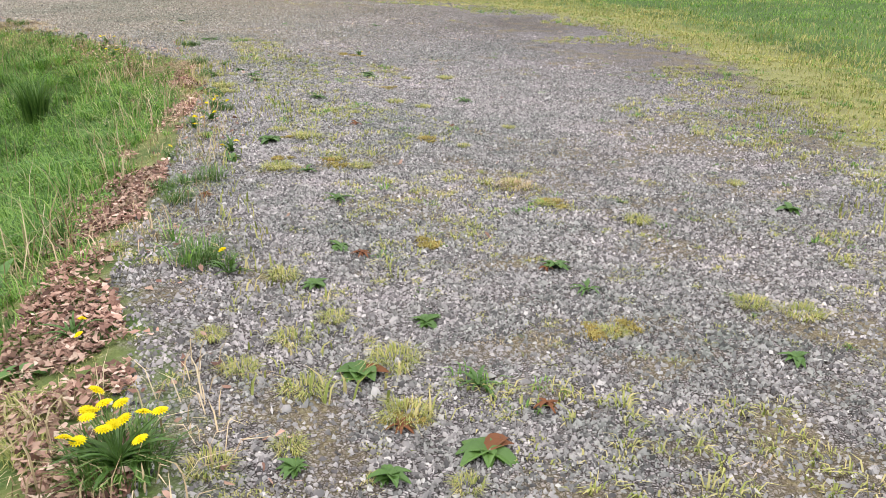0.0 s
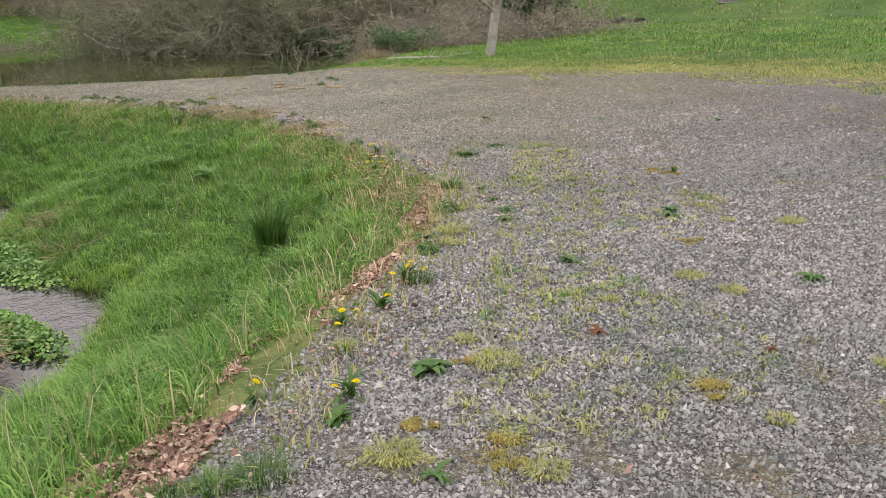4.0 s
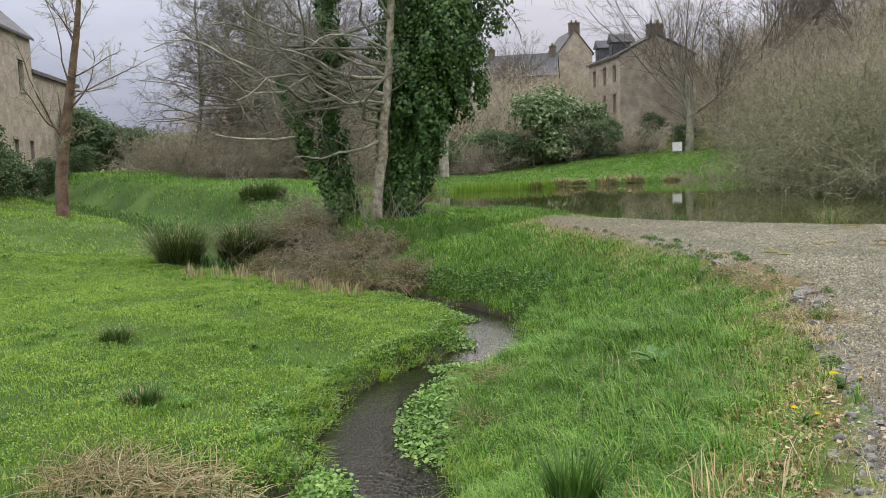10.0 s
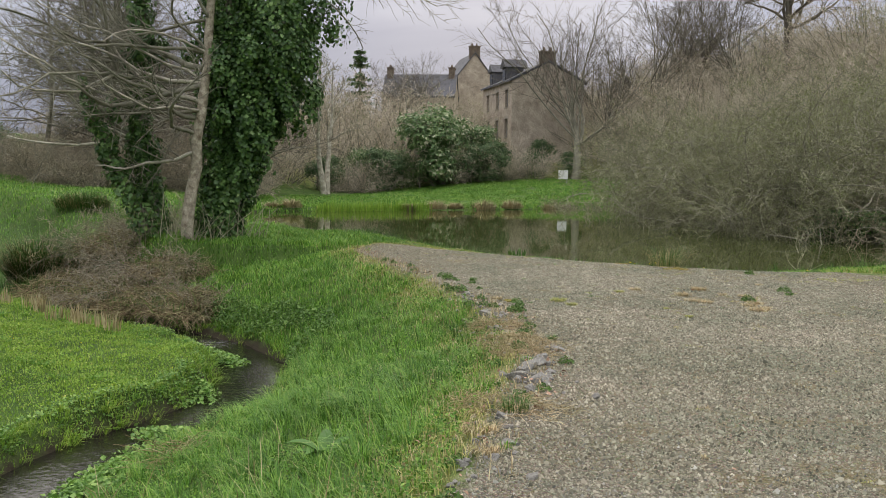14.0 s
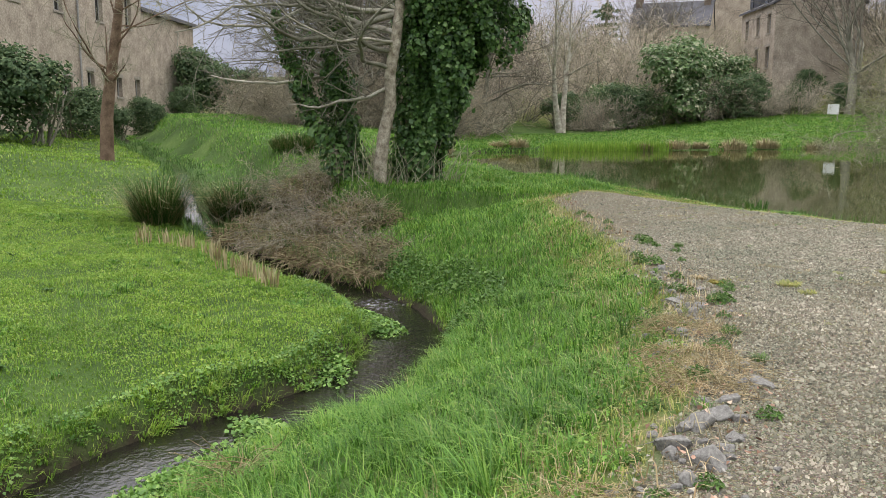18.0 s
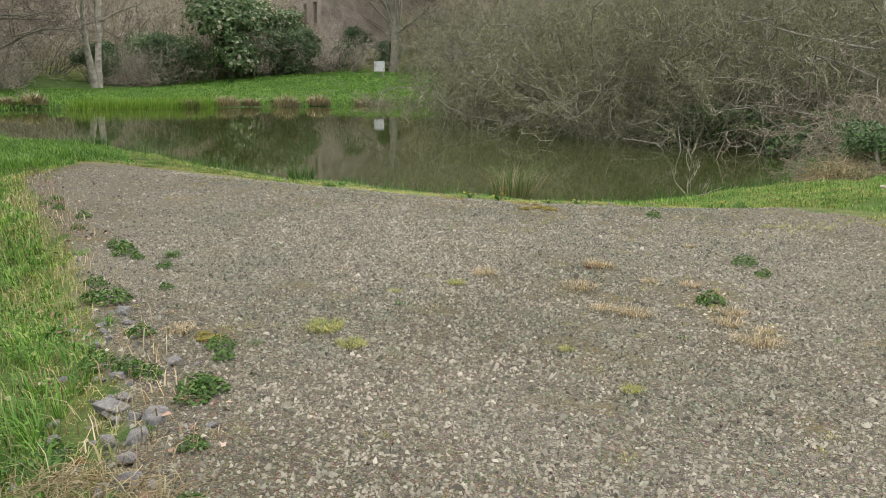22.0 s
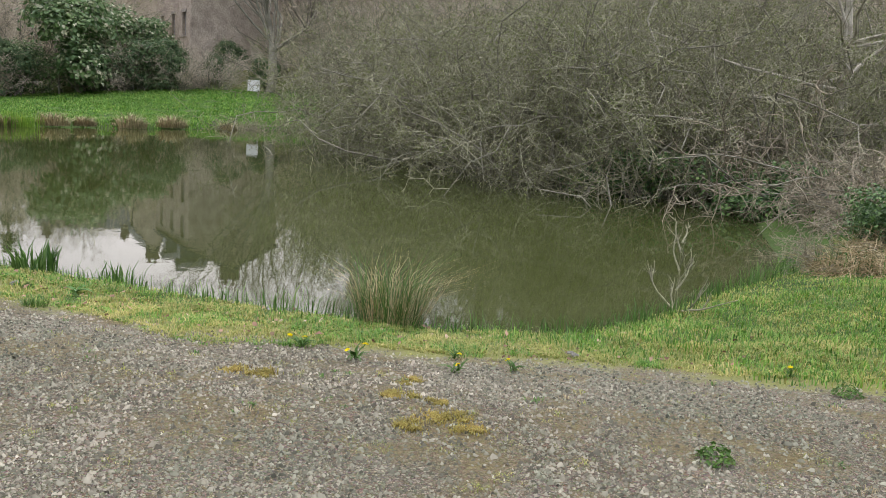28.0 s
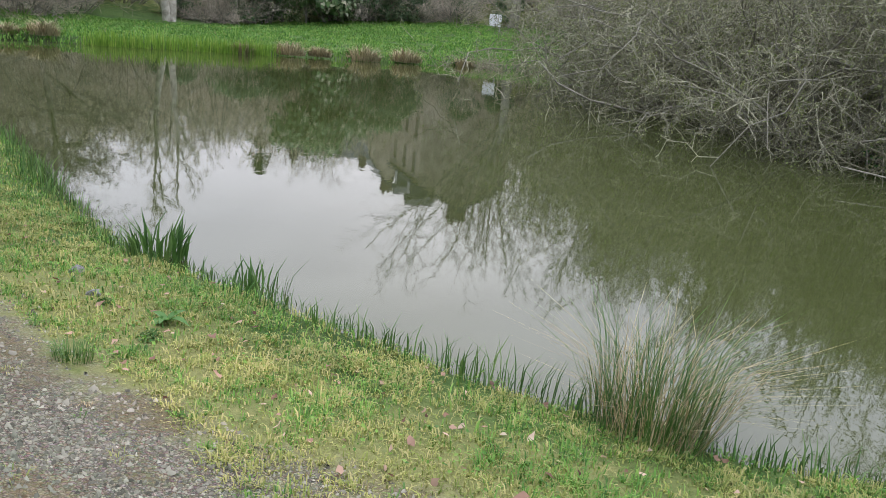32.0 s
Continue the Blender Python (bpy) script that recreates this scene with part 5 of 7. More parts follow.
def clumped(name, seed, n, per, area, keep, tall, wide, lean, material, label, rad=0.05, fade=None, drift=(0, 0)):
    """Grass in clumps: each clump's blades arch outwards from its own middle."""
    r = np.random.default_rng(seed)
    cx, cy, cz, dg, dp, db = spread_over(r, n, *area, keep)
    k = len(cx)
    q = np.abs(r.normal(0, 1, (k, per))) * (rad * r.uniform(0.5, 1.5, k))[:, None]
    a = r.uniform(0, 2 * math.pi, (k, per))
    h = r.uniform(*tall, k) * (0.5 + 0.9 * patchy(cx, cy, 1.4, seed))
    if fade is not None:
        h = h * fade(dg, dp, db)
    h = h[:, None] * r.uniform(0.55, 1.15, (k, per))
    x, y = cx[:, None] + q * np.cos(a), cy[:, None] + q * np.sin(a)
    stuff(name, blades(name, r, x.ravel(), y.ravel(), np.repeat(cz, per), h.ravel(), wide, lean, material, drift, (a + r.normal(0, 0.5, (k, per))).ravel()), label, "grass")


def turf(name, seed, n, area, keep, tall, wide, lean, material, label, fade=None, drift=(0, 0)):
    r = np.random.default_rng(seed)
    x, y, z, dg, dp, db = spread_over(r, n, *area, keep)
    h = r.uniform(*tall, len(x)) * (0.45 + 0.7 * patchy(x, y, 1.4, seed) + 0.4 * patchy(x, y, 4.3, seed))
    if fade is not None:
        h = h * fade(dg, dp, db)
    stuff(name, blades(name, r, x, y, z, h, wide, lean, material, drift), label, "grass")


def verge(dg, dp, db):
    return np.clip(0.35 + 0.9 * dg, 0.35, 1)


bank = lambda x, y, dg, dp, db, s: ~s & (dg > 0.04 + 0.24 * patchy(x, y, 2.0) + 0.13 * smooth(14, 9.5, y)) & (db > 0.78) & (dp > 0.4) & (x + 0.55 * y < 5.5)
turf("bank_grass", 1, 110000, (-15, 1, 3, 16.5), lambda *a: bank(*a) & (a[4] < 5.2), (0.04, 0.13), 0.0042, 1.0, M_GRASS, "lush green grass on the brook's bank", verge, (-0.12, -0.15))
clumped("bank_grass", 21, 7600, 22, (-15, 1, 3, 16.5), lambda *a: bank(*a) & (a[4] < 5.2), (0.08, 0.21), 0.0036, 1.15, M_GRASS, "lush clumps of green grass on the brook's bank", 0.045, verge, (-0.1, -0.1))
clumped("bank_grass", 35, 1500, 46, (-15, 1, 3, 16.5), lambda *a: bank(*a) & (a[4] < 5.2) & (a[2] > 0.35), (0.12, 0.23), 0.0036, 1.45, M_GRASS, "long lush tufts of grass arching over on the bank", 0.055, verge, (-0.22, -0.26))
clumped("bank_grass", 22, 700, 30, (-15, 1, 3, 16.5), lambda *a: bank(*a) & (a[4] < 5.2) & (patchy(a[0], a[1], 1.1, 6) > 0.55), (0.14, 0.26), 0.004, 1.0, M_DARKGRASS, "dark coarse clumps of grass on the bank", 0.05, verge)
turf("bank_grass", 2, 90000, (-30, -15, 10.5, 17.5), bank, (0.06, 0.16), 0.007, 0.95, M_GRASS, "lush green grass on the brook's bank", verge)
turf("brook_rough", 31, 44000, (-48, -22.6, -5, 9.2), lambda x, y, dg, dp, db, s: (db < 1.9) & (x < np.where(y > 0, -22.6, -25.9)) & (dp > 2), (0.15, 0.36), 0.01, 0.9, M_DARKGRASS, "rough grass closing over the brook upstream")
turf("bank_grass", 3, 75000, (-58, -29, -8, 16), lambda x, y, dg, dp, db, s: ~s & (db > 1) & (dp > 0.2), (0.06, 0.15), 0.011, 1.0, M_GRASS, "rough grass round the old tree")
turf("meadow_grass", 4, 290000, (-26, -5.5, -1, 13.5), lambda x, y, dg, dp, db, s: s & (db > 0.72), (0.025, 0.065), 0.0055, 1.1, M_MEADOW, "short bright meadow grass")
turf("bank_grass", 38, 40000, (-78, -51, -12, 14), lambda x, y, dg, dp, db, s: dp > 1, (0.07, 0.16), 0.022, 1.0, M_GRASS, "rough grass on the rise beyond the meadow")
turf("meadow_grass", 5, 170000, (-78, -18, -22, 12), lambda x, y, dg, dp, db, s: s & (db > 0.75) & ((x < -26) | (y < -1)), (0.04, 0.1), 0.017, 1.1, M_MEADOW, "short bright meadow grass")
turf("verge_grass", 6, 150000, (-30, -14.5, 15.5, 28.5), lambda x, y, dg, dp, db, s: ~s & (dp > 0.02) & (dp < 3.2) & (dg > -0.3 + 0.9 * patchy(x, y, 1.6)), (0.012, 0.045), 0.004, 1.3, M_YELLOWGRASS, "thin yellowing grass at the track's edge")
turf("verge_grass", 7, 60000, (-30, -14.5, 15.5, 30), lambda x, y, dg, dp, db, s: ~s & (dp > 0.02) & (dp < 2.6) & (dg > 0.15 + 0.4 * patchy(x, y, 1.6, 2)), (0.025, 0.085), 0.0042, 1.2, M_GRASS, "green grass along the pond's edge", lambda dg, dp, db: np.clip(1.25 - 0.4 * dp, 0.5, 1.2))
mossland = lambda x, y, dg, dp, db, s: ~s & (dp > 0.12) & (dp < 3.4) & (dg > -0.5 + 1.1 * patchy(x, y, 1.6))
clumped("verge_grass", 36, 15000, 26, (-24, -14.5, 17, 26.5), lambda *a: mossland(*a) & (patchy(a[0], a[1], 3.7, 4) > 0.34), (0.014, 0.045), 0.003, 1.5, M_YELLOWGRASS, "low yellow-green tufts over the mossy verge", 0.05)
clumped("verge_grass", 37, 9000, 24, (-24, -14.5, 17, 26.5), lambda *a: mossland(*a) & (patchy(a[0], a[1], 2.9, 7) > 0.48), (0.018, 0.055), 0.003, 1.4, M_GRASS, "low green tufts over the mossy verge", 0.05)
turf("shore_grass", 8, 90000, (-34, -17, 15, 29), lambda x, y, dg, dp, db, s: ~s & (dp > -0.06) & (dp < 0.22 + 0.15 * patchy(x, y, 4)), (0.08, 0.26), 0.0045, 0.6, M_DARKGRASS, "tall dark grass fringing the water")
turf("hill_straw", 25, 40000, (-16, 9, 6, 40), lambda x, y, dg, dp, db, s: ~s & (dg > 0.1 + 0.6 * patchy(x, y, 1.2)) & (dp > 0.3) & (x + 0.55 * y > 4.5) & (patchy(x, y, 0.9, 2) > 0.4), (0.04, 0.12), 0.006, 1.0, M_YELLOWGRASS, "yellowing grass at the foot of the hill")
corner = lambda x, y, dg, dp, db, s: ~s & (dg > 0.05 + 0.5 * patchy(x, y, 1.7, 4)) & (dp > 0.2) & (x + 0.55 * y < 5.5)
turf("hill_grass", 29, 60000, (-18, -5, 23, 36), corner, (0.03, 0.10), 0.005, 1.0, M_GRASS, "green grass beyond the gravel by the pond's end")
turf("hill_straw", 30, 26000, (-18, -5, 23, 36), corner, (0.02, 0.07), 0.0045, 1.0, M_YELLOWGRASS, "yellowing grass beyond the gravel by the pond's end")
turf("hill_grass", 9, 90000, (-16, 9, 6, 34), lambda x, y, dg, dp, db, s: ~s & (dg > 0.4 + np.where(y > 20, 1.9, 0.8) * patchy(x, y, 1.2)) & (dp > 0.3) & (x + 0.55 * y > 4.5), (0.03, 0.09), 0.006, 1.1, M_GRASS, "green grass at the foot of the hill", lambda dg, dp, db: np.clip(0.4 + 0.25 * dg, 0.4, 1.1))
turf("hill_verge_grass", 10, 110000, (-17, 5, 6, 30), lambda x, y, dg, dp, db, s: ~s & (dg > -1.3 + 1.7 * patchy(x, y, 1.1)) & (dg < 2.2) & (dp > 0.5) & (x + 0.55 * y > 3.2), (0.03, 0.09), 0.005, 0.95, M_YELLOWGRASS, "thin straw-coloured grass at the track's edge")
turf("hill_grass", 11, 80000, (-32, 14, 28, 64), lambda x, y, dg, dp, db, s: ~s & (dg > 3) & (dp > 1), (0.05, 0.11), 0.015, 1.1, M_GRASS, "rough grass on the hillside")
turf("hill_straw", 12, 15000, (-30, -6, 40, 64), lambda x, y, dg, dp, db, s: patchy(x, y, 0.8, 1) > 0.45, (0.05, 0.12), 0.016, 1.2, M_STRAW, "dry straw-coloured grass on the hillside")
turf("far_grass", 13, 190000, (-70, -41, 10, 46), lambda x, y, dg, dp, db, s: ~s & (dp > 0.1), (0.05, 0.13), 0.02, 0.9, M_GRASS, "bright grass on the far bank")
turf("dry_stalks", 14, 1300, (-9, 0.5, 4, 15), lambda x, y, dg, dp, db, s: bank(x, y, dg, dp, db, s) & (dg < 2.2) & (patchy(x, y, 1.8, 3) > 0.42), (0.25, 0.46), 0.0026, 0.8, M_STRAW, "dry straw stalks standing in the grass")
turf("dry_stalks", 34, 4200, (-5, 0.5, 4, 13), lambda x, y, dg, dp, db, s: bank(x, y, dg, dp, db, s) & (dg < 0.95) & (patchy(x, y, 1.6, 9) > 0.55), (0.16, 0.34), 0.0034, 1.0, M_STRAW, "bleached dead stems leaning beside the leaf drift")
brookside = lambda x, y, dg, dp, db, s: (db > 0.6) & (db < 1.05) & (dp > 1)
clumped("brookside_grass", 24, 8000, 18, (-24, -5.5, 6, 14), brookside, (0.06, 0.15), 0.005, 1.4, M_MEADOW, "lush grass hanging over the brook's edge", 0.07, None, (0.45, 0.6))
clumped("meadow_herbs", 26, 2600, 26, (-24, -5.5, -1, 13.5), lambda x, y, dg, dp, db, s: s & (db > 0.8) & (patchy(x, y, 1.7, 8) > 0.55), (0.05, 0.12), 0.007, 1.4, M_GRASS, "darker herbs in patches over the meadow", 0.06)
band = lambda x, y, dg, dp, db, s: ~s & (dg > -2.6 + 2.2 * patchy(x, y, 1.3, 3)) & (dg < np.where(y > 21, 2.2, 0.9)) & ((x + 0.55 * y > 4.0) | (y > 22.5)) & (dp > 2.5)
clumped("hill_verge_grass", 27, 30000, 12, (-14, 4.5, 5, 28), band, (0.02, 0.06), 0.0035, 1.6, M_YELLOWGRASS, "thin yellow grass tufts at the track's edge", 0.035)
clumped("hill_verge_grass", 28, 3200, 18, (-9, 4.5, 5, 25), lambda *a: band(*a) & (patchy(a[0], a[1], 3.1, 5) > 0.45), (0.02, 0.07), 0.003, 1.5, M_GRASS, "small green tufts at the track's edge", 0.035)


def herbs(seed, n, area, keep, size, lift, material, label):
    """Small broad leaves of clover, plantain and the like among the grass."""
    r = np.random.default_rng(seed)
    x, y, z, dg, dp, db = spread_over(r, n, *area, keep)
    at = np.stack([x, y, z + r.uniform(0.02, lift, len(x))], 1)
    stuff("herb_leaves", leaves("herb_leaves", r, at, r.normal(0, 0.45, (len(x), 3)) + np.array([0, 0, 1.0]), size, material, 0.62, 0.2), label, "herbs")


herbs(41, 120000, (-15, 1, 3, 16.5), lambda *a: bank(*a) & (a[4] < 5.2) & (patchy(a[0], a[1], 2.1, 11) > 0.42), 0.015, 0.12, M_GRASS, "small broad-leaved herbs in the bank's grass")
herbs(42, 210000, (-24, -5.5, -1, 13.5), lambda x, y, dg, dp, db, s: s & (db > 0.75) & (patchy(x, y, 1.6, 12) > 0.36), 0.016, 0.07, M_MEADOW, "clover and small herbs in the meadow")
herbs(43, 30000, (-30, -14.5, 15.5, 30), lambda x, y, dg, dp, db, s: ~s & (dp > 0.1) & (dp < 2.4) & (dg > 0.2) & (patchy(x, y, 2.3, 3) > 0.45), 0.013, 0.06, M_GRASS, "small broad-leaved herbs along the pond's edge")
herbs(44, 26000, (-21, -15, 12.8, 16), lambda x, y, dg, dp, db, s: ~s & (db > 0.75) & (db < 1.75) & (dg > 0.9) & (patchy(x, y, 2.4, 5) > 0.4), 0.03, 0.22, M_WEED, "dark green nettles at the foot of the bank")
herbs(45, 700, (-24, -6, -1, 13.5), lambda x, y, dg, dp, db, s: s & (db > 0.9) & (patchy(x, y, 0.9, 2) > 0.45), 0.012, 0.09, M_YELLOW, "tiny yellow flowers scattered over the meadow")
near_edge = lambda x, y, dg, dp, db, s: ~s & (dg > -0.3) & (dg < 0.5 + 0.35 * patchy(x, y, 2.0, 2)) & (x + 0.55 * y < 3.5) & (dp > 1.2)
turf("edge_straw", 15, 60000, (-22, 0, 5, 17.5), lambda *a: near_edge(*a) & (patchy(a[0], a[1], 2.2, 5) > np.where(a[0] < -5, 0.3, 0.45)), (0.04, 0.14), 0.003, 1.3, M_STRAW, "dry grass at the gravel's edge")
turf("edge_straw", 18, 60000, (-22, -4, 12, 17.5), lambda *a: near_edge(*a) & (a[2] > 0.0), (0.03, 0.09), 0.003, 1.4, M_YELLOWGRASS, "thin yellowish grass at the gravel's edge")
clumped("edge_green", 16, 900, 22, (-22, 0, 5, 17.5), lambda *a: near_edge(*a) & (patchy(a[0], a[1], 2.6, 9) > 0.5), (0.04, 0.12), 0.003, 1.3, M_GRASS, "low green tufts at the gravel's edge", 0.03)
track = lambda x, y, dg, dp, db, s: (dg < 0.3) & (x + 0.62 * y < 11.5)
clumped("track_grass", 17, 9000, 20, (-23, 4, 3.5, 25), lambda *a: track(*a) & (mossy(a[0], a[1]) > np.where((a[1] < 9) | (a[0] < -9), 0.35, 0.8)), (0.008, 0.022), 0.0019, 2.2, M_YELLOWGRASS, "thin yellow grass creeping over the gravel", 0.035)
clumped("track_grass", 19, 1500, 40, (-3, 4, 3.5, 9.5), lambda *a: track(*a) & (patchy(a[0], a[1], 5, 3) > 0.5), (0.008, 0.02), 0.0018, 2.2, M_YELLOWGRASS, "scattered yellow grass shoots in the gravel", 0.025)
clumped("track_weeds", 20, 1500, 12, (-23, 4, 3.5, 25), lambda *a: track(*a) & (mossy(a[0], a[1]) > 0.2), (0.012, 0.03), 0.004, 1.7, M_WEED, "tiny green weeds in the gravel", 0.025)
clumped("track_straw", 23, 1800, 18, (-23, 4, 3.5, 25), lambda *a: track(*a) & (mossy(a[0], a[1]) > 0.3), (0.015, 0.04), 0.0018, 1.7, M_STRAW, "withered grass in the gravel", 0.03)

# dead oak leaves drifted along the foot of the gravel
def oak_leaves(name, r, at, face, size, material):
    """Curled lobed leaves: a ragged outline of six corners, four triangles each."""
    n = len(at)
    face = unit(face)
    along = unit(np.cross(face, r.normal(0, 1, (n, 3))))
    side = np.cross(face, along)
    o = np.array([(-1, 0.0), (-0.35, -0.55), (0.35, -0.42), (1.0, 0.05), (0.3, 0.6), (-0.3, 0.4)])
    p = o[None] * r.uniform(0.6, 1.35, (n, 6, 1)) + r.normal(0, 0.12, (n, 6, 2))
    s = (size * r.uniform(0.55, 1.4, n))[:, None, None]
    lift = (r.uniform(0.1, 0.7, n)[:, None] * p[..., 1] ** 2 + r.uniform(-0.25, 0.4, n)[:, None] * p[..., 0] ** 2 + r.normal(0, 0.08, (n, 6)))[..., None]
    v = (at[:, None] + s * (p[..., :1] * along[:, None] + p[..., 1:] * side[:, None] + lift * face[:, None])).reshape(-1, 3)
    k = np.arange(n) * 6
    f = np.concatenate([np.stack([k + a, k + b, k + c], 1) for a, b, c in ((0, 1, 5), (1, 2, 5), (2, 4, 5), (2, 3, 4))])
    return mesh_from(name, v, f, material)


def litter(seed, n, area, keep, label, size=0.0175):
    r = np.random.default_rng(seed)
    x, y, z, dg, dp, db = spread_over(r, n, *area, lambda *a: keep(*a) & (r.uniform(0, 1, len(a[0])) < (smooth(15, 9, a[1]) * smooth(0.3, 0.56, 0.55 * patchy(a[0], a[1], 2.3, 2) + 0.45 * patchy(a[0], a[1], 7.0, 5) - 0.1 * smooth(8.3, 9.5, a[1])) if seed == 1 else 1)))
    at = np.stack([x, y, z + r.uniform(0.004, 0.04, len(x))], 1)
    face = r.normal(0, 0.4, (len(x), 3)) + np.array([0, 0, 1.0])
    stuff("dead_leaves", oak_leaves("dead_leaves", r, at, face, size, M_LITTER), label, "leaves")


litter(1, 330000, (-6, 0.6, 4, 14.6), lambda x, y, dg, dp, db, s: ~s & (dg > -0.03 + 0.12 * patchy(x, y, 3.5, 4)) & (dg + 0.1 * np.sin(x * 9 + y * 7) < 0.17 + 0.18 * smooth(9.2, 8, y) + 0.6 * patchy(x, y, 1.5, 7) * (0.55 + 0.6 * patchy(x, y, 4.5, 3))), "drift of brown dead oak leaves along the gravel")
litter(2, 26000, (-20, 1, 4, 17.5), lambda x, y, dg, dp, db, s: ~s & (dg > -0.45) & (dg < 0.9) & (patchy(x, y, 2.2, 1) > 0.52), "scattered brown dead leaves")
litter(3, 1600, (-23, -14, 17, 25), lambda x, y, dg, dp, db, s: (dp > 0.15) & (dp < 2.2) & (dg > 0), "a few dead leaves in the grass by the pond", 0.022)
litter(4, 1300, (-6, 4, 4, 20), lambda x, y, dg, dp, db, s: (dg < 0) & (patchy(x, y, 3, 8) > 0.72), "single dead leaves on the gravel", 0.017)

# ---- single plants, stones and clumps ----
def leaf_blade(bm, base, ang, length, width, rise, curl=0.5, notch=0.0):
    """One long leaf, folded along its midrib, six cross-sections."""
    o = Vector((math.cos(ang), math.sin(ang), 0))
    s = Vector((-math.sin(ang), math.cos(ang), 0))
    rows = []
    for i in range(6):
        t = i / 5
        p = Vector(base) + o * length * t + Vector((0, 0, length * (rise * t - curl * t * t)))
        w = width * (math.sin(math.pi * min(1, 0.12 + 0.88 * t) ** 0.8) + 0.05) * (1 - notch * (i % 2))
        if i == 5:
            w = 0.002
        rows.append([bm.verts.new(p - s * w + Vector((0, 0, w * 0.45))), bm.verts.new(p), bm.verts.new(p + s * w + Vector((0, 0, w * 0.45)))])
    for a, b in zip(rows, rows[1:]):
        bm.faces.new((a[0], a[1], b[1], b[0]))
        bm.faces.new((a[1], a[2], b[2], b[1]))


def rosette_mesh(name, seed, n, length, width, rise, material, curl=0.5, notch=0.35):
    r = random.Random(seed)
    bm = bmesh.new()
    for i in range(n):
        leaf_blade(bm, (r.uniform(-0.01, 0.01), r.uniform(-0.01, 0.01), 0.004), r.uniform(0, 6.283), length * r.uniform(0.6, 1.2), width * r.uniform(0.7, 1.2), rise * r.uniform(0.4, 1.6), curl * r.uniform(0.6, 1.3), notch)
    return mesh_bm(name, bm, material)


def tuft_mesh(name, seed, n, tall, spread_r, wide, lean, material, drift=(0, 0), dome=0.0):
    r = np.random.default_rng(seed)
    a, q = r.uniform(0, 2 * math.pi, n), np.sqrt(r.uniform(0, 1, n))
    h = tall * r.uniform(0.5, 1.15, n) * (1 - dome * q ** 2)
    return blades(name, r, spread_r * q * np.cos(a), spread_r * q * np.sin(a), np.zeros(n), h, wide, lean, material, drift, a + r.normal(0, 0.7, n))


def leaf_mesh(seed, length, width, rise, material, curl, notch):
    bm = bmesh.new()
    r = random.Random(seed)
    leaf_blade(bm, (0, 0, 0.004), 0.0, length, width, rise * r.uniform(0.6, 1.4), curl * r.uniform(0.7, 1.3), notch)
    return mesh_bm("leaf", bm, material)


def rosette(kind, x, y, seed, leaf_kinds, n, size, label, category, group):
    """A low weed: leaves of its own round one crown."""
    r = random.Random(seed)
    root = thing(kind, pose(x, y, height(x, y) + 0.006, 0, 0, r.uniform(0, 360)), label, category, group)
    for i in range(n):
        part("leaf", r.choice(leaf_kinds), root, m=pose(0, 0, 0, r.uniform(-12, 12), r.uniform(-14, 8), 360 * i / n + r.uniform(-22, 22)) @ Matrix.Scale(size * r.uniform(0.55, 1.2), 4))
    return root


WEED_LEAVES = [[leaf_mesh(9 * k + q, l, w, up, M_WEED, c, nt) for q in range(3)] for k, (l, w, up, c, nt) in enumerate(((0.10, 0.014, 0.45, 0.5, 0.4), (0.12, 0.013, 0.6, 0.6, 0.45), (0.085, 0.02, 0.35, 0.4, 0.2), (0.12, 0.010, 0.8, 0.7, 0.3)))]
RED_LEAVES = [leaf_mesh(70 + q, 0.055, 0.008, 0.35, M_REDWEED, 0.5, 0.3) for q in range(3)]
TUFTS = [tuft_mesh("grass_tuft", s, n, h, q, 0.0017, l, M_YELLOWGRASS) for s, n, h, q, l in ((1, 170, 0.035, 0.06, 2.0), (2, 230, 0.042, 0.08, 1.9), (3, 130, 0.028, 0.05, 2.2))]
DRY_TUFTS = [tuft_mesh("dry_tuft", s, n, h, q, 0.002, l, M_STRAW) for s, n, h, q, l in ((4, 130, 0.055, 0.08, 1.7), (5, 170, 0.07, 0.11, 1.7))]
GREEN_TUFTS = [tuft_mesh("green_tuft", s, n, h, q, 0.003, l, M_WEED) for s, n, h, q, l in ((6, 120, 0.10, 0.09, 1.3), (7, 160, 0.14, 0.13, 1.2))]


def moss_mesh(seed, rad):
    """A low ragged cushion of tiny shoots in a few uneven lobes."""
    r = np.random.default_rng(seed)
    n = 900
    lobe = r.integers(0, 6, n)
    cx, cy = r.normal(0, rad * 0.6, 6), r.normal(0, rad * 0.45, 6)
    q, a = rad * 0.4 * np.abs(r.normal(0, 0.8, n)), r.uniform(0, 6.283, n)
    return blades("moss_patch", r, cx[lobe] + q * np.cos(a), cy[lobe] + q * np.sin(a), np.zeros(n), r.uniform(0.008, 0.022, n), 0.0028, 2.0, M_MOSS)


MOSSES = [moss_mesh(s, q) for s, q in ((8, 0.08), (9, 0.12), (10, 0.15))]


def bushy_mesh(seed, n, rad, tall):
    """A leafy weed: small pointed leaves all round short stems."""
    r = np.random.default_rng(seed)
    a, q = r.uniform(0, 6.283, n), rad * np.sqrt(r.uniform(0.02, 1, n))
    at = np.stack([q * np.cos(a), q * np.sin(a), tall * r.uniform(0.1, 1, n) * (1.1 - (q / rad) ** 2)], 1)
    return leaves("weed", r, at, np.stack([np.cos(a) * 0.5, np.sin(a) * 0.5, np.ones(n)], 1), 0.022, M_WEED, 0.38, 0.3)


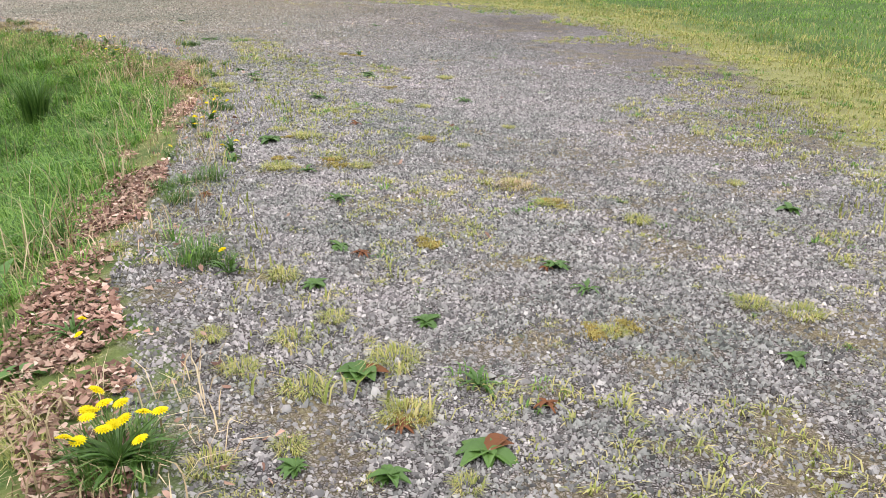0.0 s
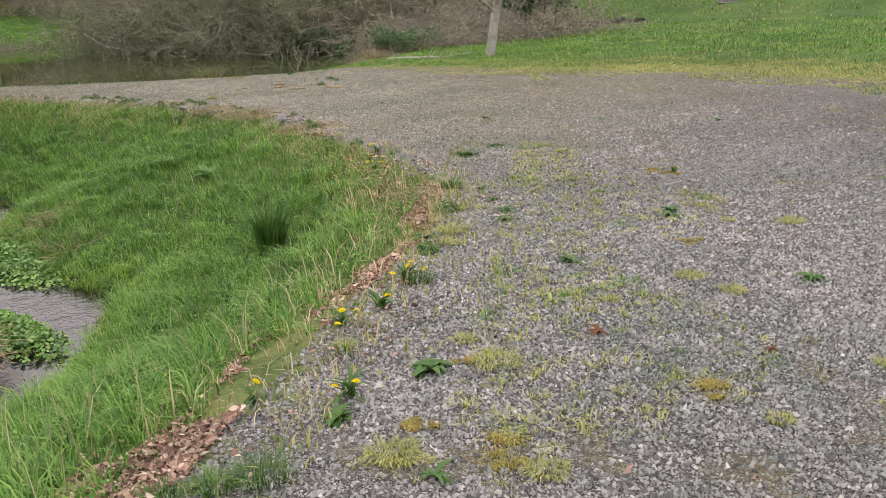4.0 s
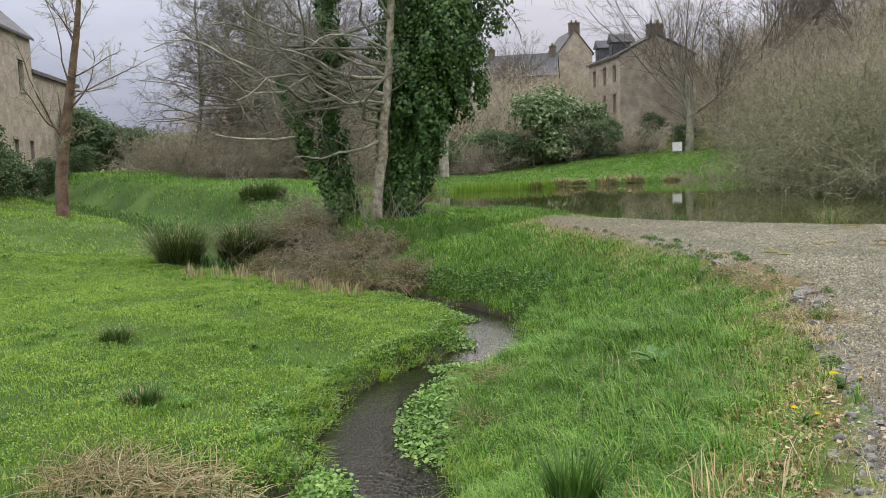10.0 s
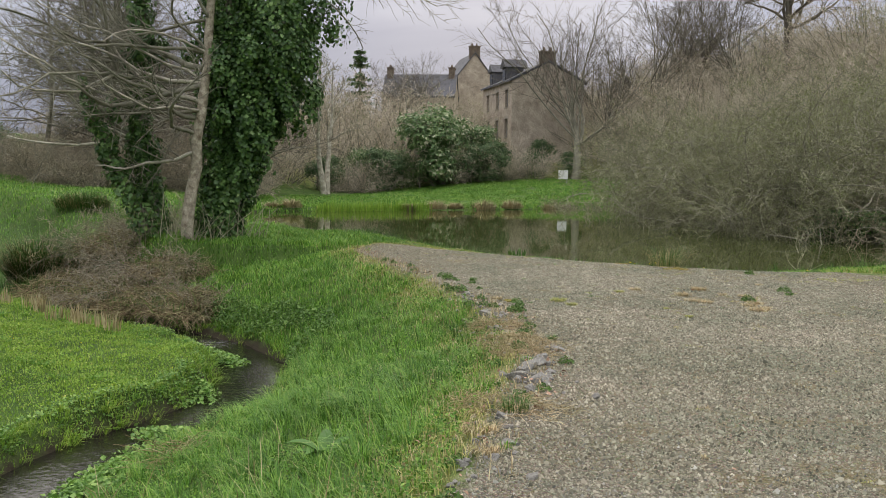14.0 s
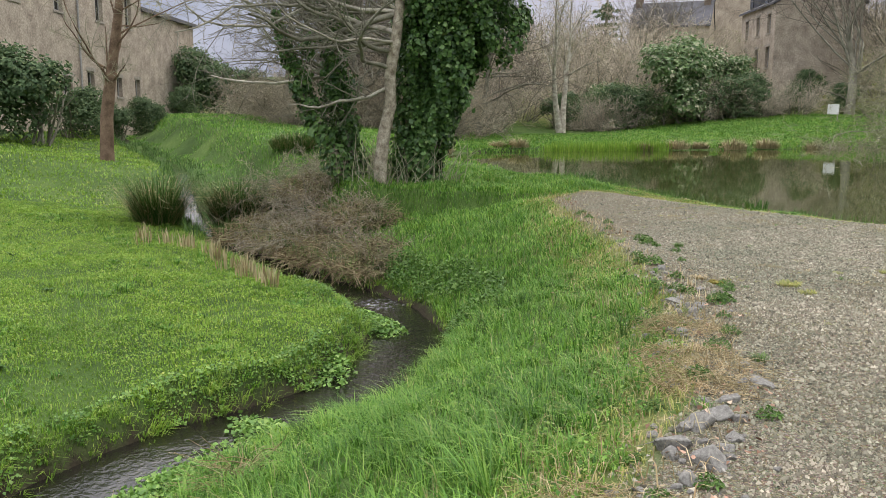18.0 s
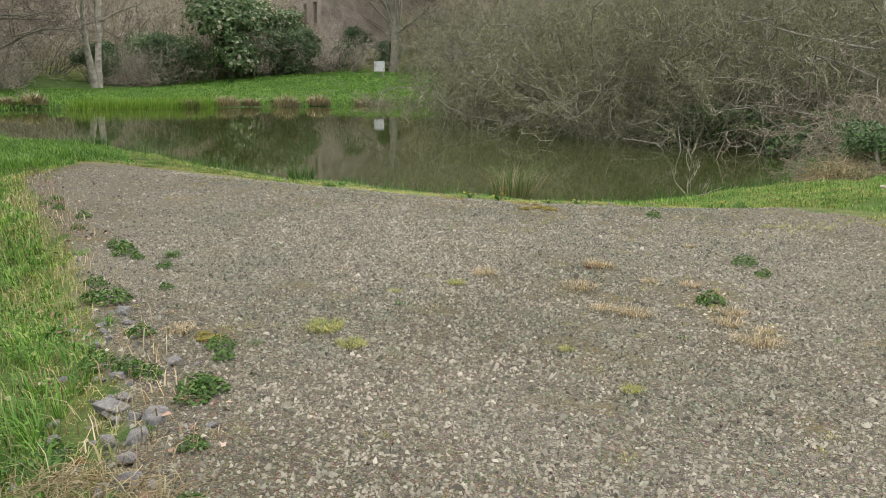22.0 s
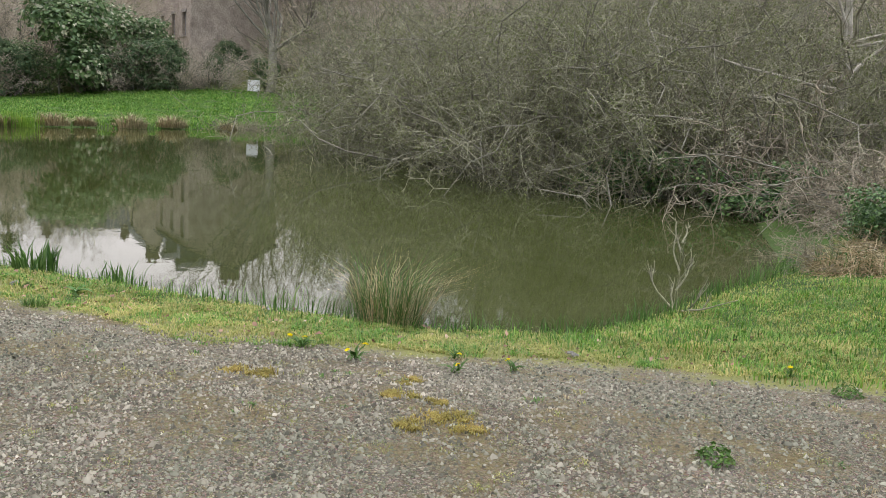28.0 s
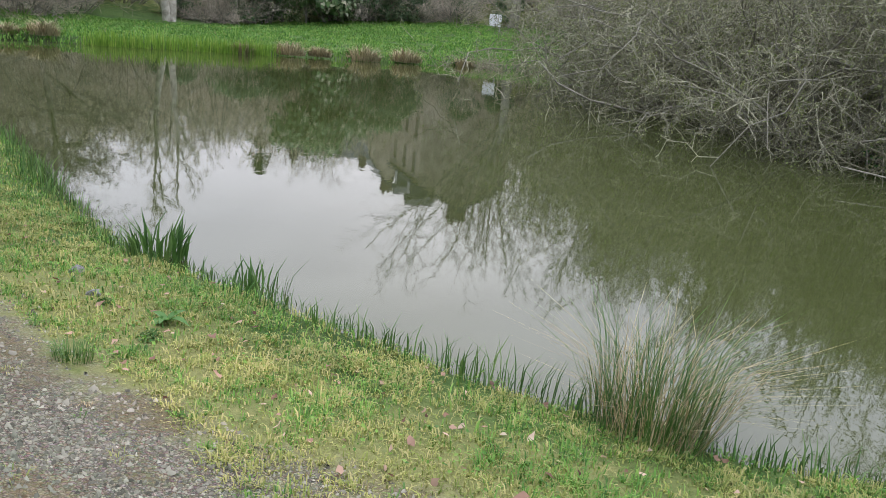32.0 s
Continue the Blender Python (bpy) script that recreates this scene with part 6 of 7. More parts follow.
BUSHY = [bushy_mesh(61, 170, 0.11, 0.10), bushy_mesh(62, 240, 0.15, 0.12), bushy_mesh(63, 120, 0.09, 0.07)]
pick = random.Random(4)


def plant(kind, meshes, places, label, category, group, lo=0.75, hi=1.3):
    for px, py in places:
        me = meshes[pick.randrange(len(meshes))]
        ob = tagged(new(kind, me), label, category, group)
        s = pick.uniform(lo, hi)
        ob.matrix_basis = pose(px, py, height(px, py) + 0.006, 0, 0, pick.uniform(0, 360)) @ Matrix.Scale(s, 4)


def rosettes(kind, leaf_sets, places, label, group):
    for px, py in places:
        rosette(kind, px, py, pick.randrange(9999), pick.choice(leaf_sets), pick.randrange(11, 20), pick.uniform(0.7, 1.15), label, "weed", group)


rosettes("weed", WEED_LEAVES, [(0.85, 7.48), (1.0, 7.22), (1.81, 6.76), (-1.44, 8.89), (-1.4, 9.43), (0.48, 5.68), (0.2, 5.65), (-0.19, 6.98), (-0.47, 8.2), (2.14, 8.75), (0.37, 6.72), (-1.55, 12.66),
                         (-1.39, 9.46), (-0.86, 8.74), (-4.3, 13.95), (-2.76, 11.22), (-4.36, 14.6), (-5.73, 16.59)], "low rosette of dark green leaves in the gravel", "weeds in the gravel")
rosettes("weed", WEED_LEAVES, [(-0.28, 11.5), (-2.69, 17.21), (-4.11, 16.9), (-1.6, 11.16), (-2.5, 11.84), (-3.2, 12.62), (-4.24, 14.61), (-2.65, 12.1), (-2.9, 12.35), (-0.23, 7.46), (0.65, 6.27), (-1.5, 12.5)], "low rosette of dark green leaves in the gravel", "weeds in the gravel")
plant("weed", BUSHY, [(-11.88, 19.8), (-12.37, 20.8), (-14.89, 16.46), (-13.39, 16.23), (-13.9, 16.17), (-11.91, 16.25), (-11.61, 16.48), (-12.22, 16.05), (-12.72, 20.97), (-14.93, 21.89), (-15.24, 23.48),
                         (-14.68, 16.54), (-13.47, 16.12), (-11.01, 16.3), (-10.95, 15.81), (-12.03, 16.18), (-8.75, 15.89)], "bushy green weed at the gravel's edge", "weed", "weeds in the gravel", 0.6, 1.05)
plant("weed", BUSHY, [(-9.4, 15.7), (-10.1, 16.0), (-10.5, 16.2), (-9.0, 15.35), (-8.2, 15.1), (-12.6, 16.3), (-13.0, 15.9), (-7.9, 15.35), (-6.5, 14.3), (-5.9, 14.1), (-11.3, 15.8), (-16.2, 16.2), (-16.9, 16.3)], "bushy green weed among the edge stones", "weed", "weeds in the gravel", 0.5, 0.95)
plant("green_tuft", GREEN_TUFTS + BUSHY, [(-14.29, 16.69), (-13.64, 16.6), (-11.52, 16.39), (-12.03, 16.64), (-14.63, 16.79), (-9.82, 16.19), (-12.21, 16.66), (-11.67, 16.43), (-17.88, 15.98), (-17.5, 16.1), (-15.19, 16.45), (-7.7, 15.1), (-7.4, 14.95),
                                  (-3.05, 11.9), (-2.2, 10.4), (-1.35, 7.95), (-2.5, 10.9), (-18.3, 16.1), (-20.4, 19.82), (-19.81, 20.07), (-19.45, 19.74)], "green grass tuft at the gravel's edge", "grass tuft", "green tufts", 0.5, 0.9)
plant("green_tuft", GREEN_TUFTS, [(-1.55, 8.15), (-1.46, 8.3), (-1.36, 8.42), (-0.85, 7.2), (-0.8, 7.08), (-0.7, 7.12), (-4.34, 14.01), (-4.25, 14.05), (-3.5, 12.6)], "green grass tuft on the lip of the gravel", "grass tuft", "green tufts", 0.5, 0.8)
plant("grass_tuft", TUFTS, [(0.47, 8.87), (0.26, 10.46), (-0.01, 6.67), (-0.41, 6.39), (-0.2, 6.17), (0.08, 6.09), (1.12, 6.8), (-1.08, 8.78), (1.25, 8.29), (0.7, 8.48), (0.71, 5.69), (-1.29, 7.21), (-0.81, 5.87), (-0.68, 5.66),
                            (-0.37, 7.04), (-0.1, 6.44), (1.92, 7.22), (1.72, 7.27), (1.9, 9.27), (0.32, 6.38), (0.45, 6.02), (0.15, 5.75), (-0.05, 5.6)], "yellowish grass tuft in the gravel", "grass tuft", "yellow tufts")
plant("grass_tuft", TUFTS, [(-1.18, 9.65), (-0.56, 8.98), (-1.02, 8.79), (-1.91, 9.45), (-1.1, 10.65), (-1.45, 9.78), (0.01, 9.75), (-0.88, 11.23), (-0.59, 11.11), (-2.86, 12.09), (-3.42, 12.47), (-2.67, 11.42), (-2.15, 12.04),
                            (-2.48, 11.14), (-1.09, 12.56), (-0.69, 12.68), (-3.51, 14.6), (-2.97, 11.98), (-11.99, 17.32), (-12.34, 17.28), (-11.44, 18.35), (-10.8, 18.28), (-13.0, 18.48), (-12.94, 17.98)], "yellowish grass tuft in the gravel", "grass tuft", "yellow tufts")
plant("dry_tuft", DRY_TUFTS, [(-11.46, 19.53), (-11.62, 19.75), (-11.25, 19.62), (-12.03, 19.04), (-11.85, 19.15), (-12.52, 19.83), (-12.59, 19.25), (-13.12, 19.82), (-13.19, 18.82), (-12.58, 16.51), (-11.1, 19.41), (-12.31, 20.01), (-13.42, 21.03), (-10.0, 15.9),
                              (-9.7, 15.75), (-10.2, 15.7), (-9.9, 15.55), (-3.1, 11.5), (-3.3, 11.7), (-7.0, 14.6), (0.5, 8.8), (-2.9, 11.2), (-6.6, 14.5)], "dry straw-coloured tuft in the gravel", "grass tuft", "dry tufts", 0.6, 1.1)
plant("moss_patch", MOSSES, [(-12.38, 16.63), (-16.07, 21.15), (-15.8, 21.1), (-16.94, 20.45), (-16.58, 21.26), (-2.24, 14.03), (-2.05, 13.98), (-1.14, 11.92), (0.75, 8.52), (0.46, 6.0), (1.13, 6.83), (-0.75, 9.0), (-1.15, 9.0), (-1.3, 9.6), (-13.18, 19.86), (-15.9, 20.9), (-16.3, 21.0),
                             (-0.3, 9.9), (0.2, 7.6)], "golden-brown moss patch on the gravel", "moss", "moss patches", 0.45, 0.95)
rosettes("reddened_weed", [RED_LEAVES], [(-0.1, 7.4), (0.8, 7.45), (-0.95, 10.2), (-0.2, 10.4), (0.45, 5.95), (-13.1, 19.7), (0.9, 6.2), (-11.2, 15.9), (-1.25, 8.1)], "small weed with reddened leaves", "reddened weeds")


def dandelion(x, y, flowers, seed, size=1.0):
    r = random.Random(seed)
    root = thing("dandelion", pose(x, y, height(x, y) + 0.006), "dandelion with bright yellow flowers" if flowers > 2 else "small dandelion with yellow flowers", "dandelion", "dandelions")
    big = 1.3 if flowers > 4 else 1.0
    if flowers > 4:
        tagged(part("grass_growth", tuft_mesh("grass_growth", seed, 340, 0.13, 0.13, 0.003, 1.1, M_WEED), root), kind="stuff")
    for i in range(44 if flowers > 4 else 13):
        part("leaf", r.choice(WEED_LEAVES[r.choice((1, 3, 3))]), root, m=pose(r.uniform(-0.02, 0.02), r.uniform(-0.02, 0.02), 0, 0, r.uniform(-45, 5), r.uniform(0, 360)) @ Matrix.Scale(size * r.uniform(0.6, 1.15), 4))
    for i in range(flowers):
        a, q, h = r.uniform(0, 6.283), r.uniform(0.02, 0.11) * size, (r.uniform(0.09, 0.15) if flowers > 4 else r.uniform(0.04, 0.1)) * size
        tip = Vector((q * math.cos(a), q * math.sin(a), h))
        bm = bmesh.new()
        tilt = pose(*tip, r.uniform(-25, 25), r.uniform(-25, 25), 0)
        for ring, (rad, lift, n) in enumerate(((0.021 * big, 0.002, 16), (0.015 * big, 0.006, 13), (0.008 * big, 0.009, 8))):
            c = bm.verts.new(tilt @ Vector((0, 0, lift + 0.002)))
            pts = []
            for k in range(n * 2):
                t = math.pi * k / n
                rr = rad * (1.0 if k % 2 == 0 else 0.72)
                pts.append(bm.verts.new(tilt @ Vector((rr * math.cos(t), rr * math.sin(t), lift + (0.003 if k % 2 else 0)))))
            for k in range(n * 2):
                bm.faces.new((c, pts[k], pts[(k + 1) % (n * 2)]))
        fl = part("flower", mesh_bm("flower", bm, M_YELLOW), root, "bright yellow flower head")
        line = np.array([[(0, 0, 0), (tip.x * 0.4, tip.y * 0.4, h * 0.6), tuple(tip)]], float)
        part("stalk", tubes("stalk", [(line, np.array([0.0022]), 0.9)], M_WEED, 4), fl)
    return root


for px, py, nf, sz in ((-0.3, 5.55, 14, 1.35), (-2.08, 9.63, 3, 1.0), (-0.62, 7.01, 1, 1.0), (-0.97, 6.34, 2, 1.0), (-2.28, 10.4, 4, 1.1), (-2.1, 9.95, 2, 1.2), (-1.53, 9.06, 2, 1.1), (-1.89, 8.85, 1, 0.8),
                       (-5.0, 13.35, 3, 1.0), (-5.35, 13.8, 3, 1.0), (-17.28, 21.3, 3, 1.0), (-17.7, 21.12, 2, 1.0), (-16.65, 22.1, 1, 0.8), (-15.76, 23.7, 1, 0.8), (-16.77, 21.74, 1, 0.8), (-17.16, 22.0, 1, 0.8), (-2.03, 14.0, 1, 0.7)):
    dandelion(px, py, nf, int(1000 + px * 37 + py * 11), sz)


def dock(x, y, seed, n, length, width, label, rise=1.0, material=None, red=0):
    r = random.Random(seed)
    root = thing("dock_plant", pose(x, y, height(x, y)), label, "plant", "docks")
    for i in range(n):
        bm = bmesh.new()
        leaf_blade(bm, (0, 0, 0.01), 6.283 * i / n + r.uniform(-0.4, 0.4), length * r.uniform(0.6, 1.15), width * r.uniform(0.75, 1.2), rise * r.uniform(0.5, 1.6), 0.65 * r.uniform(0.5, 1.3))
        part("leaf", mesh_bm("leaf", bm, M_REDWEED if i < red else (material or M_DOCK)), root)
    return root


dock(-8.25, 13.78, 1, 13, 0.27, 0.058, "large dock with broad bright leaves on the bank", 0.75)
dock(-6.95, 13.1, 2, 9, 0.18, 0.036, "dock with broad green leaves on the bank", 0.6)
dock(-3.95, 11.62, 3, 10, 0.17, 0.034, "dock with broad bright leaves among dead leaves", 0.6)
for px, py, sd in ((-2.35, 6.65, 31), (-2.45, 6.95, 32), (-2.15, 6.42, 33), (-2.65, 7.25, 34)):
    dock(px, py, sd, 9, 0.24, 0.055, "broad-leaved green dock in the bank's grass", 0.7)
dock(-1.75, 6.85, 4, 4, 0.16, 0.03, "dock with pale green leaves in the grass", 0.9)
dock(-1.05, 6.1, 5, 9, 0.15, 0.03, "young dock among dead leaves", 0.45)
dock(0.23, 6.25, 6, 8, 0.10, 0.032, "low dark dock in the gravel", 0.4, M_WEED, 2)
dock(0.74, 5.88, 7, 14, 0.14, 0.024, "flat dark dock with withered leaves in the gravel", 0.3, M_WEED, 4)
dock(-20.1, 20.15, 8, 6, 0.14, 0.03, "small pale-leaved plant in the verge", 0.5)
dock(-5.3, 12.9, 9, 7, 0.13, 0.026, "small dock on the bank", 0.6)
for px, py, sd in ((-12.5, 9.6, 21), (-15.8, 8.4, 22), (-11.0, 7.8, 23), (-18.5, 6.4, 24)):
    dock(px, py, sd, 9, 0.14, 0.02, "dark weed in the meadow", 0.6, M_WEED)


def tussock(name, x, y, n, tall, rad, label, material, lean=0.7, drift=(0, 0), wide=0.004, seed=1, straw=0, z=None, dome=0.0):
    root = thing(name, pose(x, y, height(x, y) if z is None else z), label, "tussock")
    tagged(part("green_growth", tuft_mesh("green_growth", seed, n, tall, rad, wide, lean, material, drift, dome), root), kind="stuff")
    if straw:
        tagged(part("dead_growth", tuft_mesh("dead_growth", seed + 50, straw, tall * 0.95, rad, wide * 0.8, lean * 1.25, M_STRAW, drift, dome), root), kind="stuff")
    return root


tussock("tussock", -5.2, 12.0, 300, 0.48, 0.11, "dark green grass tussock on the bank", M_WEED, 0.5, wide=0.0075, seed=1)
tussock("tussock", -2.3, 7.3, 500, 0.34, 0.16, "lush green grass tussock on the bank", M_GRASS, 1.0, wide=0.0035, seed=31, dome=0.4)
tussock("rush_clump", -18.8, 22.45, 300, 0.66, 0.28, "clump of rushes, green below and straw-coloured above", M_DARKGRASS, 0.8, (0.05, 0.15), 0.0026, 2, 380)
tussock("iris_clump", -21.95, 20.1, 80, 0.36, 0.22, "clump of dark sword-shaped leaves at the water", M_DARKGRASS, 0.55, wide=0.014, seed=3)
tussock("iris_clump", -21.2, 20.75, 40, 0.3, 0.2, "small clump of sword-shaped leaves at the water", M_DARKGRASS, 0.4, wide=0.01, seed=4)
for px, py, h, q, sd in ((-24.3, 6.75, 1.95, 0.46, 5), (-25.2, 8.4, 1.7, 0.6, 6), (-31.5, 8.6, 0.8, 0.8, 7), (-25.2, 9.3, 0.6, 0.6, 8)):
    tussock("rush_clump", px, py, 1700, h, q, "round dark rush clump beside the brook", M_DARKGRASS, 1.15, (0, 0), 0.006, sd, 700, z=max(height(px, py), -1.08), dome=0.6)
for px, py, sd in ((-9.9, 8.6, 11), (-13.2, 7.6, 12)):
    tussock("tussock", px, py, 320, 0.26, 0.2, "coarse grass tussock in the meadow", M_DARKGRASS, 1.0, wide=0.005, seed=sd, straw=80)
tussock("grass_clump", -31.0, 16.9, 260, 0.6, 0.5, "dark rush clump at the pond's edge", M_DARKGRASS, 0.6, wide=0.012, seed=15)
tussock("grass_clump", -27.4, 17.1, 200, 0.35, 0.45, "low green clump at the track's end", M_DARKGRASS, 0.9, wide=0.01, seed=16)


M_SEDGE = leafy("brown_sedge", [(0.0, (0.21, 0.175, 0.105)), (0.5, (0.41, 0.35, 0.225)), (1.0, (0.62, 0.54, 0.38))], 0.8, 0.15, 0.15)


M_BRACKEN = leafy("brown_bracken", [(0.0, (0.13, 0.10, 0.06)), (0.5, (0.27, 0.22, 0.135)), (0.85, (0.42, 0.36, 0.24)), (1.0, (0.16, 0.24, 0.07))], 0.8, 0.15, 0.15)


def dry_heap(name, x, y, z, n, sx, sy, tall, label, seed, turn=0.0, material=None, thick=0.0055, reach=(0.2, 0.55)):
    """A heap of flattened dead sedge."""
    r = np.random.default_rng(seed)
    root = thing(name, pose(x, y, z, 0, 0, turn), label, "dead sedge")
    a, q = r.uniform(0, 2 * math.pi, n), np.sqrt(r.uniform(0, 1, n))
    px, py = sx * q * np.cos(a), sy * q * np.sin(a)
    st = np.stack([px, py, tall * (1 - q ** 2) * r.uniform(0.1, 1.0, n)], 1)
    wy = np.stack([0.3 * np.cos(a) + r.normal(0.25, 1.0, n), 0.3 * np.sin(a) + r.normal(0, 1.0, n), r.normal(0.15, 0.35, n)], 1)
    line = runs(r, st, wy, r.uniform(*reach, n), 5, 0.2, -0.16)
    part("dead_sedge_mat", tubes("dead_sedge_mat", [(line, np.full(n, thick), 0.4)], material or M_STRAW, 3), root, "bleached dead sedge blades")
    m = n // 5
    b = blades("green_growth", r, px[:m], py[:m], tall * 0.3 * np.ones(m), r.uniform(0.5, 1.5, m) * min(0.2, tall), 0.004, 0.6, M_DARKGRASS)
    if tall > 0.15:
        tagged(part("green_growth", b, root), kind="stuff")
    return root


dry_heap("dead_sedge", -7.35, 9.2, -1.25, 2400, 0.95, 0.6, 0.38, "wide heap of bleached dead sedge at the brook", 1, 40)
dry_heap("dead_sedge", -7.8, 8.6, -1.2, 1500, 0.8, 0.6, 0.3, "heap of bleached dead sedge at the brook", 2)
dry_heap("dead_sedge", -10.35, 12.75, -1.32, 900, 0.5, 0.3, 0.34, "small heap of dead sedge against the bank", 3, 30)
dry_heap("dead_sedge", -9.2, 12.3, -1.36, 500, 0.5, 0.22, 0.2, "flattened dead sedge along the bank", 4, 25)
for px, py, sx, sy, sd in ((-9.75, 15.86, 0.55, 0.28, 41), (-9.3, 15.7, 0.35, 0.25, 42), (-7.5, 15.0, 0.5, 0.3, 43), (-10.7, 15.95, 0.4, 0.22, 44), (-3.6, 12.5, 0.4, 0.25, 45)):
    dry_heap("dead_grass", px, py, height(px, py) - 0.02, 700, sx, sy, 0.08, "bleached dead grass lying among the edge stones", sd, 35, M_STRAW, 0.0022, (0.08, 0.22))
for px, py, sd in ((-19.9, 12.5, 5), (-21.0, 11.5, 6), (-22.2, 10.6, 7), (-23.3, 9.5, 8), (-22.6, 12.0, 9), (-24.8, 10.6, 10), (-25.2, 9.6, 11)):
    dry_heap("dead_bracken", px, py, height(px, py) - 0.05, 1700, 1.25, 1.0, 0.42, "brown dead bramble and bracken by the old tree", sd, 0.0, M_BRACKEN, 0.009)


def cress(x, y, sx, sy, n, turn, seed, label):
    """A raft of watercress: rounded leaves held just over the water."""
    r = np.random.default_rng(seed)
    a, q = r.uniform(0, 2 * math.pi, n), np.sqrt(r.uniform(0, 1, n)) * (1 + 0.25 * np.sin(3 * r.uniform(0, 6.283, n)))
    at = np.stack([sx * q * np.cos(a), sy * q * np.sin(a), BROOK + 0.02 + 0.14 * np.maximum(0, 1 - q ** 2) * r.uniform(0.2, 1.1, n) + r.uniform(0, 0.03, n)], 1)
    me = leaves("watercress", r, at, r.normal(0, 0.3, (n, 3)) + np.array([0, 0, 1.0]), 0.03, M_CRESS, 0.8, 0.15)
    ob = tagged(new("watercress", me), label, "watercress", kind="stuff")
    ob.matrix_basis = pose(x, y, 0, 0, 0, turn)
    return ob


for i, (px, py, sx, sy, n, tn) in enumerate(((-10.1, 12.0, 1.5, 0.5, 6000, -14), (-7.5, 10.45, 0.95, 0.32, 2600, -4),
                                             (-16.3, 12.75, 0.85, 0.35, 2000, 35), (-17.6, 12.0, 0.5, 0.25, 700, 50), (-14.3, 12.6, 0.9, 0.25, 1200, 15), (-11.6, 12.7, 0.9, 0.3, 1500, 40))):
    cress(px, py, sx, sy, n, tn, 60 + i, "raft of green watercress at the brook's edge")

# cress along the meadow's side of the brook
r8 = np.random.default_rng(66)
x, y, z, dg, dp, db = spread_over(r8, 90000, -19, -7.5, 9.5, 14, lambda x, y, dg, dp, db, s: s & (db > 0.5 + 0.34 * patchy(x, y, 2.2, 3)) & (db < 0.8 + 0.6 * patchy(x, y, 1.7, 6)) & (patchy(x, y, 5.3, 1) > 0.36))
at = np.stack([x, y, np.maximum(z, BROOK) + r8.uniform(0.01, 0.08, len(x))], 1)
tagged(new("brookside_cress", leaves("brookside_cress", r8, at, r8.normal(0, 0.3, (len(x), 3)) + np.array([0.1, 0.1, 1.0]), 0.021, M_CRESS, 0.75, 0.15)), "green watercress and herbs along the brook's edge", "watercress", kind="stuff")

# bleached reed stumps along the meadow's edge
r9 = np.random.default_rng(77)
for i in range(14):
    t = i / 13
    px, py = -21.9 + 4.9 * t + r9.normal(0, 0.12), 7.4 + 3.8 * t + 0.35 * math.sin(3 * t) + r9.normal(0, 0.1)
    tussock("reed_stumps", px, py, 26, 0.34, 0.16, "pale dead reed stumps at the brook's edge", M_STRAW, 0.25, wide=0.012, seed=90 + i)

# reeds and tussocks on the far shore
for i in range(12):
    px, py = -46.2 - 0.15 * i, 18.0 + 0.52 * i
    tussock("reed_bed", px, py, 110, 0.6, 0.5, "fresh green reeds standing at the far shore", M_MEADOW, 0.2, wide=0.013, seed=120 + i, z=water(px) - 0.05)
for i, (px, py, s) in enumerate(((-47.7, 22.8, 0.8), (-48.3, 24.6, 1.0), (-48.6, 25.8, 0.75), (-49.0, 27.6, 1.15), (-49.6, 29.5, 1.1), (-50.9, 32.4, 0.8), (-46.3, 16.4, 0.9), (-46.0, 15.4, 0.7), (-41.0, 12.8, 0.8), (-43.8, 12.9, 0.7))):
    tussock("sedge_tussock", px, py, 420, 0.7 * s, 0.58 * s, "brown sedge tussock on the far shore", M_SEDGE, 1.1, wide=0.014, seed=140 + i, straw=40, z=height(px, py) - 0.05, dome=0.65)

# brush at the pond's corners
brush = put(shrub("brush", 71, 3.0, 1.6, "tangle of bare brown brambles", stems=60, k=(8, 5), droop=-0.12, thick=0.012, twig=M_BRACKENTWIG, flare=1.6), -21.9, 11.0, s=0.7)
for px, py, a, s in ((-23.0, 11.4, 50, 0.75), (-20.0, 12.5, 120, 0.5), (-25.2, 10.2, 200, 0.8), (-27.5, 11.2, 300, 0.9), (-18.9, 29.6, 20, 0.5), (-19.0, 32.6, 90, 0.9), (-20.6, 34.4, 180, 1.2), (-19.2, 34.6, 240, 1.4), (-17.2, 35.6, 300, 1.6), (-50.4, 34.3, 0, 0.75), (-49.4, 35.8, 90, 1.1),
                     (-51.4, 33.2, 200, 0.6), (-15.5, 36.5, 100, 1.4), (-22.5, 36.5, 10, 2.0)):
    again(brush, px, py, a, s)
ivybush = put(leafy_bush("bramble_bush", 72, 2.6, 2.2, 1.0, 7000, 0.034, M_IVY, "low green bramble on the pond's bank"), -18.3, 30.4)
again(ivybush, -26.4, 34.6, 60, 1.7, 1.7, z=-0.75)
again(ivybush, -24.2, 35.0, 160, 1.6, 1.6, z=-0.7)
again(ivybush, -28.4, 35.2, 250, 1.3, 1.4, z=-0.75)
dry_heap("dead_grass", -18.3, 29.0, height(-18.3, 29.0), 700, 0.6, 0.5, 0.45, "pale dead grass heap on the pond's bank", 31)
dry_heap("dead_grass", -18.4, 30.6, height(-18.4, 30.6), 900, 1.0, 0.7, 0.6, "pale dead grass heap on the pond's bank", 32)
sapling = put(bare_tree("bare_sapling", 73, 1.05, 0.007, "small bare sapling at the water's edge", crown=0.05, k=(5, 3, 2), angle=(38, 36, 36), share=(0.55, 0.42, 0.4), up=(0.1, 0.08, 0.05), bark=M_TWIG, twig=M_TWIG, forks=2), -18.2, 25.45, z=WATER)


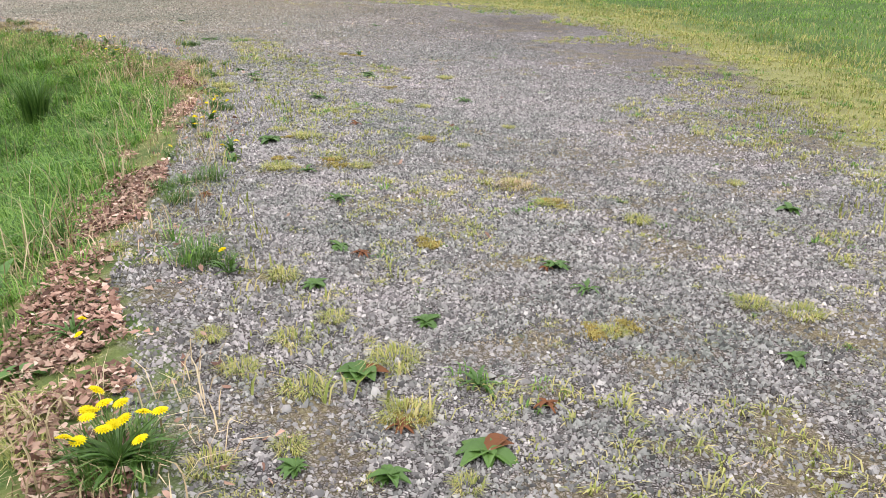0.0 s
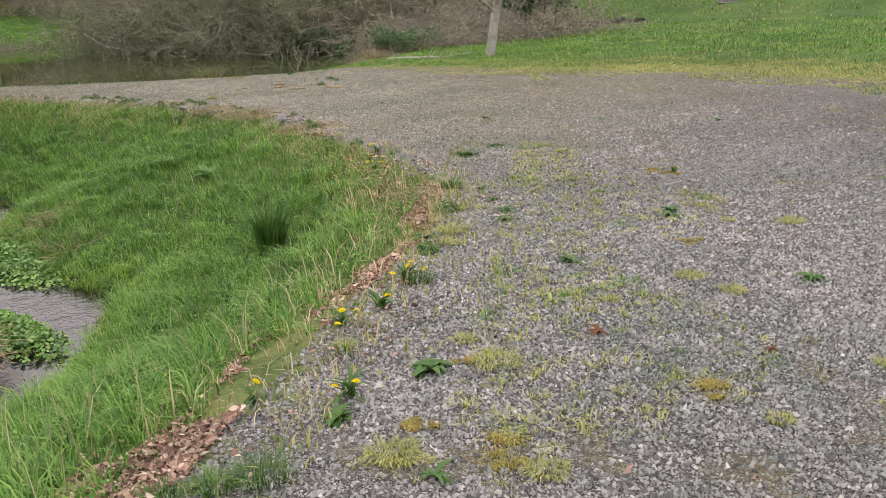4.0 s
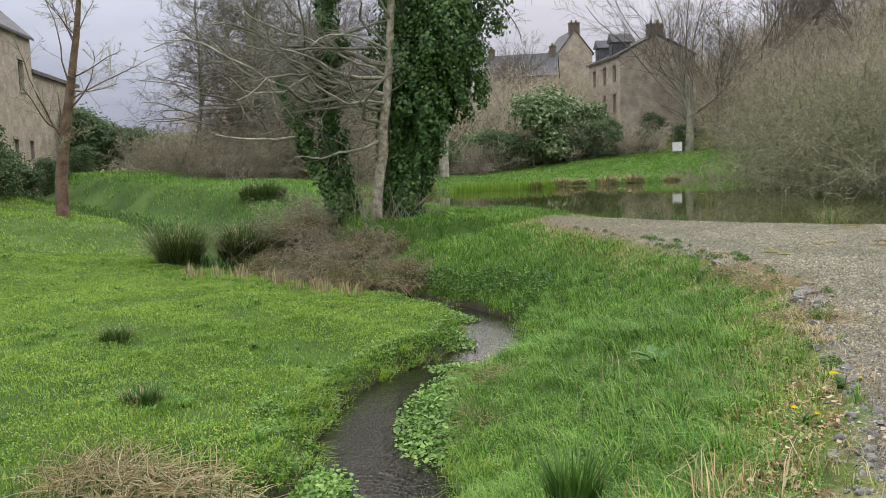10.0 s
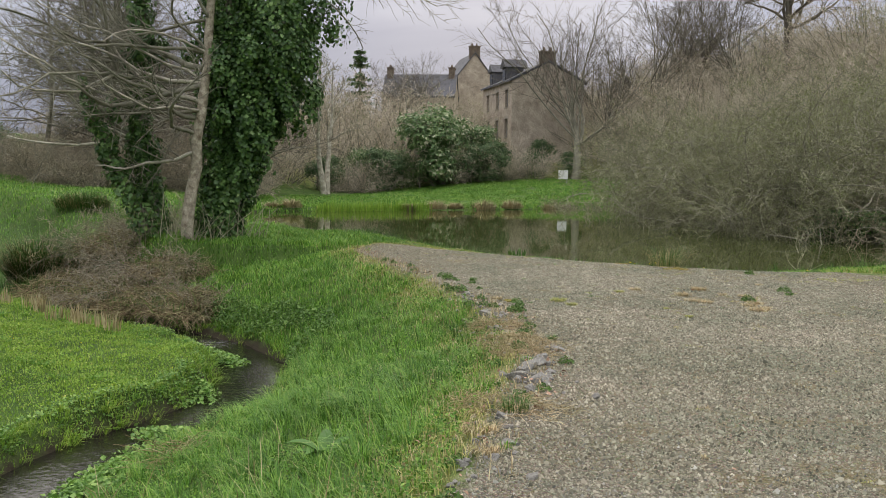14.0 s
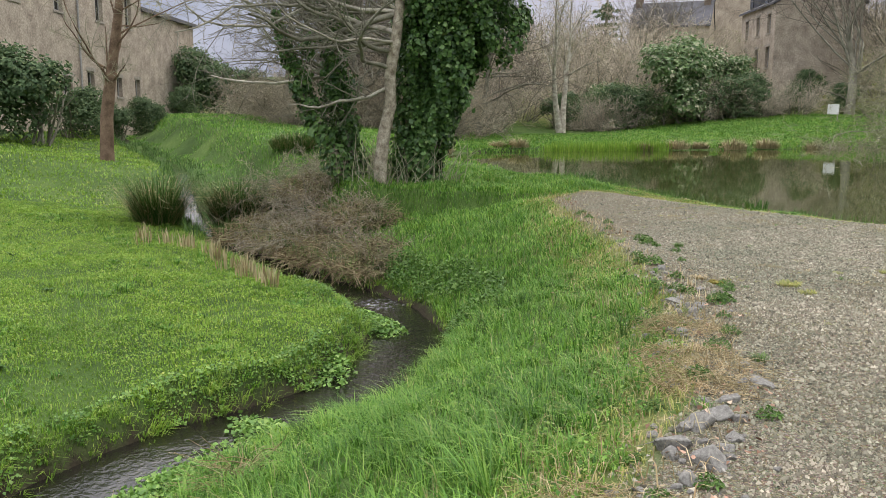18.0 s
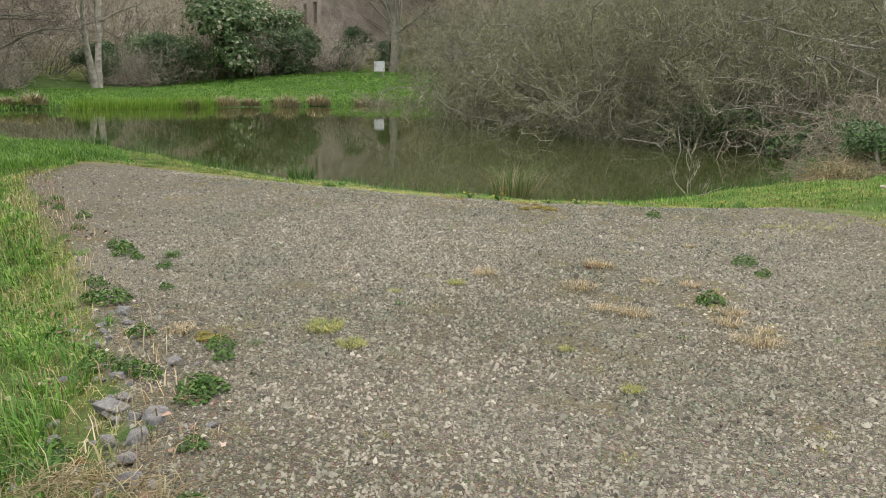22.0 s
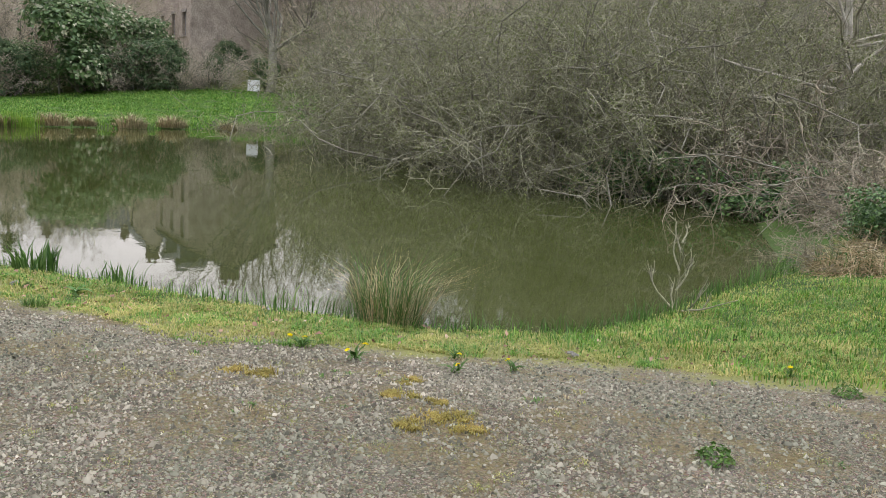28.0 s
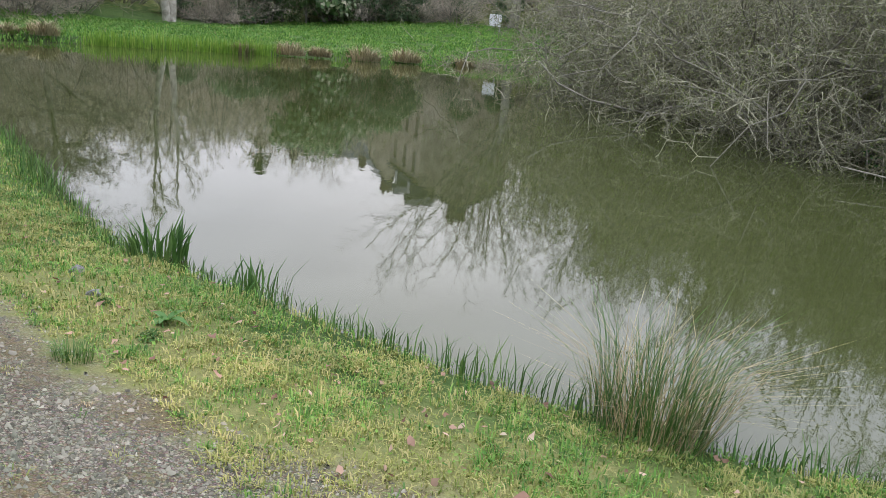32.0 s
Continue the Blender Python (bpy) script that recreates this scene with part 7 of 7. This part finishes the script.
# stones along the edge of the track
def rock(x, y, s, seed, label, flat=0.6):
    bm = bmesh.new()
    chip = random.Random(seed)
    for _ in range(16):
        d = Vector((chip.gauss(0, 1), chip.gauss(0, 1), chip.gauss(0, 0.8))).normalized() * chip.uniform(0.75, 1.05)
        bm.verts.new((d.x, d.y, d.z * flat))
    bmesh.ops.convex_hull(bm, input=bm.verts[:])
    bmesh.ops.delete(bm, geom=[v for v in bm.verts if not v.link_faces], context='VERTS')
    bmesh.ops.bevel(bm, geom=bm.edges[:], offset=0.05, segments=1, affect='EDGES')
    me = mesh_bm("rock", bm, M_ROCK)
    ob = tagged(new("rock", me), label, "rock", "stones along the track")
    ob.matrix_basis = pose(x, y, height(x, y) + s * 0.12, chip.uniform(-14, 14), chip.uniform(-14, 14), seed * 47) @ Matrix.Diagonal((s, s * 0.75, s, 1))


M_ROCK = mottled("field_stone", (0.15, 0.145, 0.13), (0.37, 0.36, 0.33), 5.0, 0.9, 0.2, 0.6, 40)
for i, (px, py, s) in enumerate(((-9.3, 16.03, 0.17), (-8.76, 15.62, 0.19), (-9.0, 15.75, 0.13), (-10.55, 15.87, 0.14), (-11.34, 16.2, 0.12), (-10.82, 16.04, 0.11), (-10.35, 15.72, 0.13), (-12.07, 16.4, 0.1), (-11.67, 16.12, 0.1), (-11.58, 16.05, 0.17), (-11.42, 16.22, 0.13),
                                 (-11.2, 16.12, 0.12), (-10.8, 15.95, 0.1), (-10.66, 15.83, 0.12), (-11.96, 16.12, 0.1), (-8.62, 15.5, 0.2), (-8.15, 15.42, 0.2), (-8.32, 15.3, 0.17), (-8.45, 15.62, 0.12), (-11.0, 16.05, 0.1), (-16.97, 22.9, 0.11), (-21.2, 19.6, 0.12), (-20.6, 19.75, 0.1), (-7.95, 15.28, 0.12))):
    rock(px, py, s * 0.6, i, "grey field stone half sunk at the gravel's edge")

rr = random.Random(17)
for i in range(95):
    t = rr.uniform(0, 1)
    rock(-13.2 + 5.6 * t + rr.gauss(0, 0.2), 16.15 - 0.95 * t ** 1.6 + rr.gauss(0, 0.17), rr.choice((0.025, 0.03, 0.035, 0.045, 0.06)), 40 + i, "small grey stone at the gravel's edge", rr.uniform(0.5, 0.8))

for i in range(80):
    t = rr.uniform(0, 1)
    rock(-3.4 - 4.6 * t + rr.gauss(0, 0.12), 12.55 + 2.55 * t ** 0.75 + rr.gauss(0, 0.12), rr.choice((0.02, 0.025, 0.03, 0.04, 0.05)), 140 + i, "small grey stone in the crumbling edge of the gravel", rr.uniform(0.5, 0.8))

M_STEP = mottled("weathered_step_stone", (0.07, 0.068, 0.055), (0.25, 0.24, 0.205), 3.0, 0.9, 0.2, 0.6, 25)
# stone steps up the hill, and the dark lip of the ditch below them
for i in range(9):
    t = i / 8
    px, py = -11.6 - 6.4 * t + 0.3 * math.sin(i * 2.1), 45.4 + 13 * t
    bm = bmesh.new()
    bmesh.ops.create_cube(bm, size=1, matrix=pose(0, 0, 0, 4 * math.sin(i), 3 * math.cos(i), 20 + 15 * math.sin(i * 3)) @ Matrix.Diagonal((0.8 + 0.3 * math.sin(i * 2.3), 0.5, 0.24, 1)))
    bmesh.ops.subdivide_edges(bm, edges=bm.edges[:], cuts=3)
    for v in bm.verts:
        v.co += noise.noise_vector(v.co * 3.2 + Vector((i * 5, 0, 0))) * 0.2
    ob = tagged(new("stone_step", mesh_bm("stone_step", bm, M_STEP)), "rough stone slab set into the grassy hill as a step", "step", "steps up the hill")
    ob.matrix_basis = pose(px, py, height(px, py) - 0.02)
r5 = np.random.default_rng(55)
n = 60
lx = np.linspace(-20.5, -14.0, n)
ly = 38.0 + (lx + 20.5) * 0.52 + 0.15 * np.sin(lx * 2.3)
lz = heights(lx, ly)
lv = np.concatenate([np.stack([lx, ly, lz - 0.1], 1), np.stack([lx + r5.normal(0, 0.03, n), ly + 0.15, lz + 0.2 + r5.normal(0, 0.05, n)], 1), np.stack([lx, ly + 0.8, lz + 0.12], 1), np.stack([lx, ly + 1.1, lz - 0.15], 1)])
k = np.arange(n - 1)
lf = np.concatenate([np.stack([k + a * n, k + 1 + a * n, k + 1 + (a + 1) * n, k + (a + 1) * n], 1) for a in range(3)])
M_SOIL = mottled("dark_soil", (0.025, 0.02, 0.014), (0.08, 0.065, 0.04), 2.0, 0.95, 0.1, 0.5, 20)
tagged(new("ditch_bank", mesh_from("ditch_bank", lv, lf, M_SOIL)), "dark earth lip of a ditch in the grass", "bank", kind="structure")


# fallen limb in the grass beyond the gravel
def fallen_limb():
    r = np.random.default_rng(91)
    root = thing("fallen_limb", pose(-15.9, 26.9, height(-15.9, 26.9)), "pale dead limb lying in the grass", "branch")
    main = runs(r, np.array([[0.0, 0.0, 0.03]]), np.array([[0.85, 0.35, 0.16]]), np.array([2.6]), 9, 0.08, -0.01)
    part("limb", tubes("limb", [(main, np.array([0.055]), 0.4)], M_BARK_PALE, 8), root)
    s1, w1, l1, r1 = sprout(r, main, np.array([0.05]), 6, 0.2, 0.95, 55, 0.3, 0.4)
    w1[:, 2] = np.abs(w1[:, 2]) + 0.25
    for line, rad in zip(runs(r, s1, w1, l1, 6, 0.12, 0.04), r1):
        part("twig", tubes("twig", [(line[None], np.array([max(rad, 0.008)]), 0.4)], M_BARK_PALE, 5), root)


fallen_limb()


# dark layered cedar behind the cottage
def cedar(x, y, z, tall):
    r = np.random.default_rng(92)
    root = thing("cedar", pose(x, y, z), "dark cedar with level tiers of foliage", "tree")
    part("trunk", tubes("trunk", [(np.array([[(0, 0, -1), (0.1, 0, tall * 0.5), (0, 0.1, tall)]], float), np.array([0.4]), 0.2)], M_BARK, 8), root)
    for i in range(15):
        h, reach = tall * (0.14 + 0.061 * i) + r.normal(0, 0.2), 4.4 * (1 - 0.058 * i) * r.uniform(0.75, 1.15)
        n = 300
        a, q = r.uniform(0, 6.283, n), np.sqrt(r.uniform(0, 1, n))
        reach_a = reach * (0.6 + 0.4 * np.sin(2 * a + i * 2.7))
        at = np.stack([reach_a * q * np.cos(a), reach_a * q * np.sin(a), h - 0.12 * reach * q ** 2 + r.normal(0, 0.12, n)], 1)
        tagged(part("bough", leaves("bough", r, at, r.normal(0, 0.3, (n, 3)) + np.array([0, 0, 1.0]), 0.26, M_YEW, 0.4), root), kind="stuff")


cedar(-122, 31.6, 7.0, 12.5)
